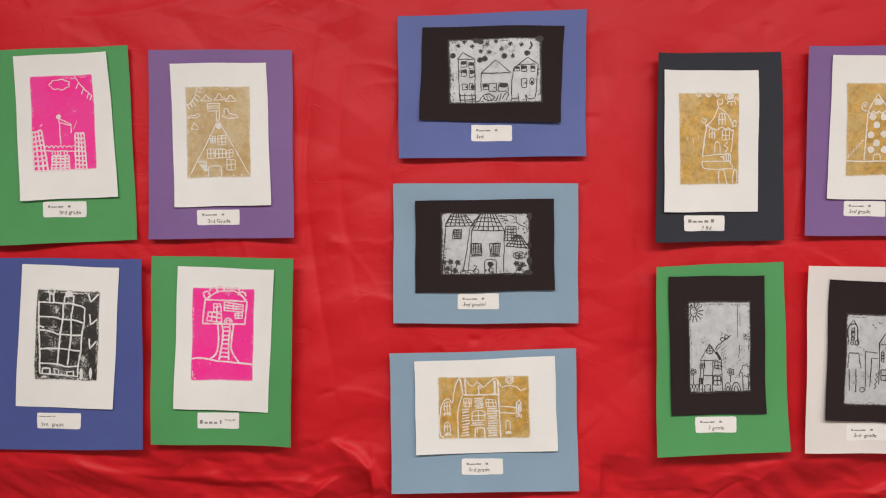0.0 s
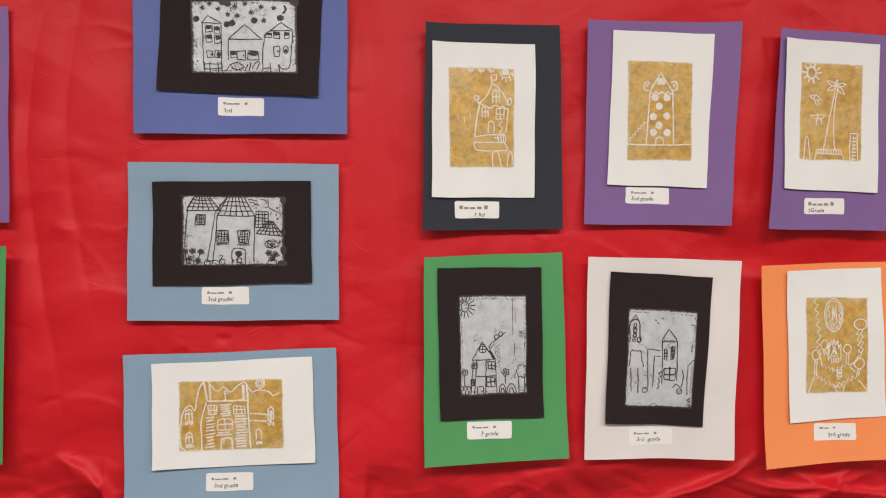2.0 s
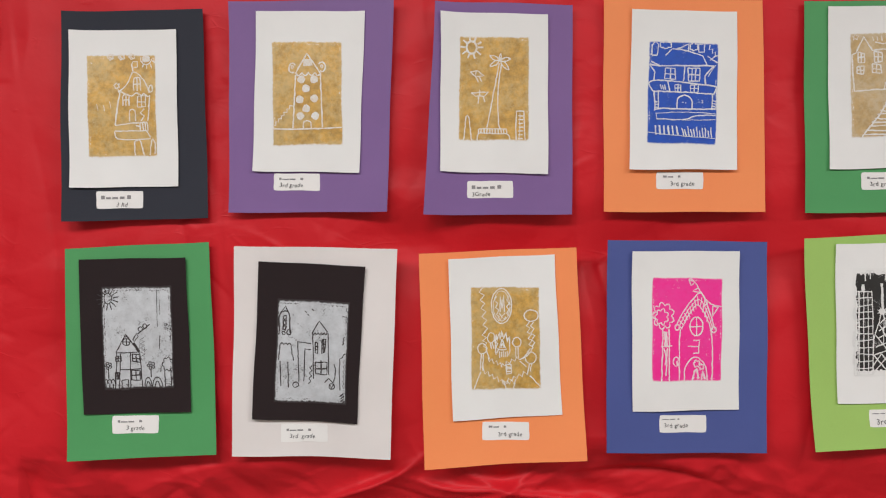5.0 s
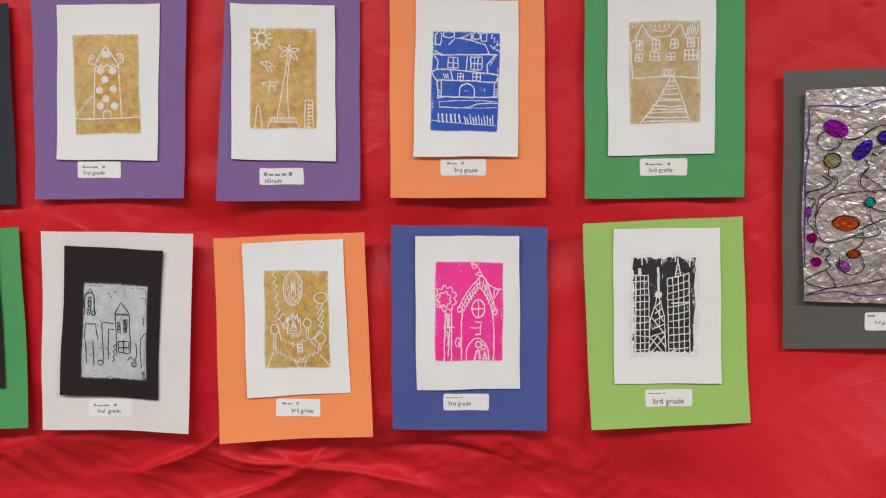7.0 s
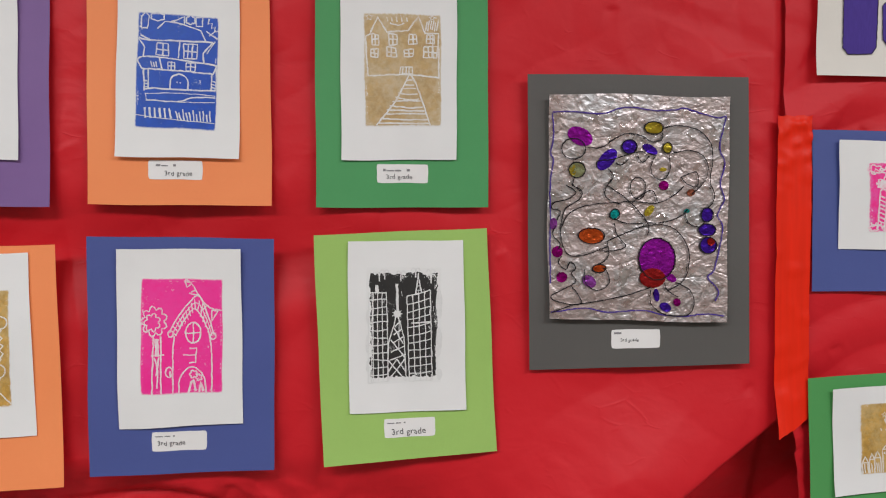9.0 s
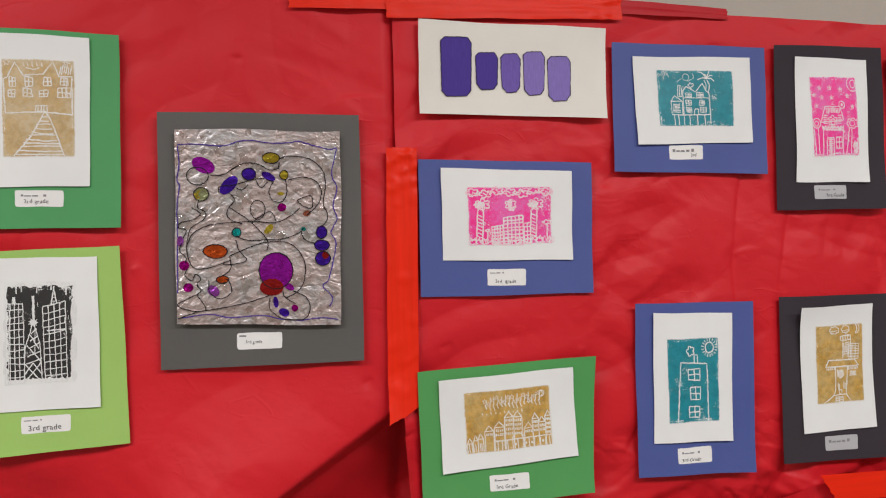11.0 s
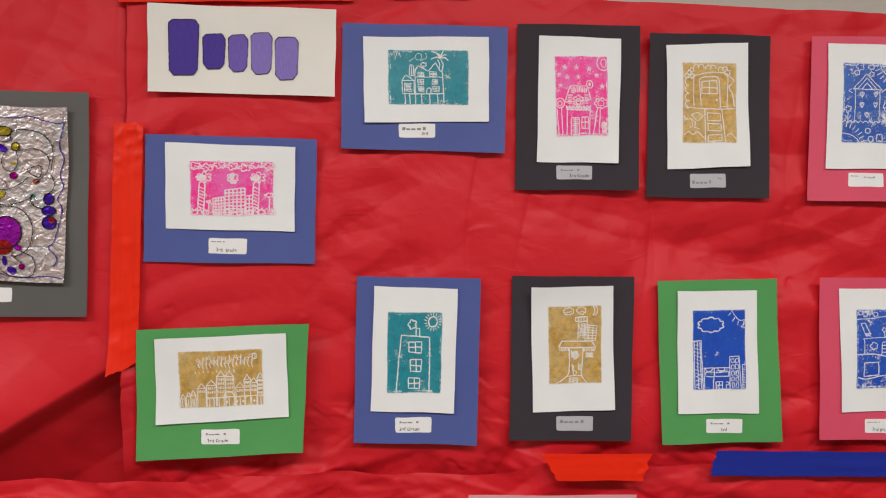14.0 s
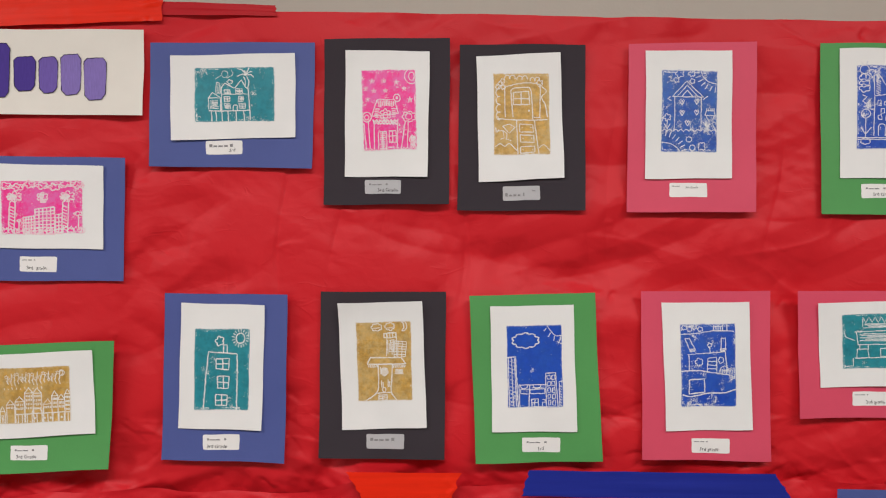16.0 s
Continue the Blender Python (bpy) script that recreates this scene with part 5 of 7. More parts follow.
def starry_cottage(d):
    for x, y in ((20, 15), (41, 15), (64, 17), (8, 24), (23, 27), (44, 27), (78, 25), (11, 37), (88, 38.5)):
        d.star(x, y, 5)
        d.blob(x, y, 1.6, 1.1)
    d.ring(64.5, 36, 6, 4.6, w=0.0019)
    d.blob(64.5, 36, 2.5, 2)
    d.arc(92, 10, 13, 9, 60, 260)
    d.ring(92, 10, 5, 5)
    d.line(28, 38, 60, 38, 66.5, 55, 18.5, 57.5, closed=True, w=0.0018)
    d.hatch(30, 39, 60, 47, 9, upright=True, w=0.0022)
    d.cloud(43, 56, 10, 7, 6, 0.35, 0.002)
    d.ring(43, 57, 4.5, 3.6, w=0.002)
    d.hatch(23, 48, 33, 60, 5, w=0.0018)
    d.hatch(54, 48, 63, 60, 5, w=0.0018)
    d.scallop(20, 62, 66, 62, 7, -3, 0.003)
    d.scallop(21, 65, 65, 66, 8, -2, 0.0026)
    d.line(22.5, 64, 21.5, 99, w=0.0019)
    d.line(65, 64, 63, 97, w=0.0019)
    d.rect(30, 76, 44, 99, 0.0019)
    d.hatch(31, 77, 44, 98, 8, w=0.002)
    d.line(37, 76, 37, 98, w=0.003)
    d.window(49, 75.5, 61.5, 89, 0.0019)
    d.ring(9.5, 58.5, 8, 6, w=0.0019)
    d.ring(9, 59, 4, 3)
    d.line(3.5, 65.5, 7, 97, w=0.0019)
    d.line(11.5, 64, 14, 97, w=0.0019)
    d.cloud(85.5, 59, 13, 6.5, 7, 0.22, 0.0019)
    d.ring(85, 59, 6, 3.6)
    d.line(79, 64, 70, 97, w=0.0019)
    d.line(84, 65.5, 81, 97, w=0.0019)
    d.hatch(87, 82, 96, 97, 6, upright=True)
    d.cloud(91, 87, 6, 6, 5, 0.3)
    d.zig(2, 98, 22, 98, 8, 1.4)
    d.zig(64, 97, 98, 97, 12, 1.4)


def mushroom_tower(d):
    d.line(25, 45, 80, 46, 89, 54, 19.5, 53.5, closed=True, w=0.0024)
    d.hatch(19, 54, 38, 58, 5, 1, upright=True, w=0.0022)
    d.hatch(66, 55, 89, 59, 7, -2, upright=True, w=0.0022)
    d.hatch(68, 60, 84, 66, 5, 1, w=0.0022)
    d.curve(39, 54.5, 38.5, 77, 34.5, 89.5, 11, 100, w=0.0021)
    d.curve(64, 54.5, 62.5, 74, 61, 88.5, 72, 100, w=0.0021)
    d.line(35, 89.5, 61, 89, w=0.0019)
    d.blob(50, 63, 7, 5.6)
    d.line(43, 57, 43, 66)
    for x, y in ((44, 74), (56, 73)):
        d.line(x, y, x, y + 9)
        d.line(x + 2.5, y + 2, x + 2.5, y + 9)
    d.ring(48.5, 85.5, 3, 3)
    d.grid(38, 91.5, 53, 99, 2, 3, 0.0019)
    d.line(54.5, 43.5, 56, 15.5, 73, 15, 72, 44)
    d.mesh4((50.5, 15.5), (72, 14.5), (72, 21), (51, 21), 4, 1, 0.0019)
    for k in range(5):
        d.line(57.5 + k * 2.4, 24 + (k % 2) * 4, 57 + k * 2.4, 42 - (k % 3) * 3, w=0.0017)
    d.hatch(60, 23, 71, 40, 6, -1)
    d.mesh4((69, 25), (91, 27), (88, 45.5), (68, 45), 3, 6, 0.0016)
    d.cloud(38, 7.5, 10, 5, 7, 0.2, 0.002)
    d.line(32, 9, 44, 8)
    d.cloud(61.5, 7, 9, 5, 7, 0.2, 0.002)
    d.line(56, 9, 67, 8)
    d.arc(85, 7, 7, 6, -110, 110, w=0.002)
    d.arc(81, 7, 6, 5, -70, 70, w=0.002)


def garden_house(d):
    w = 0.002
    d.curve(21.5, 54, 21, 21.5, 28, 16, 58.5, 12.5, 80.5, 14.5, 83, 19.5, 82, 54, w=w)
    d.curve(8, 55.5, 42, 57, 70, 57.5, 95.5, 57, w=w)
    d.curve(35, 54, 32, 26.5, 35, 19.5, 58.5, 18, 67, 23, 69.5, 56.5, w=w)
    d.window(35.5, 23.5, 63.5, 39, w)
    d.blob(63, 46, 1.8, 1.3)
    d.line(72, 54, 84, 55)
    for y in (24, 33, 43, 52):
        d.arc(11, y, 5.5, 4.8, 80, 290, w=w)
    d.line(8, 52, 9, 56, w=w)
    for x, y, r in ((30, 7, 9), (52, 8, 9), (74, 10, 8)):
        d.arc(x - r * 0.5, y, r * 0.55, 4, 170, 370, w=w)
        d.arc(x + r * 0.5, y, r * 0.55, 4, 170, 370, w=w)
    for x, y in ((8, 17), (13, 13), (18, 17), (17, 10)):
        d.cloud(x, y, 4, 3.4, 5, 0.45)
    d.cloud(82, 13, 6, 4, 5, 0.4)
    d.curve(85.5, 17, 94, 23, 85.5, 30, 92, 40, 95.5, 54, w=w)
    d.line(41, 57.5, 42.5, 99.5, w=w)
    d.line(72, 57.5, 79.5, 99.5, w=w)
    for x0, y0, x1, y1 in ((46, 62.5, 69.5, 71.5), (47, 75.5, 70.5, 84.5), (47, 89, 72, 97)):
        d.rect(x0, y0, x1, y1, 0.0019)
        d.blob(x1 - 3.5, y0 + 4, 1.1, 0.8)
        d.blob(x0 + 5, y0 + 4, 0.9, 0.7)
    d.line(16.5, 64.5, 28, 62, 38.5, 66, 28, 73, closed=True)
    d.blob(31, 66, 0.9, 0.7)
    d.line(3, 70.5, 16.5, 69.5, 24, 74, 22, 80, 31.5, 82)
    d.line(17, 70, 19, 79, 12, 80)
    d.curve(3, 89, 11.5, 85.5, 20, 89, 28, 85.5, 43.5, 96)
    d.curve(79.5, 91, 89, 87.5, 100, 96)
    d.line(4, 66, 6, 72, 10, 68)


def city_by_day(d):
    d.cloud(34.5, 19, 25, 9.5, 10, 0.16, 0.0024)
    d.curve(73, 1, 80, 8, 88, 13.5, 100, 13.5, w=0.0015)
    for a in ((72.5, 4, 67, 8), (79, 10, 75, 15), (86.5, 14.5, 85, 19.5), (97, 15, 96, 20.5)):
        d.line(*a, w=0.0018)
    d.line(0.5, 39, 16, 38.5, 17, 60, 19, 100, w=0.0022)
    d.line(3, 40, 3, 99, w=0.0018)
    d.line(9, 40, 10, 98)
    d.line(14, 40, 16, 98)
    d.hatch(4, 41, 15, 98, 13, 2.5, w=0.0011)
    d.hatch(4, 80, 16, 97, 3, -3, w=0.0014)
    d.line(21, 72.5, 69.5, 72.5, w=0.0018)
    d.rect(24, 78, 39.5, 83.5)
    d.rect(40.5, 78, 66.5, 83.5)
    d.line(44, 76, 66, 75.5, w=0.0011)
    for x in (30, 53):
        d.arc(x, 73, 6.5, 4, 0, 180, 8, 0.0018)
    d.line(40, 72.5, 38, 100, w=0.0018)
    d.line(21, 72.5, 22, 99)
    d.window(43, 89.5, 55.5, 99, 0.0019)
    d.line(62, 90, 67, 90, 67, 94, 62, 94, 62, 98, w=0.0018)
    d.line(69, 100, 69, 58.5, 86.5, 58.5, 90, 100, closed=True, w=0.0019)
    for k in range(5):
        d.rect(71.5 + k * 0.3, 61.5 + k * 7.6, 77, 66.5 + k * 7.6, 0.0017)
        d.rect(79.5 + k * 0.3, 61.5 + k * 7.6, 85, 66.5 + k * 7.6, 0.0017)
    d.line(93, 99, 93, 69, 100, 68)
    d.hatch(92, 72, 98, 98, 8, 2)


def heart_house(d):
    d.line(24, 33, 24, 74)
    d.line(71, 33, 71, 74)
    d.line(20, 33, 45, 14, 75, 33, closed=True)
    d.line(28, 33, 46, 19, 66, 33)
    d.line(36, 33, 46, 25, 57, 33)
    for x, y in ((37, 39), (63, 38), (37, 52), (63, 51), (47, 64)):
        d.line(x, y + 4, x - 4, y - 1, x - 2, y - 3, x, y - 1, x + 2, y - 3, x + 4, y - 1, closed=True)
        d.blob(x, y - 1, 1.6, 1.2)
    d.scallop(1, 75, 99, 74, 10, 2.4)
    for x, y, r in ((33, 5, 8), (54, 5, 6), (27, 13, 5), (55, 14, 5)):
        d.cloud(x, y, r, r * 0.66, 5, 0.35)
    d.arc(100, 0, 30, 17, 95, 180)
    d.rays(100, 0, 32, 42, 98, 172, 7)
    d.flower(11, 58, 7, 75)
    d.line(6, 66, 11, 72, 16, 66)
    d.line(18, 38, 12, 36, 16, 33)
    d.line(74, 36, 82, 32)
    d.line(78, 55, 80, 49, 94, 49, 95, 55, closed=True)
    d.curve(79, 55, 86, 65, 76, 75)
    d.curve(94, 55, 92, 65, 98, 74)
    d.hatch(79, 46, 95, 50, 5, upright=True)
    d.arc(2, 104, 34, 16, 270, 345)
    d.rays(2, 104, 36, 46, 280, 345, 7)
    d.ring(50, 84, 5, 3)
    d.ring(56, 94, 5, 3.5)
    d.cloud(73, 92, 7, 5.5, 4, 0.3)


def fort_on_a_hill(d):
    d.curve(1, 13, 30, 12, 60, 9, 97, 10)
    for x, y in ((8, 5), (17, 7), (26, 4), (36, 7)):
        d.cloud(x, y, 5, 3, 5, 0.35)
    d.hatch(58, 2, 78, 9, 5, upright=True)
    d.rect(60, 4, 76, 9)
    d.line(84, 1, 84, 10)
    d.line(13, 37, 80, 34, 83, 58)
    d.line(15, 37, 16, 57)
    for x, s in ((18, -1), (72, 1)):
        d.line(x, 34, x + 5 * s - 4, 18, x + 5 * s + 4, 18, x + 9, 32, closed=True)
        d.hatch(x - 2, 30, x + 10, 34, 3)
    d.cloud(52, 26, 4, 3, 5, 0.35)
    d.line(52, 29, 53, 36)
    d.grid(48, 41, 64, 58, 1, 4)
    d.cloud(33, 46, 7, 5, 5, 0.3)
    d.cloud(72, 44, 5, 4, 5, 0.3)
    d.curve(0, 57, 30, 56, 50, 58, 70, 60, 90, 62, w=0.0022)
    d.arc(78, 61, 10, 10, 180, 360)
    d.arc(78, 61, 4, 5, 180, 360)
    d.hatch(70, 54, 86, 60, 5, upright=True)
    d.line(16, 67, 42, 66, 43, 82, 15, 84, closed=True, w=0.0022)
    d.curve(3, 85, 20, 87, 50, 83, 75, 83, 99, 79, w=0.0024)


def tower_with_bolt(d):
    d.ring(14, 6, 8, 5)
    d.rays(14, 6, 9, 16, 0, 330, 9)
    for y in (16, 22, 28):
        d.cloud(14, y, 10, 5, 5, 0.3)
    d.line(10, 36, 18, 38, 10, 43, 20, 48, 12, 50)
    d.ring(16, 58, 8, 5)
    d.line(16, 63, 16, 86)
    d.line(8, 74, 16, 82, 26, 74)
    d.cloud(16, 90, 9, 4, 6)
    d.line(30, 84, 31, 37, 60, 35, 62, 84)
    d.line(31, 36, 30, 13, 38, 11, 60, 35)
    d.hatch(33, 16, 42, 35, 7, 3)
    for x, y in ((36, 43), (48, 43), (42, 52), (37, 60), (50, 60)):
        d.rect(x, y, x + 6, y + 5)
    d.arch(38, 70, 50, 84)
    d.line(2, 86, 98, 86)
    d.line(2, 88, 98, 88)
    d.tree(80, 50, 12, 10, 84, 4)


def ship(d):
    d.line(16, 33, 98, 30)
    d.line(18, 33, 20, 56, 96, 56, 99, 32)
    d.hatch(20, 35, 96, 50, 6, 3)
    d.curve(3, 30, 6, 42, 16, 48)
    d.zig(26, 12, 80, 12, 14, 5)
    d.line(26, 24, 26, 10)
    d.line(26, 26, 82, 24)
    d.hatch(26, 18, 80, 24, 3, 1)
    for x in (22, 32, 60, 84):
        d.line(x, 57, x, 66)
    d.rect(18, 64, 32, 80)
    d.rect(46, 64, 60, 78)
    d.line(16, 80, 98, 79)
    d.line(14, 80, 14, 94, 4, 95)


# ---- mounted prints ----
def curl(seed, w, h, bow=0.003, corner=0.004, edges=(0, 0, 0, 0)):
    """How far a sheet stands out over its extent: a soft bow, lifted corners, and edges (left, right, bottom, top) that lift."""
    r = random.Random(seed)
    b1, b2, c = r.uniform(0.2, 1) * bow, r.uniform(-0.6, 0.6) * bow, [r.uniform(0, 1) ** 2 * corner for _ in range(4)]
    ph, fr, wave = r.uniform(0, 6), r.uniform(3, 6), r.uniform(0.2, 0.5) * bow

    def depth(x, z):
        u, v = min(1, max(0, x / w + 0.5)), min(1, max(0, z / h + 0.5))
        d = b1 * 4 * u * (1 - u) * (0.5 + 0.5 * v) + b2 * math.sin(fr * v + ph) * (u - 0.5) + abs(b2) * 0.5
        d += c[0] * ((1 - u) * (1 - v)) ** 3 + c[1] * (u * (1 - v)) ** 3 + c[2] * ((1 - u) * v) ** 4 + c[3] * (u * v) ** 4
        d += edges[0] * (1 - u) ** 5 + edges[1] * u ** 5 + edges[2] * (1 - v) ** 5 + edges[3] * v ** 5
        d += wave * (1 + math.sin(u * w * 32 + ph + 2.5 * v)) + 0.7 * wave * (1 + math.sin(v * h * 30 + fr - 2 * u))
        return max(0.0, d)

    return depth


def flat_sheet(name, spot, home, mat, under, own, parent, label="", nx=14, nz=18, thick=0.0003, lift=0.0006, smooth=True, rounded=0.0, uneven=0.0007, cut=(0, 0, 0, 0)):
    """A sheet placed on the wall at spot, in the frame of its thing at home, standing on the surface under it.
    cut: how far the sheet is out of square: top shifted right, right end shifted up, top wider than the foot, right side longer than the left."""
    (cx, cz, w, h, a), (hx, hz) = spot, home
    ca, sa = math.cos(radians(a)), math.sin(radians(a))

    def place(u, v):
        lx, lz = (u - 0.5) * w, (v - 0.5) * h
        if u in (0.0, 1.0) and v in (0.0, 1.0):
            lx, lz = lx - math.copysign(rounded, lx), lz - math.copysign(rounded, lz)
        lx += cut[0] * (v - 0.5) + cut[2] * (u - 0.5) * (v - 0.5)
        lz += cut[1] * (u - 0.5) + cut[3] * (u - 0.5) * (v - 0.5)
        # hand-cut edges are never quite straight
        lx += uneven * math.sin(v * 4.3 + cx * 41) * (u - 0.5) + 0.5 * uneven * math.sin(v * 11 + cz * 29)
        lz += uneven * math.sin(u * 4.7 + cz * 37) * (v - 0.5) + 0.5 * uneven * math.sin(u * 9 + cx * 23)
        x, z = cx - hx + lx * ca - lz * sa, cz - hz + lx * sa + lz * ca
        return x, z, under(x, z) + lift + own(lx, lz)

    return part(name, sheet(nx, nz, place, thick), mat, parent, label, smooth), place


def writing(spot, home, depth, parent, words, bars, size=0.0074):
    """A hand-lettered line of words, and plain bars where a name stands."""
    (cx, cz, w, h, a), (hx, hz) = spot, home
    bm = bmesh.new()
    ca, sa = math.cos(radians(a)), math.sin(radians(a))

    def put(lx, lz):
        x, z = cx - hx + lx * ca - lz * sa, cz - hz + lx * sa + lz * ca
        return (x, -(depth(x, z) + 0.0005), z)

    for x0, x1, z0, z1 in bars:
        z1 = z0 + (z1 - z0) * 0.72
        ring = [((x0 - 0.5) * w, (z0 - 0.5) * h), ((x1 - 0.5) * w, (z0 - 0.5) * h), ((x1 - 0.5) * w, (z1 - 0.5) * h), ((x0 - 0.5) * w, (z1 - 0.5) * h)]
        bm.faces.new([bm.verts.new(put(*p)) for p in ring])
    if bars:
        part("name_bar", bm, MAT["graphite"], parent)
    else:
        bm.free()
    if words:
        text, left, base = words
        font = bpy.data.curves.new("words", "FONT")
        font.body, font.size, font.space_character = text, size * 1.12, 1.06
        ob = bpy.data.objects.new("words", font)
        scene.collection.objects.link(ob)
        bpy.context.view_layer.update()
        me = bpy.data.meshes.new_from_object(ob.evaluated_get(bpy.context.evaluated_depsgraph_get()))
        bpy.data.objects.remove(ob)
        for v in me.vertices:
            # the hand's unsteady slant and line
            lean, sway = 0.18 * math.sin(cx * 50), 0.0005 * math.sin(v.co.x * 420 + cx * 31)
            v.co = put(v.co.x + v.co.y * lean + (left - 0.5) * w, v.co.y + sway + (base - 0.5) * h)
        me.materials.clear()
        me.materials.append(MAT["pen"])
        line = new("lettering", me)
        line.parent = parent


GROUP = "mounted prints on the red wall"
COUNT = [0]


def mounted_print(back, card, block, tag, sheet_mat, card_mat, ink_mat, drawing, label, words=None, bars=(), edges=(0, 0, 0, 0), bow=0.0035, card_edges=(0, 0, 0, 0), off=0.0022, pen=None, size=0.0074, cut=(0, 0, 0, 0), card_cut=(0, 0, 0, 0)):
    COUNT[0] += 1
    seed = COUNT[0]
    home = back[:2]
    thing = new("mounted_print")
    thing.location = (home[0], -off, home[1])
    tagged(thing, label, "art print", GROUP)
    zero = lambda x, z: 0.0
    bend = curl(seed, back[2], back[3], bow, 0.005, edges)
    flat_sheet("backing_sheet", back, home, MAT[sheet_mat], zero, bend, thing, cut=cut)
    a0 = radians(back[4])
    on_back = lambda x, z: 0.0006 + bend(x * math.cos(a0) + z * math.sin(a0), z * math.cos(a0) - x * math.sin(a0))
    own = curl(seed + 100, card[2], card[3], 0.002, 0.004, card_edges)
    card_ob, place = flat_sheet("print_card", card, home, MAT[card_mat], on_back, own, thing, lift=0.0012, cut=card_cut)
    a1, kx, kz = radians(card[4]), card[0] - home[0], card[1] - home[1]
    on_card = lambda x, z: on_back(x, z) + 0.0012 + own((x - kx) * math.cos(a1) + (z - kz) * math.sin(a1), (z - kz) * math.cos(a1) - (x - kx) * math.sin(a1))
    flat_sheet("ink_block", block, home, MAT[ink_mat], on_card, zero, card_ob, nx=12, nz=12, thick=0.0001, lift=0.0002, uneven=0.0008)
    if drawing:
        d = Drawing(block, home, on_card, 0.00045, seed, 0.0015 if pen else 0.0017)
        drawing(d)
        tagged(part("line_drawing", d.bm, CARVED[ink_mat], card_ob), kind="stuff")
    if tag:
        tag_ob, _ = flat_sheet("name_label", tag, home, MAT["grey_label" if sheet_mat == "plum" else "label"], on_back, zero, thing, nx=14, nz=6, thick=0.0001, lift=0.0004, rounded=0.0006, uneven=0.0004)
        writing(tag, home, lambda x, z: on_back(x, z) + 0.0004, tag_ob, words, bars, size)
    return thing


# bars that stand for the written names: left, right, bottom and top of each, over the label
SHORT = ((0.06, 0.20, 0.74, 0.81), (0.23, 0.33, 0.74, 0.82), (0.38, 0.42, 0.74, 0.84))
LONG = ((0.12, 0.17, 0.62, 0.80), (0.19, 0.33, 0.62, 0.71), (0.35, 0.47, 0.62, 0.73), (0.58, 0.64, 0.62, 0.79))
WIDE = ((0.06, 0.13, 0.30, 0.62), (0.17, 0.25, 0.30, 0.46), (0.28, 0.36, 0.30, 0.48), (0.40, 0.47, 0.30, 0.46), (0.54, 0.58, 0.30, 0.62))
TALL = ((0.10, 0.18, 0.54, 0.82), (0.21, 0.31, 0.54, 0.70), (0.34, 0.46, 0.54, 0.70), (0.50, 0.60, 0.54, 0.74), (0.66, 0.74, 0.54, 0.84))
MID = ((0.14, 0.22, 0.68, 0.83), (0.24, 0.36, 0.68, 0.77), (0.46, 0.51, 0.68, 0.84))
TINY = ((0.06, 0.13, 0.74, 0.82), (0.15, 0.28, 0.74, 0.80))

mounted_print((-0.6386, 1.7129, 0.2361, 0.3151, 1.77), (-0.6283, 1.7433, 0.1546, 0.2337, 2.48), (-0.6308, 1.7496, 0.1022, 0.1535, 1.64), (-0.632, 1.6097, 0.07, 0.0257, -0.04),
              'green', 'white', 'pink_ink', castle_with_flag, 'hot pink castle print on white card and green paper', ('3rd grade', 0.38, 0.2), LONG, card_cut=(-0.0019, -0.0013, -0.0058, 0.001))
mounted_print((-0.6303, 1.374, 0.2415, 0.3124, -0.86), (-0.6297, 1.4026, 0.1578, 0.2313, -3.4), (-0.6295, 1.4055, 0.1043, 0.1501, -2.87), (-0.6468, 1.2656, 0.0712, 0.0259, -1.62),
              'blue', 'white', 'black_ink', tower_block, 'black tower-block print on white card and blue paper', ('3rd  grade', 0.1, 0.16), SHORT, card_cut=(0.0026, 0.0017, -0.0022, -0.0002))
mounted_print((-0.3771, 1.7126, 0.234, 0.3048, -0.36), (-0.3765, 1.7278, 0.156, 0.2305, 0.83), (-0.3798, 1.732, 0.1056, 0.1491, 0.2), (-0.3828, 1.5947, 0.0689, 0.0248, 0.02),
              'purple', 'white', 'ochre_ink', pyramid_house, 'pale gold pyramid-house print on white card and purple paper', ('3rd Grade', 0.25, 0.14), LONG, cut=(0.0009, 0.0007, -0.0063, -0.0012), card_cut=(-0.0021, -0.0014, -0.0022, -0.001))
mounted_print((-0.3792, 1.3768, 0.2317, 0.3066, -1.29), (-0.3755, 1.397, 0.1557, 0.2318, -2.88), (-0.3764, 1.405, 0.1013, 0.1507, -1.75), (-0.3869, 1.264, 0.0673, 0.0263, -1.34),
              'green', 'white', 'pink_ink', tree_house, 'hot pink tree-house print on white card and green paper', ('3rd grade', 0.66, 0.5), WIDE, edges=(0, 0.012, 0, 0), size=0.0036, cut=(0.001, 0.0007, 0.0002, -0.0021), card_cut=(0.0003, 0.0002, 0.0032, 0.0018))
mounted_print((0.0626, 1.8032, 0.3025, 0.2318, 0.3), (0.0617, 1.8206, 0.2273, 0.1521, -1.71), (0.0675, 1.8253, 0.1498, 0.1034, 0.63), (0.0613, 1.7264, 0.0658, 0.026, -0.78),
              'periwinkle', 'black', 'silver_ink', three_houses_at_night, 'silver three-house print on black card and blue paper', ('3rd', 0.12, 0.18), LONG, pen="black", cut=(0.0025, 0.0033, 0.0021, 0.006), card_cut=(0.0025, 0.0037, 0.0004, 0.0053))
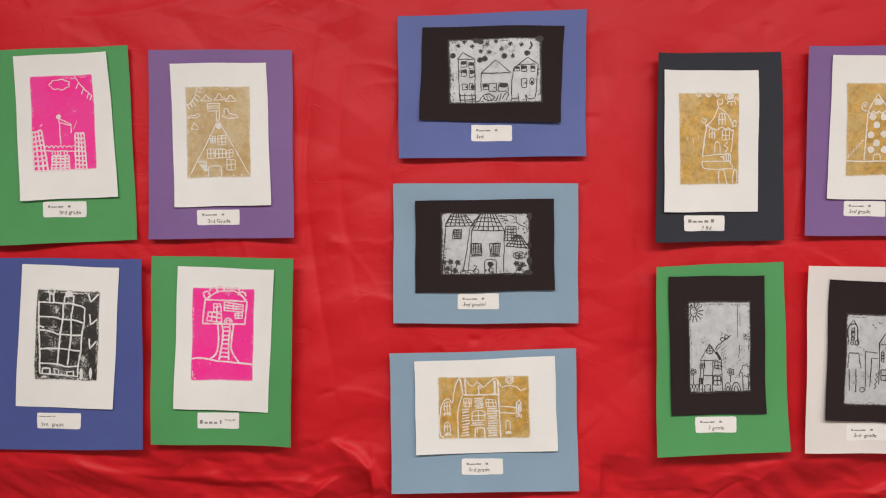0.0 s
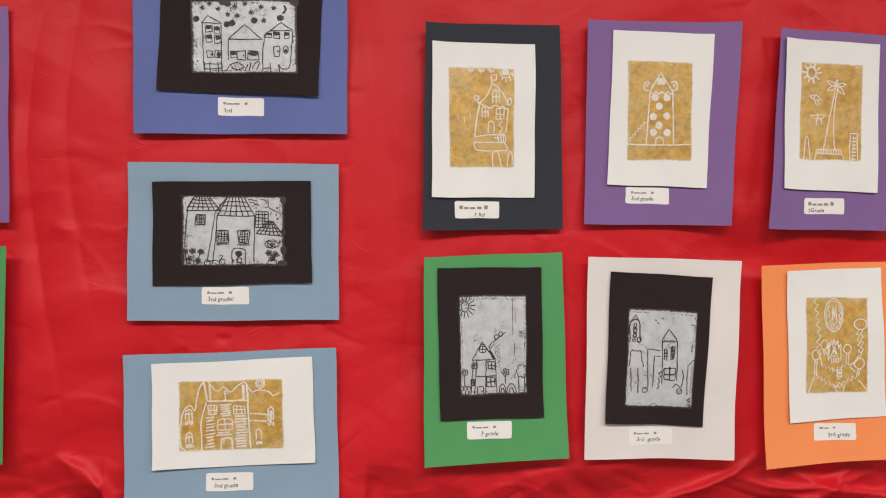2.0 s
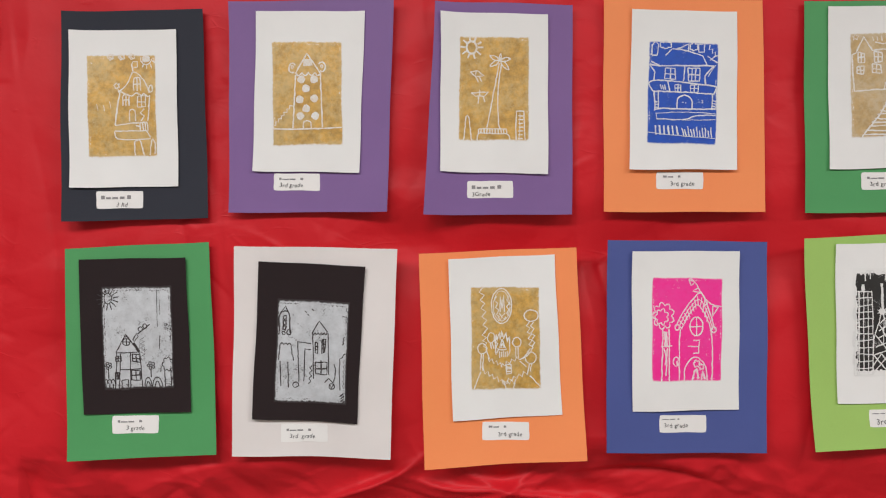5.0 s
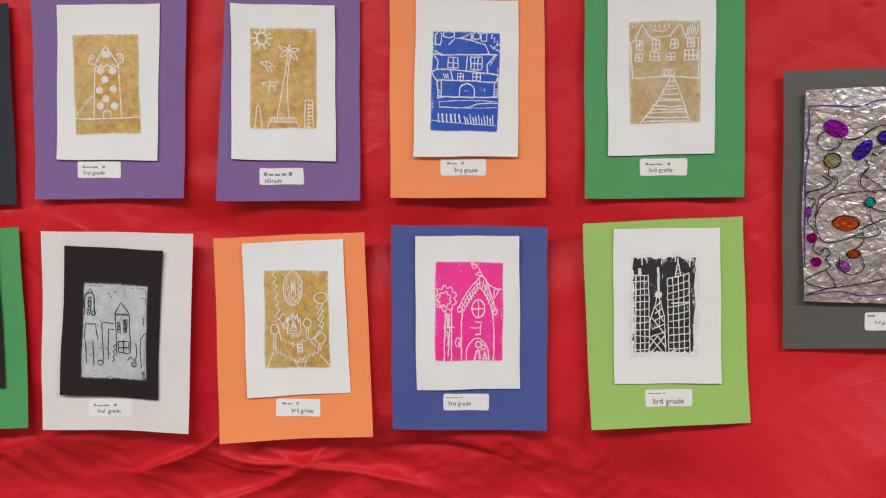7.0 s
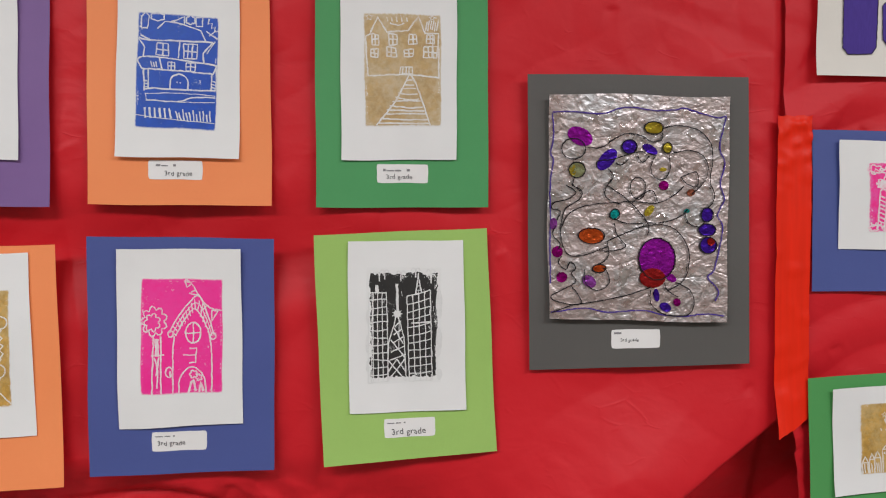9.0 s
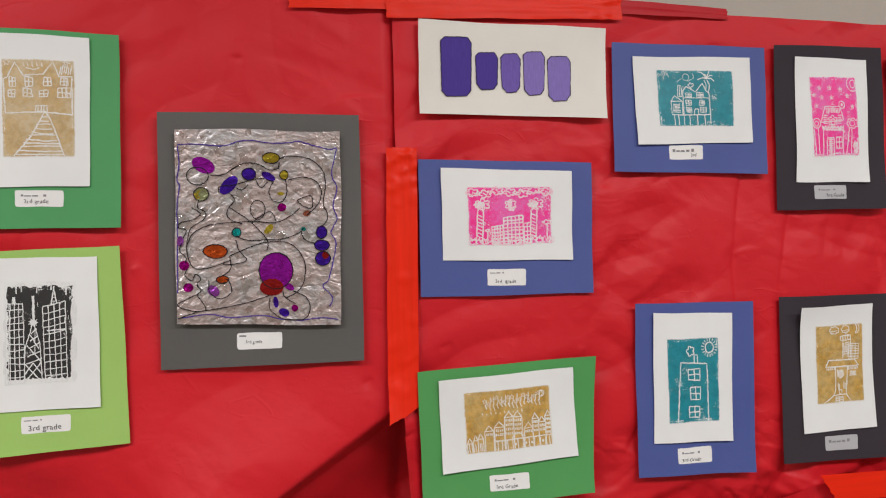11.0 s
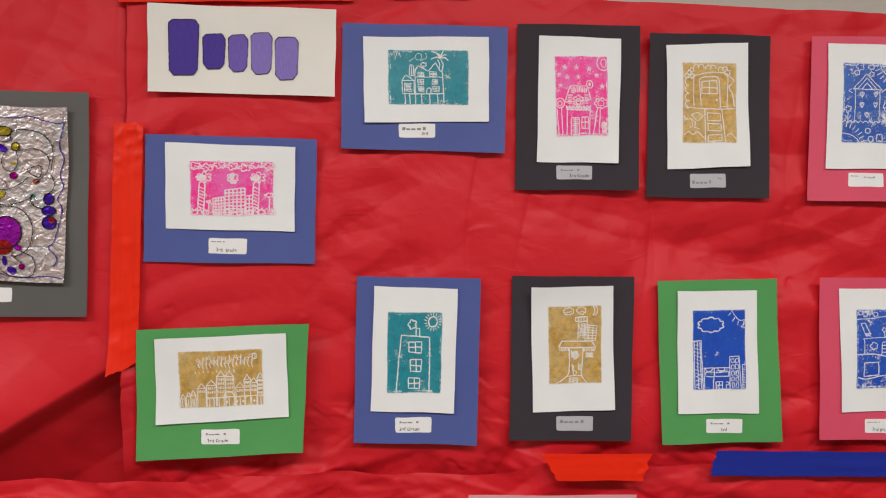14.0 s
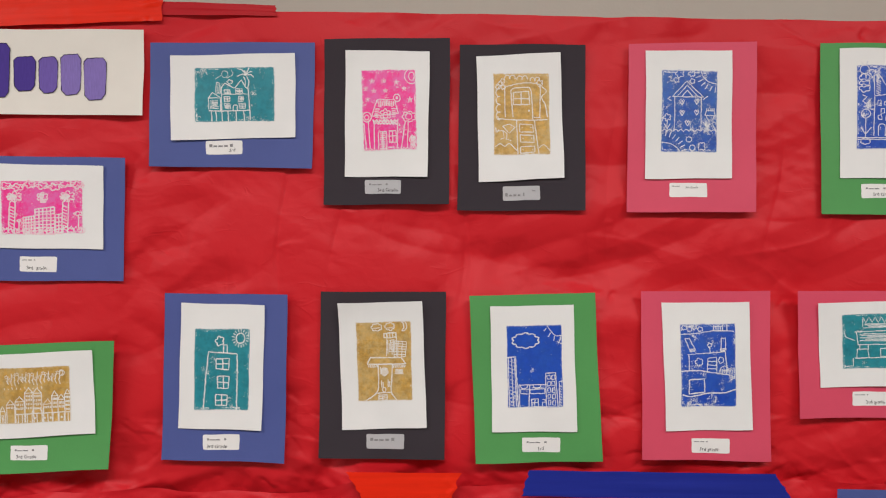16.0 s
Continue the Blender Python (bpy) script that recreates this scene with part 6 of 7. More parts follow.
mounted_print((0.0503, 1.5321, 0.2993, 0.2268, -0.41), (0.0487, 1.5448, 0.2244, 0.1484, 0.21), (0.0499, 1.5479, 0.1448, 0.0999, -0.25), (0.0377, 1.4547, 0.067, 0.0253, -0.17),
              'sky', 'black', 'silver_ink', tiled_roofs, 'silver tiled-roof print on black card and light blue paper', ('3rd grade!', 0.12, 0.2), LONG, pen="black", cut=(0.0001, 0.0001, -0.0007, 0.0006), card_cut=(0.0012, 0.0019, -0.0013, -0.0001))
mounted_print((0.0455, 1.2593, 0.303, 0.2291, 0.8), (0.0485, 1.2852, 0.2288, 0.1525, 1.32), (0.0453, 1.2828, 0.1503, 0.1023, 0.73), (0.0421, 1.186, 0.0672, 0.0259, 0.17),
              'sky', 'white', 'gold_ink', log_cabin, 'gold log-cabin print on white card and light blue paper', ('3rd grade', 0.16, 0.2), LONG, edges=(0, 0, 0.006, 0), cut=(0.0004, 0.0005, -0.0006, 0.0043), card_cut=(0.0006, 0.0009, -0.0012, 0.0026))
mounted_print((0.4268, 1.7001, 0.2053, 0.3031, 0.13), (0.4126, 1.7096, 0.1531, 0.2269, -0.27), (0.4095, 1.7135, 0.0989, 0.1493, 0.1), (0.4026, 1.5781, 0.0664, 0.0252, -0.12),
              'charcoal', 'white', 'gold_ink', tall_crooked_house, 'gold crooked-house print on white card and edge-folded charcoal paper', ('3 Rd', 0.42, 0.1), TALL, edges=(0.014, 0, 0, 0), cut=(0.0019, 0.0013, -0.0105, 0.001), card_cut=(0.0005, 0.0004, -0.0019, 0.0003))
mounted_print((0.4289, 1.3585, 0.2115, 0.3067, 1.2), (0.4223, 1.381, 0.1549, 0.2239, 0.67), (0.426, 1.3784, 0.1011, 0.1492, 0.59), (0.42, 1.2525, 0.067, 0.0256, -0.3),
              'green', 'black', 'silver_ink', smoking_chimney_house, 'silver chimney-house print on black card and green paper', ('3 grade', 0.3, 0.2), LONG, pen="black", edges=(0.01, 0, 0.006, 0), cut=(0.003, 0.0021, -0.0098, 0.0007), card_cut=(-0.0013, -0.0009, -0.0012, 0.0003))
mounted_print((0.6815, 1.7078, 0.2325, 0.3050, -1.0), (0.6798, 1.7284, 0.1548, 0.2306, -2.06), (0.6784, 1.7258, 0.1018, 0.1506, -0.47), (0.6603, 1.5992, 0.067, 0.0246, -1.35),
              'purple', 'white', 'gold_ink', spotted_tower, 'gold spotted-tower print on white card and wavy purple paper', ('3rd grade', 0.12, 0.2), LONG, edges=(0.008, 0.006, 0, 0), cut=(0.0053, 0.004, 0.0093, 0.0059), card_cut=(0.0029, 0.002, 0.0024, 0.0038))
mounted_print((0.681, 1.3538, 0.2319, 0.3017, -1.87), (0.674, 1.3681, 0.1527, 0.2264, -3.5), (0.6788, 1.3548, 0.1047, 0.1486, -3.26), (0.6649, 1.2368, 0.0679, 0.0255, -0.51),
              'pale', 'black', 'silver_ink', rocket_and_house, 'silver rocket-and-house print on black card and curling white paper', ('3rd  grade', 0.18, 0.22), LONG, pen="black", bow=0.006, edges=(0.004, 0.01, 0, 0), cut=(0.0014, 0.0011, 0.0068, -0.0011), card_cut=(0, 0, 0.0043, 0.0005))
mounted_print((0.9558, 1.6981, 0.2041, 0.3022, -1.99), (0.9464, 1.7205, 0.1531, 0.2271, -1.68), (0.9461, 1.7268, 0.1011, 0.1499, -1.48), (0.9384, 1.5836, 0.0659, 0.0246, -0.4),
              'purple', 'white', 'gold_ink', palm_tree, 'gold palm-tree print on white card and edge-folded purple paper', ('3Grade', 0.1, 0.12), TALL, edges=(0.014, 0, 0, 0), cut=(0.003, 0.002, -0.0147, -0.0042), card_cut=(-0.0026, -0.0018, 0.0004, 0.0008))
mounted_print((0.9507, 1.3436, 0.2279, 0.305, 1.55), (0.9552, 1.3719, 0.1538, 0.2303, 1.75), (0.9568, 1.3706, 0.0999, 0.1486, -0.2), (0.9551, 1.2373, 0.0673, 0.0258, -0.51),
              'orange', 'white', 'gold_ink', zigzag_fantasy, 'gold zigzag print on white card and tilted orange paper', ('3rd grade', 0.34, 0.22), MID, edges=(0.01, 0.004, 0.006, 0), cut=(0.0024, 0.0018, -0.0042, -0.0041), card_cut=(0.0021, 0.0014, -0.0029, -0.0016))
mounted_print((1.2158, 1.698, 0.2264, 0.3026, -0.95), (1.2153, 1.7196, 0.1506, 0.2263, -1.64), (1.2135, 1.7152, 0.0992, 0.1463, -2.74), (1.2085, 1.5914, 0.0667, 0.0244, -1.05),
              'orange', 'white', 'solid_blue_ink', blue_mansion, 'deep blue mansion print on white card and orange paper', ('3rd grade', 0.3, 0.2), MID, card_edges=(0, 0, 0.004, 0), cut=(-0.0024, -0.0018, -0.0033, -0.0025), card_cut=(-0.0004, -0.0003, -0.0036, -0.0025))
mounted_print((1.2139, 1.3542, 0.2282, 0.3023, -1.08), (1.2118, 1.3775, 0.152, 0.2266, -0.42), (1.2138, 1.3797, 0.1001, 0.1472, -1.28), (1.2072, 1.2448, 0.0672, 0.0249, -1),
              'blue', 'white', 'pink_ink', chapel_and_tree, 'hot pink chapel print on white card and blue paper', ('3rd grade', 0.1, 0.3), SHORT, edges=(0.008, 0, 0, 0), cut=(-0.0007, -0.0005, -0.0001, -0.0017), card_cut=(0.0004, 0.0003, -0.0004, -0.0009))
mounted_print((1.4998, 1.6903, 0.2271, 0.2984, -0.77), (1.4952, 1.7173, 0.1519, 0.2279, -0.73), (1.5, 1.7207, 0.1018, 0.1479, -0.3), (1.498, 1.5857, 0.0673, 0.0247, -0.69),
              'green', 'white', 'ochre_ink', palace_with_steps, 'pale gold palace print on white card and green paper', ('3rd grade', 0.18, 0.22), LONG, off=0.0035, cut=(-0.0017, -0.0013, -0.0016, -0.0049), card_cut=(-0.0004, -0.0003, 0.0004, -0.0041))
mounted_print((1.4998, 1.3591, 0.2295, 0.3007, 1.84), (1.5012, 1.3842, 0.1537, 0.2261, -0.05), (1.4968, 1.3858, 0.0981, 0.1526, -0.69), (1.5028, 1.2501, 0.0675, 0.0248, 0.39),
              'lime', 'white', 'dense_black_ink', skyscrapers, 'black skyscraper print on white card and tilted lime green paper', ('3rd grade', 0.14, 0.16), SHORT, edges=(0.004, 0, 0.005, 0), size=0.0098, cut=(0.0004, 0.0003, -0.0024, -0.0009), card_cut=(-0.0006, -0.0004, -0.0036, 0.0016))
mounted_print((2.2269, 1.5293, 0.3036, 0.2266, -0.72), (2.2271, 1.5511, 0.2288, 0.1528, -0.73), (2.23, 1.5494, 0.151, 0.0992, 0.49), (2.2222, 1.446, 0.0678, 0.0279, -1.06),
              'blue', 'white', 'worn_pink_ink', palms_and_city, 'hot pink palm-city print on white card and blue paper', ('3rd  grade', 0.2, 0.16), SHORT, cut=(-0.0001, -0.0001, 0.0003, -0.002), card_cut=(-0.0013, -0.0019, 0.0011, -0.0004))
mounted_print((2.2147, 1.1868, 0.299, 0.2305, 0.92), (2.2151, 1.2103, 0.2325, 0.151, 2.53), (2.214, 1.2104, 0.1505, 0.1017, 2.37), (2.2134, 1.1065, 0.068, 0.0262, 0.89),
              'leaf', 'white', 'gold_ink', village_under_stars, 'gold village print on white card and tilted green paper', ('3rd Grade', 0.16, 0.14), LONG, edges=(0, 0.008, 0.006, 0), off=0.009, cut=(0.0065, 0.0084, 0.0122, -0.0012), card_cut=(0.0014, 0.0021, -0.0031, -0.0013))
mounted_print((2.5742, 1.7363, 0.2998, 0.2294, -0.74), (2.5777, 1.7507, 0.2273, 0.1548, 0.91), (2.5809, 1.7543, 0.1491, 0.1012, 0.4), (2.5608, 1.658, 0.0664, 0.0252, 0.98),
              'blue', 'white', 'teal_ink', house_on_stilts, 'teal stilt-house print on white card and blue paper', ('3rd', 0.62, 0.2), TALL, cut=(0.0011, 0.0015, 0.0022, 0.0062), card_cut=(0.0007, 0.0011, 0.0021, -0.0015))
mounted_print((2.5632, 1.2397, 0.2242, 0.3026, -1.03), (2.5578, 1.2594, 0.1513, 0.2266, -1.58), (2.5581, 1.2544, 0.1011, 0.1499, -0.62), (2.5568, 1.1227, 0.066, 0.0275, -0.02),
              'blue', 'white', 'teal_ink', teal_tower, 'teal tower print on white card and blue paper', ('3rd Grade', 0.1, 0.14), LONG, edges=(0, 0.006, 0.004, 0), cut=(-0.0007, -0.0005, 0.0002, 0.004), card_cut=(-0.0006, -0.0004, -0.0008, -0.0006))
mounted_print((2.8579, 1.7051, 0.2297, 0.3047, -0.03), (2.8584, 1.7184, 0.1523, 0.2307, -0.68), (2.8628, 1.7252, 0.1005, 0.151, 1.36), (2.8506, 1.5849, 0.066, 0.0254, -0.11),
              'plum', 'white', 'worn_pink_ink', starry_cottage, 'hot pink starry cottage print on white card and dark grey paper', ('3rd Grade', 0.36, 0.16), LONG, cut=(0.0023, 0.0017, -0.0008, 0.003), card_cut=(0.0011, 0.0007, 0.0012, 0.0005))
mounted_print((2.8492, 1.2422, 0.2282, 0.3033, -0.64), (2.8494, 1.2605, 0.1526, 0.2297, 1.59), (2.853, 1.2684, 0.1005, 0.1458, 1.42), (2.8541, 1.1226, 0.0683, 0.0267, -0.68),
              'plum', 'white', 'gold_ink', mushroom_tower, 'gold mushroom-tower print on buckled white card and dark grey paper', None, TALL, card_edges=(0, 0, 0, 0.012), cut=(0.0001, 0.0001, -0.0009, 0.004), card_cut=(-0.0009, -0.0006, -0.0021, -0.0005))
mounted_print((3.1053, 1.6933, 0.232, 0.3048, -0.49), (3.1013, 1.7114, 0.1546, 0.2299, 1.91), (3.1043, 1.717, 0.104, 0.1516, 0.47), (3.1036, 1.5727, 0.0681, 0.0261, 1.41),
              'plum', 'white', 'gold_ink', garden_house, 'gold garden-house print on white card and dark grey paper', ('3rd', 0.78, 0.6), WIDE, size=0.004, cut=(0.0018, 0.0013, -0.0019, 0.0009), card_cut=(0.0031, 0.0021, -0.001, 0.0005))
mounted_print((3.1277, 1.236, 0.2295, 0.3046, 1.6), (3.1231, 1.2535, 0.153, 0.2286, 0.7), (3.1257, 1.258, 0.1016, 0.15, 0.96), (3.1367, 1.1155, 0.0695, 0.026, -0.73),
              'leaf', 'white', 'solid_blue_ink', city_by_day, 'deep blue city print on white card and green paper', ('3rd', 0.4, 0.14), LONG, edges=(0, 0, 0.004, 0), cut=(-0.0028, -0.0021, -0.0011, 0.003), card_cut=(-0.0012, -0.0008, -0.0021, 0.0026))
mounted_print((3.4167, 1.6925, 0.2349, 0.3109, -0.3), (3.4097, 1.7153, 0.1581, 0.2346, -0.29), (3.4103, 1.7213, 0.1043, 0.1523, -1.09), (3.4081, 1.5773, 0.069, 0.0259, -0.36),
              'pink', 'white', 'worn_blue_ink', heart_house, 'speckled blue heart-house print on white card and pink paper', ('3rd Grade', 0.42, 0.62), TINY, size=0.0045, cut=(0.0036, 0.0027, 0.0003, 0.0049), card_cut=(0.0016, 0.0011, 0.0007, -0.0002))
mounted_print((3.4378, 1.2392, 0.2349, 0.3073, -0.44), (3.4394, 1.2564, 0.1577, 0.2322, 0.84), (3.4404, 1.2586, 0.1008, 0.1523, 0.55), (3.4445, 1.1122, 0.0684, 0.0264, -0.91),
              'pink', 'white', 'blue_ink', fort_on_a_hill, 'deep blue hill-fort print on white card and pink paper', ('3rd grade', 0.2, 0.16), SHORT, cut=(-0.0011, -0.0009, 0.0003, 0.0058), card_cut=(-0.0018, -0.0013, 0.0007, -0.0012))
mounted_print((3.771, 1.6887, 0.2356, 0.3147, -0.66), (3.7664, 1.7168, 0.1575, 0.2377, -0.74), (3.7681, 1.7275, 0.1029, 0.1558, -0.97), (3.76, 1.5747, 0.0683, 0.0258, -0.15),
              'leaf', 'white', 'blue_ink', tower_with_bolt, 'deep blue tower print on white card and green paper', ('3rd Grade', 0.3, 0.16), LONG)
mounted_print((3.7588, 1.2767, 0.3083, 0.2309, -0.22), (3.7584, 1.2962, 0.2325, 0.1539, 1.15), (3.7575, 1.3015, 0.1507, 0.1012, 0.75), (3.7375, 1.1964, 0.0683, 0.0255, -0.39),
              'pink', 'white', 'teal_ink', ship, 'teal ship print on white card and pink paper', ('3rd grade', 0.36, 0.16), SHORT, edges=(0.006, 0, 0, 0))

# ---- the foil picture ----
def crumpled(seed, count):
    """A grid of hand-crumpled relief, 1 mm a cell and 0.4 m wide: shallow facets under many thin straight creases."""
    r = random.Random(seed)
    at = (np.arange(401) - 200) * 0.001
    x, z = np.meshgrid(at, at, indexing="ij")
    d = field(at, at, 14, 14, seed) * 0.0008
    for k in range(14):
        turn, size = r.uniform(0, 3.1416), r.uniform(0.006, 0.02)
        phase = (x * math.cos(turn) + z * math.sin(turn)) / size + field(at, at, 25, 25, seed + k) * 0.6
        d += np.abs((phase % 1.0) - 0.5) * size * 0.020 * ease(0.0, 0.4, field(at, at, 22, 22, seed + 30 + k))
    for _ in range(count):
        cx, cz, turn, half = r.uniform(-0.19, 0.19), r.uniform(-0.19, 0.19), r.gauss(0.35, 0.9), r.uniform(0.006, 0.028)
        i0, i1, j0, j1 = [int(max(0, min(400, v * 1000 + 200))) for v in (cx - half, cx + half, cz - half, cz + half)]
        lx, lz = x[i0:i1, j0:j1] - cx, z[i0:i1, j0:j1] - cz
        along, across = lx * math.cos(turn) + lz * math.sin(turn), lz * math.cos(turn) - lx * math.sin(turn)
        d[i0:i1, j0:j1] += r.choice((-1, 1)) * r.uniform(0.0001, 0.00042) * np.clip(1 - (along / half) ** 2, 0, 1) * np.exp(-np.abs(across) / r.uniform(0.0005, 0.0014))
    return d + 0.002


CRUMPLED = crumpled(41, 1000)


def crumple(x, z):
    u, v = min(399.0, max(0.0, x * 1000 + 200)), min(399.0, max(0.0, z * 1000 + 200))
    i, j = int(u), int(v)
    u, v = u - i, v - j
    c = CRUMPLED
    return float((c[i, j] * (1 - u) + c[i + 1, j] * u) * (1 - v) + (c[i, j + 1] * (1 - u) + c[i + 1, j + 1] * u) * v)


def foil_material(name, colour, rough, tint=None):
    """Crumpled foil: small flat facets at all angles, thin creases, tinted patches that paint in room reflections and
    smeared marker.
    """
    m, nodes, links, bsdf = material(name)
    at = nodes.new("ShaderNodeTexCoord").outputs["Object"]
    c = mixed(nodes, links, ramp(nodes, links, noise_node(nodes, links, at, 60, 4), 0.4, 0.65), shade(colour, 0.84), shade(colour, 1.05))
    # patches of tint: the room's reflection put into the colour, with smeared marker
    if tint:
        c = mixed(nodes, links, ramp(nodes, links, noise_node(nodes, links, at, 21, 4, 0.65), 0.46, 0.64, 0.0, 0.8), c, tint)
    links.new(c, bsdf.inputs["Base Color"])
    bsdf.inputs["Metallic"].default_value = 1.0
    # polished where it was creased
    links.new(ramp(nodes, links, noise_node(nodes, links, at, 48, 3, 0.6), 0.55, 0.64, rough, rough * 0.45), bsdf.inputs["Roughness"])
    # facets drawn out along the creases
    warp = nodes.new("ShaderNodeMapping")
    warp.inputs["Rotation"].default_value, warp.inputs["Scale"].default_value = (0, 0.6, 0), (0.9, 1, 1.15)
    links.new(at, warp.inputs["Vector"])
    facet = []
    for scale, feature in ((95, "F1"), (60, "DISTANCE_TO_EDGE")):
        v = nodes.new("ShaderNodeTexVoronoi")
        v.feature = feature
        v.inputs["Scale"].default_value = scale
        links.new(warp.outputs[0], v.inputs["Vector"])
        facet.append(v.outputs["Distance"])
    flat = calc(nodes, links, "ADD", calc(nodes, links, "MULTIPLY", facet[0], 0.7), calc(nodes, links, "MULTIPLY", facet[1], 0.35))
    grain = calc(nodes, links, "MULTIPLY", noise_node(nodes, links, warp.outputs[0], 230, 2, 0.5), 0.75)
    bump(nodes, links, bsdf, calc(nodes, links, "ADD", grain, flat), 1.0, 0.0008)
    return m


FOIL_BACK, FOIL, FOIL_TAG = (1.8226, 1.5188, 0.3121, 0.3978, -0.27), (1.8184, 1.5368, 0.2519, 0.3042, -0.83), (1.8143, 1.3588, 0.069, 0.0258, -0.88)
home = FOIL_BACK[:2]
foil_art = new("foil_picture")
foil_art.location = (home[0], -0.005, home[1])
tagged(foil_art, "crumpled aluminium foil picture with marker loops on grey card", "artwork")
bend = curl(77, FOIL_BACK[2], FOIL_BACK[3], 0.003, 0.004)
on_grey = lambda x, z: 0.0006 + bend(x, z)
flat_sheet("backing_sheet", FOIL_BACK, home, MAT["grey"], lambda x, z: 0.0, bend, foil_art)
# pinkish base and bluish tint carry painted reflections of the surroundings
silver = foil_material("aluminium_foil", (0.66, 0.565, 0.555), 0.36, (0.54, 0.555, 0.57))


def dish(z):
    """The foil's head and foot come forward a little."""
    return 0.0045 * (z / 0.152) ** 2


foil, _ = flat_sheet("foil_sheet", FOIL, home, silver, on_grey, lambda x, z: 0.003 + dish(z) + crumple(x, z), foil_art, "crumpled silver foil", nx=250, nz=300, smooth=False, uneven=0.002, cut=(0.001, -0.004, 0.002, 0.013))
fx, fz = FOIL[0] - home[0], FOIL[1] - home[1]
fa = radians(FOIL[4])
on_foil = lambda x, z: on_grey(x, z) + 0.0045 + dish(z - fz) + crumple((x - fx) * math.cos(fa) + (z - fz) * math.sin(fa), (z - fz) * math.cos(fa) - (x - fx) * math.sin(fa))


def foil_spot(x, y, rx, ry, colour, turn=0):
    """A loop filled in with translucent marker on the foil."""
    bm = bmesh.new()
    d = Drawing(FOIL, home, on_foil, 0.0016 if colour in (HUES["red"], HUES["lilac"]) else 0.0004, int(x * 7 + y))
    c, s = math.cos(radians(turn)), math.sin(radians(turn))
    mid = bm.verts.new(d.put(*d.metres(x, y)))
    rings = []
    for q in (0.35, 0.7, 1.0):
        rings.append([bm.verts.new(d.put(*d.metres(x + q * (rx * math.cos(a) * c - ry * math.sin(a) * s), y + 0.83 * q * (rx * math.cos(a) * s + ry * math.sin(a) * c)))) for a in [6.2832 * k / 20 for k in range(20)]])
    for k in range(20):
        n = (k + 1) % 20
        bm.faces.new((mid, rings[0][n], rings[0][k]))
        for a, b in zip(rings, rings[1:]):
            bm.faces.new((a[k], a[n], b[n], b[k]))
    part("coloured_spot", bm, colour, foil)
    d.bm.free()


HUES = {n: foil_material("foil_marker_" + n, c, 0.3) for n, c in (
    ("purple", (0.34, 0.015, 0.42)), ("violet", (0.07, 0.02, 0.42)), ("magenta", (0.30, 0.005, 0.20)), ("orange", (0.62, 0.10, 0.02)),
    ("yellow", (0.50, 0.40, 0.04)), ("red", (0.35, 0.02, 0.02)), ("teal", (0.02, 0.42, 0.42)), ("lilac", (0.34, 0.08, 0.46)), ("sage", (0.36, 0.40, 0.22)), ("rust", (0.36, 0.12, 0.07)))}
# x, y, half width, half height, hue, turn
SPOTS = (
    (16.5, 18.5, 7.2, 4.6, "purple", 24), (57, 14.3, 5.3, 3.4, "yellow", 0), (31.5, 28.5, 7, 3.8, "violet", -48), (43.7, 22.8, 4.3, 3.9, "violet", 0),
    (55.5, 23.7, 4.6, 2.2, "violet", 28), (65, 23, 2.6, 3, "yellow", 0), (15, 33.2, 4.5, 4.2, "sage", 0), (12.8, 33.4, 1.7, 3.6, "yellow", 0),
    (63, 32.6, 2, 1.1, "yellow", 0), (63.6, 39.7, 2.8, 2.6, "magenta", 0), (79, 42.8, 2.4, 1.8, "rust", -15), (36, 52.7, 3, 2.4, "teal", -40),
    (55.5, 51, 3.6, 2, "yellow", -50), (76.8, 51, 1.5, 1.2, "teal", 0), (88, 52.7, 3.4, 4, "violet", 0), (88.2, 59.5, 4.9, 3.4, "violet", 0),
    (88.8, 66.5, 4.8, 4.6, "violet", 0), (90.3, 64.8, 2.2, 2.2, "red", 0), (23.2, 62.3, 7.2, 4.3, "orange", 8), (27.4, 76.7, 3.7, 2.3, "orange", 0),
    (59.7, 72.5, 10.5, 11.5, "purple", 0), (57, 81, 7.3, 5.3, "red", 0), (67.8, 81, 3.2, 2, "purple", 30), (22, 82.4, 4, 3, "lilac", 40),
    (4.8, 69.3, 3, 3, "magenta", 0), (7.2, 80.5, 3, 2.8, "magenta", 0), (2.6, 57, 2, 3.2, "lilac", 0), (59.4, 88.7, 1.6, 3.5, "violet", -8),
    (64.4, 94.1, 3.4, 2.4, "violet", 25), (71, 92, 2.1, 2.2, "magenta", 0),
)
for x, y, rx, ry, hue, turn in SPOTS:
    foil_spot(x, y, rx, ry, HUES[hue], turn)

loops = Drawing(FOIL, home, on_foil, 0.0018, 5, 0.0014)
loops.ring(13, 24, 6.5, 4.6)
loops.curve(20.8, 23.4, 27.8, 23.4, 34.8, 19.6, 41.8, 17, 49.6, 17.7, 55.8, 20.3, 61.3, 19.6, 62, 16.4)
loops.curve(62, 14.5, 69.8, 13.2, 80.7, 14.5, 88.5, 19.6, 90.8, 27.3, 89.3, 37.5, 92, 43.8, 90, 48.3, 85.4, 50.2)
loops.curve(25.5, 32.4, 26.3, 29.2, 34.8, 28.5, 43.4, 26, 51.2, 25, 59, 26.6)
loops.curve(36, 29.8, 39.5, 30.8, 43.4, 27.9)
loops.curve(48, 26, 50.9, 29.6, 55, 26.6)
loops.curve(58.2, 26.6, 55.8, 31.7, 58.2, 36.2, 63.6, 36.8, 66.7, 32.4, 65.9, 25.4)
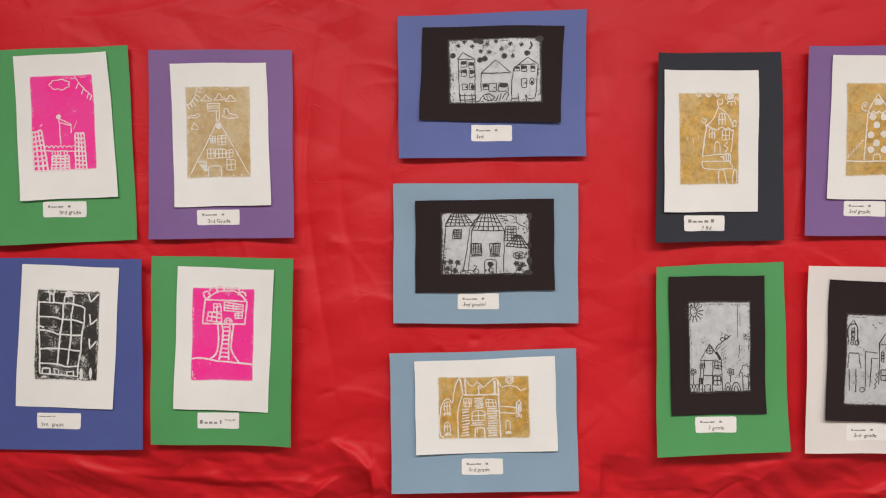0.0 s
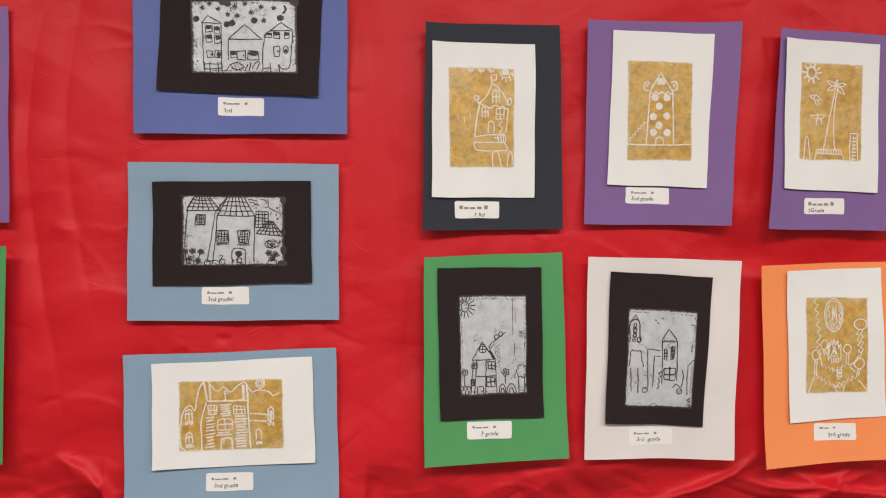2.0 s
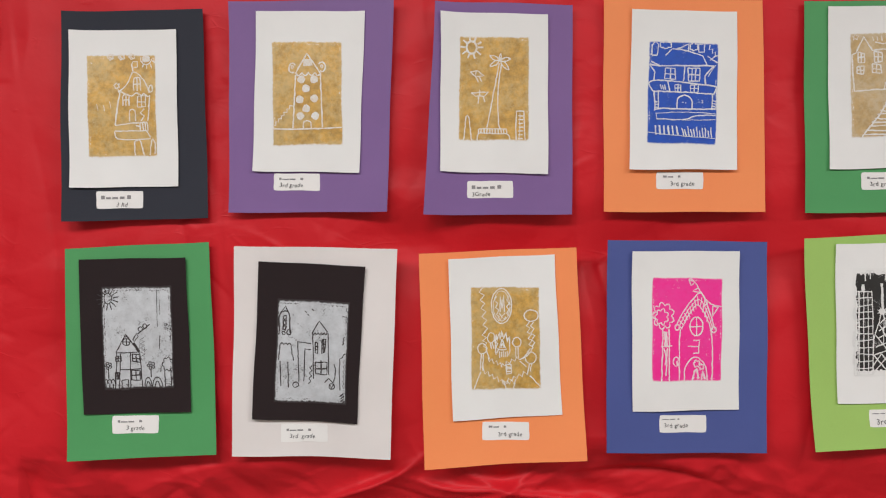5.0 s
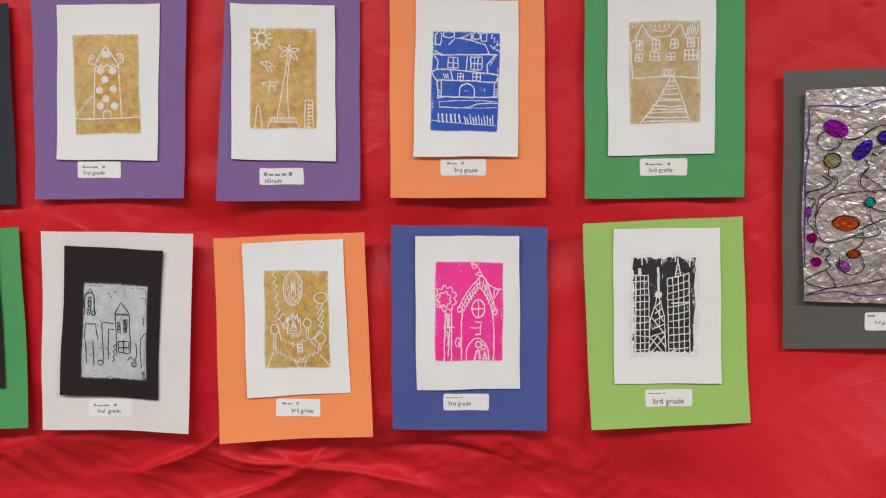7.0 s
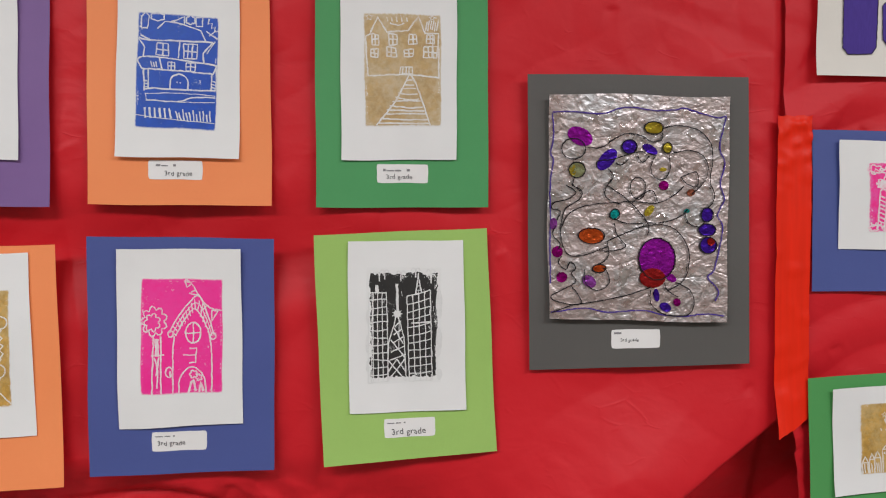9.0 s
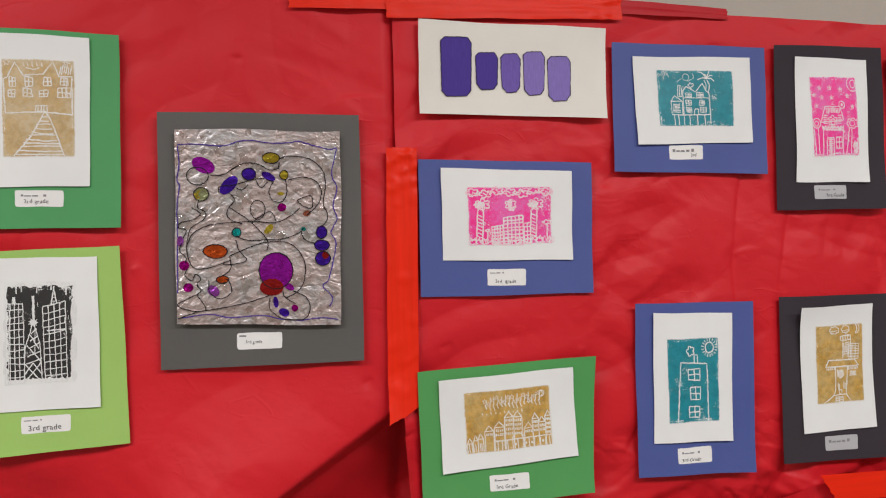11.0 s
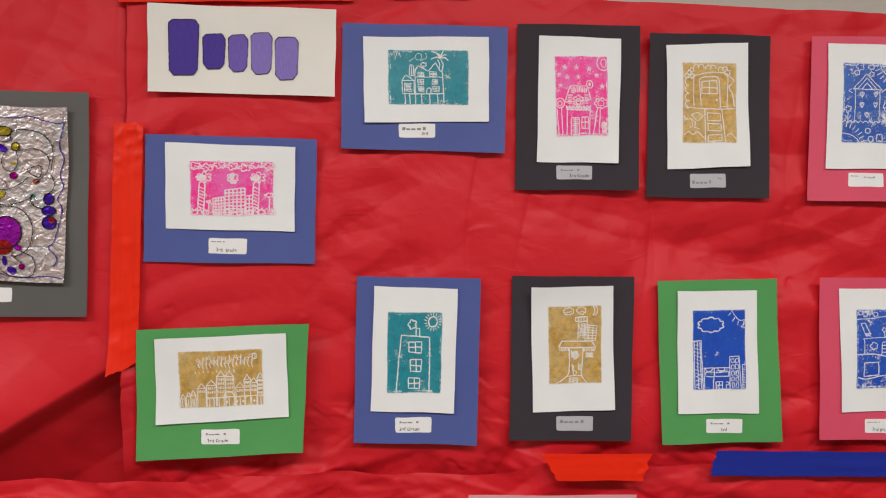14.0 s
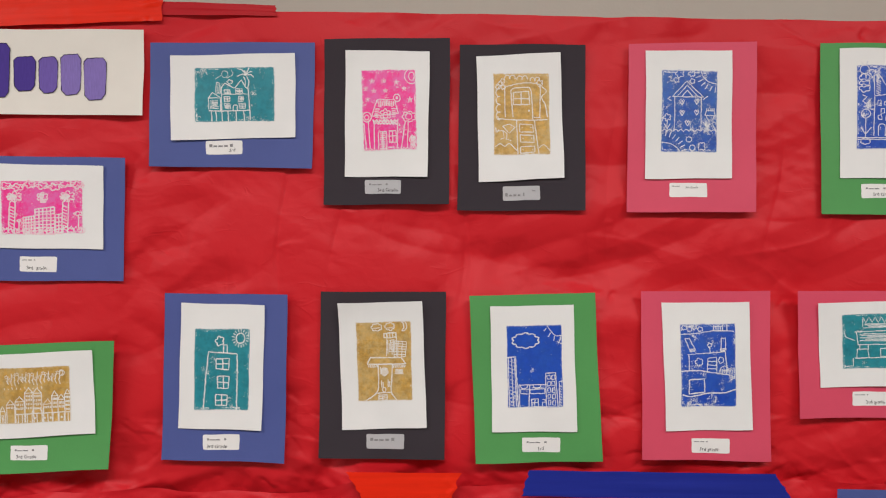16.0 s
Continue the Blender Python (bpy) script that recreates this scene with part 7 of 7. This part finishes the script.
loops.curve(67.5, 25.4, 77.6, 24, 85.4, 26.6, 88.2, 32.4, 85.4, 38.7, 79.2, 43.6)
loops.curve(73, 36, 81.5, 33.6, 82, 40, 76, 38.7, 73, 36)
loops.ring(48.8, 41, 4.5, 5)
loops.curve(31.7, 32.4, 34.8, 36.2, 30.6, 41.3, 31.7, 45.7, 39.5, 48.3)
loops.curve(31.7, 40, 45, 47.6, 54.3, 56.6, 54.3, 62)
loops.curve(60, 47, 57, 42, 51, 44, 45, 48)
loops.curve(13.8, 36.2, 13, 40, 17.7, 42.5, 16.2, 46.4, 9.2, 50.2, 6.8, 56.6, 6.8, 64.2, 10.7, 70.6, 20, 70.6, 32.5, 66.8)
loops.curve(6.8, 59, 10.7, 52.7, 20, 48.9, 34, 47.6, 45, 47, 59, 47.6, 68.3, 44.5, 74.5, 40)
loops.curve(35.6, 54.6, 41.8, 56.6, 51.2, 56.6, 65.2, 55.9, 74.5, 52.7, 76.8, 50.4)
loops.curve(75.3, 52, 77.6, 56.6, 83.8, 58.5)
loops.curve(31.7, 64.8, 43.4, 60.4, 54.3, 57.8, 65.2, 57.6, 73, 61.7, 77.6, 69.3, 76.8, 78.2, 73, 83.3, 66, 86.5)
loops.curve(31.7, 64.8, 32.5, 70.6, 29.4, 73.8, 24, 75.7)
loops.curve(19.3, 77, 20, 83.3, 26.3, 86.5, 32.5, 83.3, 31.7, 78.2, 29.4, 76.3)
loops.curve(35.6, 56.6, 37.2, 61.7, 41.8, 66.8, 35.6, 68.7, 28, 69)
loops.curve(9.2, 40, 14.6, 43.2, 9.2, 46.4, 3, 47.6, 1.5, 50.2, 6, 51.5, 4.5, 55.3)
loops.curve(3.7, 57.8, 2.2, 61.7, 6, 65.5, 5.3, 68)
loops.curve(6.8, 71.2, 5.3, 74.4, 9.2, 77, 11.5, 73.8, 14.6, 76.3, 12.3, 78.9, 14.6, 82, 12.3, 84, 1, 89, 9.2, 92.2, 17.7, 91.6, 12.3, 84.6)
loops.curve(1.5, 96, 12.3, 92.9, 27.8, 91, 43.4, 88.4, 55.8, 85.2)
loops.curve(55.8, 86.5, 55.8, 92.2, 62, 96.7, 69.8, 98, 77.6, 97.3, 80.4, 92.2, 78.4, 87, 73, 84, 69.8, 83.3)
loops.curve(63.6, 83.3, 65.2, 86.5, 71.4, 89.7)
for x, y, rx, ry in ((59.7, 72.5, 10.5, 9.5), (23.2, 62.3, 7.2, 3.5), (43.7, 22.8, 4.3, 3.2), (88, 52.7, 3.4, 3.3), (88.2, 59.5, 4.9, 2.8), (88.8, 66.5, 4.8, 3.8), (57, 14.3, 5.3, 2.8), (15, 33.2, 4.5, 3.5), (36, 52.7, 2.8, 2.4), (27.4, 76.7, 3.7, 1.9), (65, 23, 2.6, 2.5)):
    loops.ring(x, y, rx, ry)
tagged(part("marker_line", loops.bm, MAT["pencil"], foil), kind="stuff")
border = Drawing(FOIL, home, on_foil, 0.0006, 6, 0.0016)
border.curve(1.4, 8.2, 12.3, 7.9, 27.8, 8.5, 37.2, 6.2, 45, 5.4, 57.4, 6.6, 68.3, 6.2, 74.5, 5.4, 83.8, 7.5, 93.2, 9.2, 98, 8.2)
border.curve(98, 8.8, 94.7, 22.2, 98, 29.2, 95.5, 38.7, 97.8, 45.7, 94, 52.7, 97, 59, 92.4, 77, 88.5, 80.8, 94.7, 87, 92.4, 91.6)
border.curve(1.4, 8.8, 2.2, 18.3, 0.8, 26, 2.2, 29.2, 0.8, 40, 1, 52.7, 0.9, 71.8, 1, 83.3)
border.curve(1.4, 96, 18.5, 94.1, 32.5, 96, 51.2, 95.4, 62, 97.3, 74.5, 98.4, 87, 97.3, 97.8, 98.5)
part("border_line", border.bm, MAT["violet"], foil)
tag_ob, _ = flat_sheet("name_label", FOIL_TAG, home, MAT["label"], on_grey, lambda x, z: 0.0, foil_art, nx=14, nz=6, thick=0.0001, lift=0.0004, rounded=0.0006, uneven=0.0004)
writing(FOIL_TAG, home, lambda x, z: on_grey(x, z) + 0.0004, tag_ob, ("3rd grade", 0.18, 0.36), ((0.05, 0.2, 0.76, 0.9),), 0.0056)

# ---- the name sign: plain coloured bars in place of its letters ----
SIGN = (2.2467, 1.7973, 0.3322, 0.1564, -0.56)
home = SIGN[:2]
sign = new("name_sign")
sign.location = (home[0], -0.004, home[1])
tagged(sign, "cream paper sign with five purple marker bars", "sign")
bend = curl(91, SIGN[2], SIGN[3], 0.003, 0.005)
flat_sheet("sign_sheet", SIGN, home, MAT["sign"], lambda x, z: 0.0, bend, sign)
on_sign = lambda x, z: 0.0006 + bend(x, z)
for x0, y0, x1, y1, mat in ((11, 18, 27, 80, "violet"), (29, 33, 41, 72, "violet"), (42.5, 33, 53, 74, "mauve"), (54.5, 30, 66, 76, "lavender"), (67.5, 34, 80, 82, "lavender")):
    d = Drawing(SIGN, home, on_sign, 0.0012, int(x0), 0.0016)
    ring = [(x0, y0 + 4), (x0 + 2, y0), (x1 - 2, y0 - 1), (x1, y0 + 5), (x1 - 0.5, y1 - 6), (x1 - 2.5, y1), (x0 + 3, y1 + 1), (x0 + 0.5, y1 - 5)]
    d.bm.faces.new([d.bm.verts.new(d.put(*d.metres(*p))) for p in reversed(ring)])
    bar = part("colour_bar", d.bm, MAT[mat], sign)
    d = Drawing(SIGN, home, on_sign, 0.0014, int(x0) + 1, 0.0014)
    d.line(*[c for p in ring for c in p], closed=True)
    part("outline", d.bm, MAT["outline"], bar)


# ---- papers of the row below, of which only the tops show ----
def lower_paper(spot, mat, label, off=0.042):
    thing = new("lower_paper")
    thing.location = (spot[0], -off, spot[1])
    tagged(thing, label, "art paper", "papers of the lower row")
    flat_sheet("backing_sheet", spot, spot[:2], MAT[mat], lambda x, z: 0.0, curl(int(spot[0] * 50), spot[2], spot[3], 0.004, 0.006), thing)
    return thing


lower_paper((2.4762, 0.8816, 0.3172, 0.2334, -0.49), "brown", "brown paper mount pinned over red paper")
rosy = lower_paper((2.8061, 0.8901, 0.3033, 0.2274, -0.25), "rose", "pale pink paper mount with a foil picture on it")
Q2 = (2.8061, 0.8901, 0.3033, 0.2274, -0.25)
flat_sheet("foil_sheet", (Q2[0] + 0.01, Q2[1] - 0.02, 0.13, 0.25, 0), Q2[:2], silver, lambda x, z: 0.006, lambda x, z: crumple(x + 0.05, z), rosy, "crumpled silver foil", nx=40, nz=60, smooth=False)
lower_paper((3.4272, 0.8553, 0.2611, 0.2501, -0.52), "orange", "orange paper mount pinned over red paper")
lower_paper((3.1118, 0.848, 0.2932, 0.242, -2.31), "lilac", "lilac paper mount pinned over red paper", 0.039)
lower_paper((3.7693, 0.9306, 0.2282, 0.2239, -0.57), "blue", "blue paper mount pinned over red paper")
lower_paper((1.755, 0.905, 0.29, 0.22, -1.5), "pale", "white paper mount pinned over crumpled red paper")


# ---- tape ----
def tape_strip(x0, z0, x1, z1, width, mat, label, off, seed, torn=0.0025, droop=0.0, end_lift=0.0, narrow=1.0, slant=0.0, rippled=0.0):
    """A strip of tape from one end's middle to the other, with torn ends and small ripples."""
    r = random.Random(seed)
    length = math.hypot(x1 - x0, z1 - z0)
    c, s = (x1 - x0) / length, (z1 - z0) / length
    tears = [[r.uniform(-torn, torn) for _ in range(9)] for _ in (0, 1)]

    def place(u, v):
        k = v * 8
        i = min(7, int(k))
        ends = [t[i] + (t[i + 1] - t[i]) * (k - i) for t in tears]
        along = u * length + ends[0] * (1 - u) + ends[1] * u + droop * (v - 0.5) * u + slant * (0.5 - v) * (1 - u)
        across = (v - 0.5) * width * (1 + (narrow - 1) * u) + 0.0012 * noise.noise(Vector((u * length * 14, v * 2, seed + 2)))
        d = 0.0007 * (1 + noise.noise(Vector((u * length * 9, v * 1.5, seed)))) + 0.0012 * max(0.0, noise.noise(Vector((u * length * 4, v * 3, seed + 5)))) + end_lift * max(0.0, 1 - u * 6) * (0.1 + 0.9 * v)
        d += 0.0011 * max(0.0, noise.noise(Vector((u * length * 5, v * 7, seed + 3))))
        # wrinkles across the strip, thickest at its far end
        d += rippled * smoothstep(0.72, 0.97, u) * max(0.0, noise.noise(Vector((u * length * 55, v * 3.5, seed)))) + 0.25 * rippled * max(0.0, noise.noise(Vector((u * length * 38, v * 2, seed + 9))))
        return along, across, d

    ob = part("tape_strip", sheet(max(12, int(length / 0.0035)), 12, place, 0.0002), mat, smooth=True)
    ob.matrix_world = pose(x0, -off, z0, 0, -math.degrees(math.atan2(s, c)), 0)
    return tagged(ob, label, "tape")


tape_strip(1.872, 1.913, 2.33, 1.925, 0.046, MAT["red_tape"], "wide glossy red-orange tape along the paper's top edge", 0.003, 3, torn=0.005, droop=-0.012, rippled=0.004)
tape_strip(2.03, 1.902, 2.447, 1.915, 0.046, MAT["red_tape"], "second rippled red-orange tape lapped over the first", 0.0055, 4, rippled=0.005)
tape_strip(2.40, 1.917, 2.655, 1.911, 0.026, MAT["crimson_tape"], "narrow dark red tape at the paper's top edge", 0.0025, 5, narrow=0.75)
tape_strip(2.04, 1.226, 2.048, 1.664, 0.051, MAT["red_tape"], "upright red-orange tape over the paper seam, its end peeling", 0.0065, 6, end_lift=0.016, slant=0.024, rippled=0.010)
tape_strip(2.803, 1.050, 2.982, 1.048, 0.049, MAT["red_tape"], "short torn red-orange tape holding the lower paper", 0.036, 7, torn=0.004, slant=0.03, droop=0.012, rippled=0.004)
tape_strip(3.105, 1.054, 3.565, 1.045, 0.046, MAT["blue_tape"], "long dark blue tape holding the lower paper", 0.036, 8, droop=-0.03, slant=-0.012)
tape_strip(0.130, 1.076, 0.1927, 1.108, 0.025, MAT["pale_tape"], "small torn corner of pale masking tape", -0.010, 9, torn=0.003)

# ---- ceiling panels ----
for px_, py_ in PANELS:
    light = new("ceiling_light")
    light.location = (px_, py_, CEILING)
    tagged(light, "white framed rectangular ceiling light panel", "ceiling light", "ceiling light panels")
    for dims in ((-0.62, 0.62, -0.31, -0.28, -0.025, 0), (-0.62, 0.62, 0.28, 0.31, -0.025, 0), (-0.62, -0.59, -0.28, 0.28, -0.025, 0), (0.59, 0.62, -0.28, 0.28, -0.025, 0)):
        part("frame_bar", box(*dims), MAT["metal"], light)
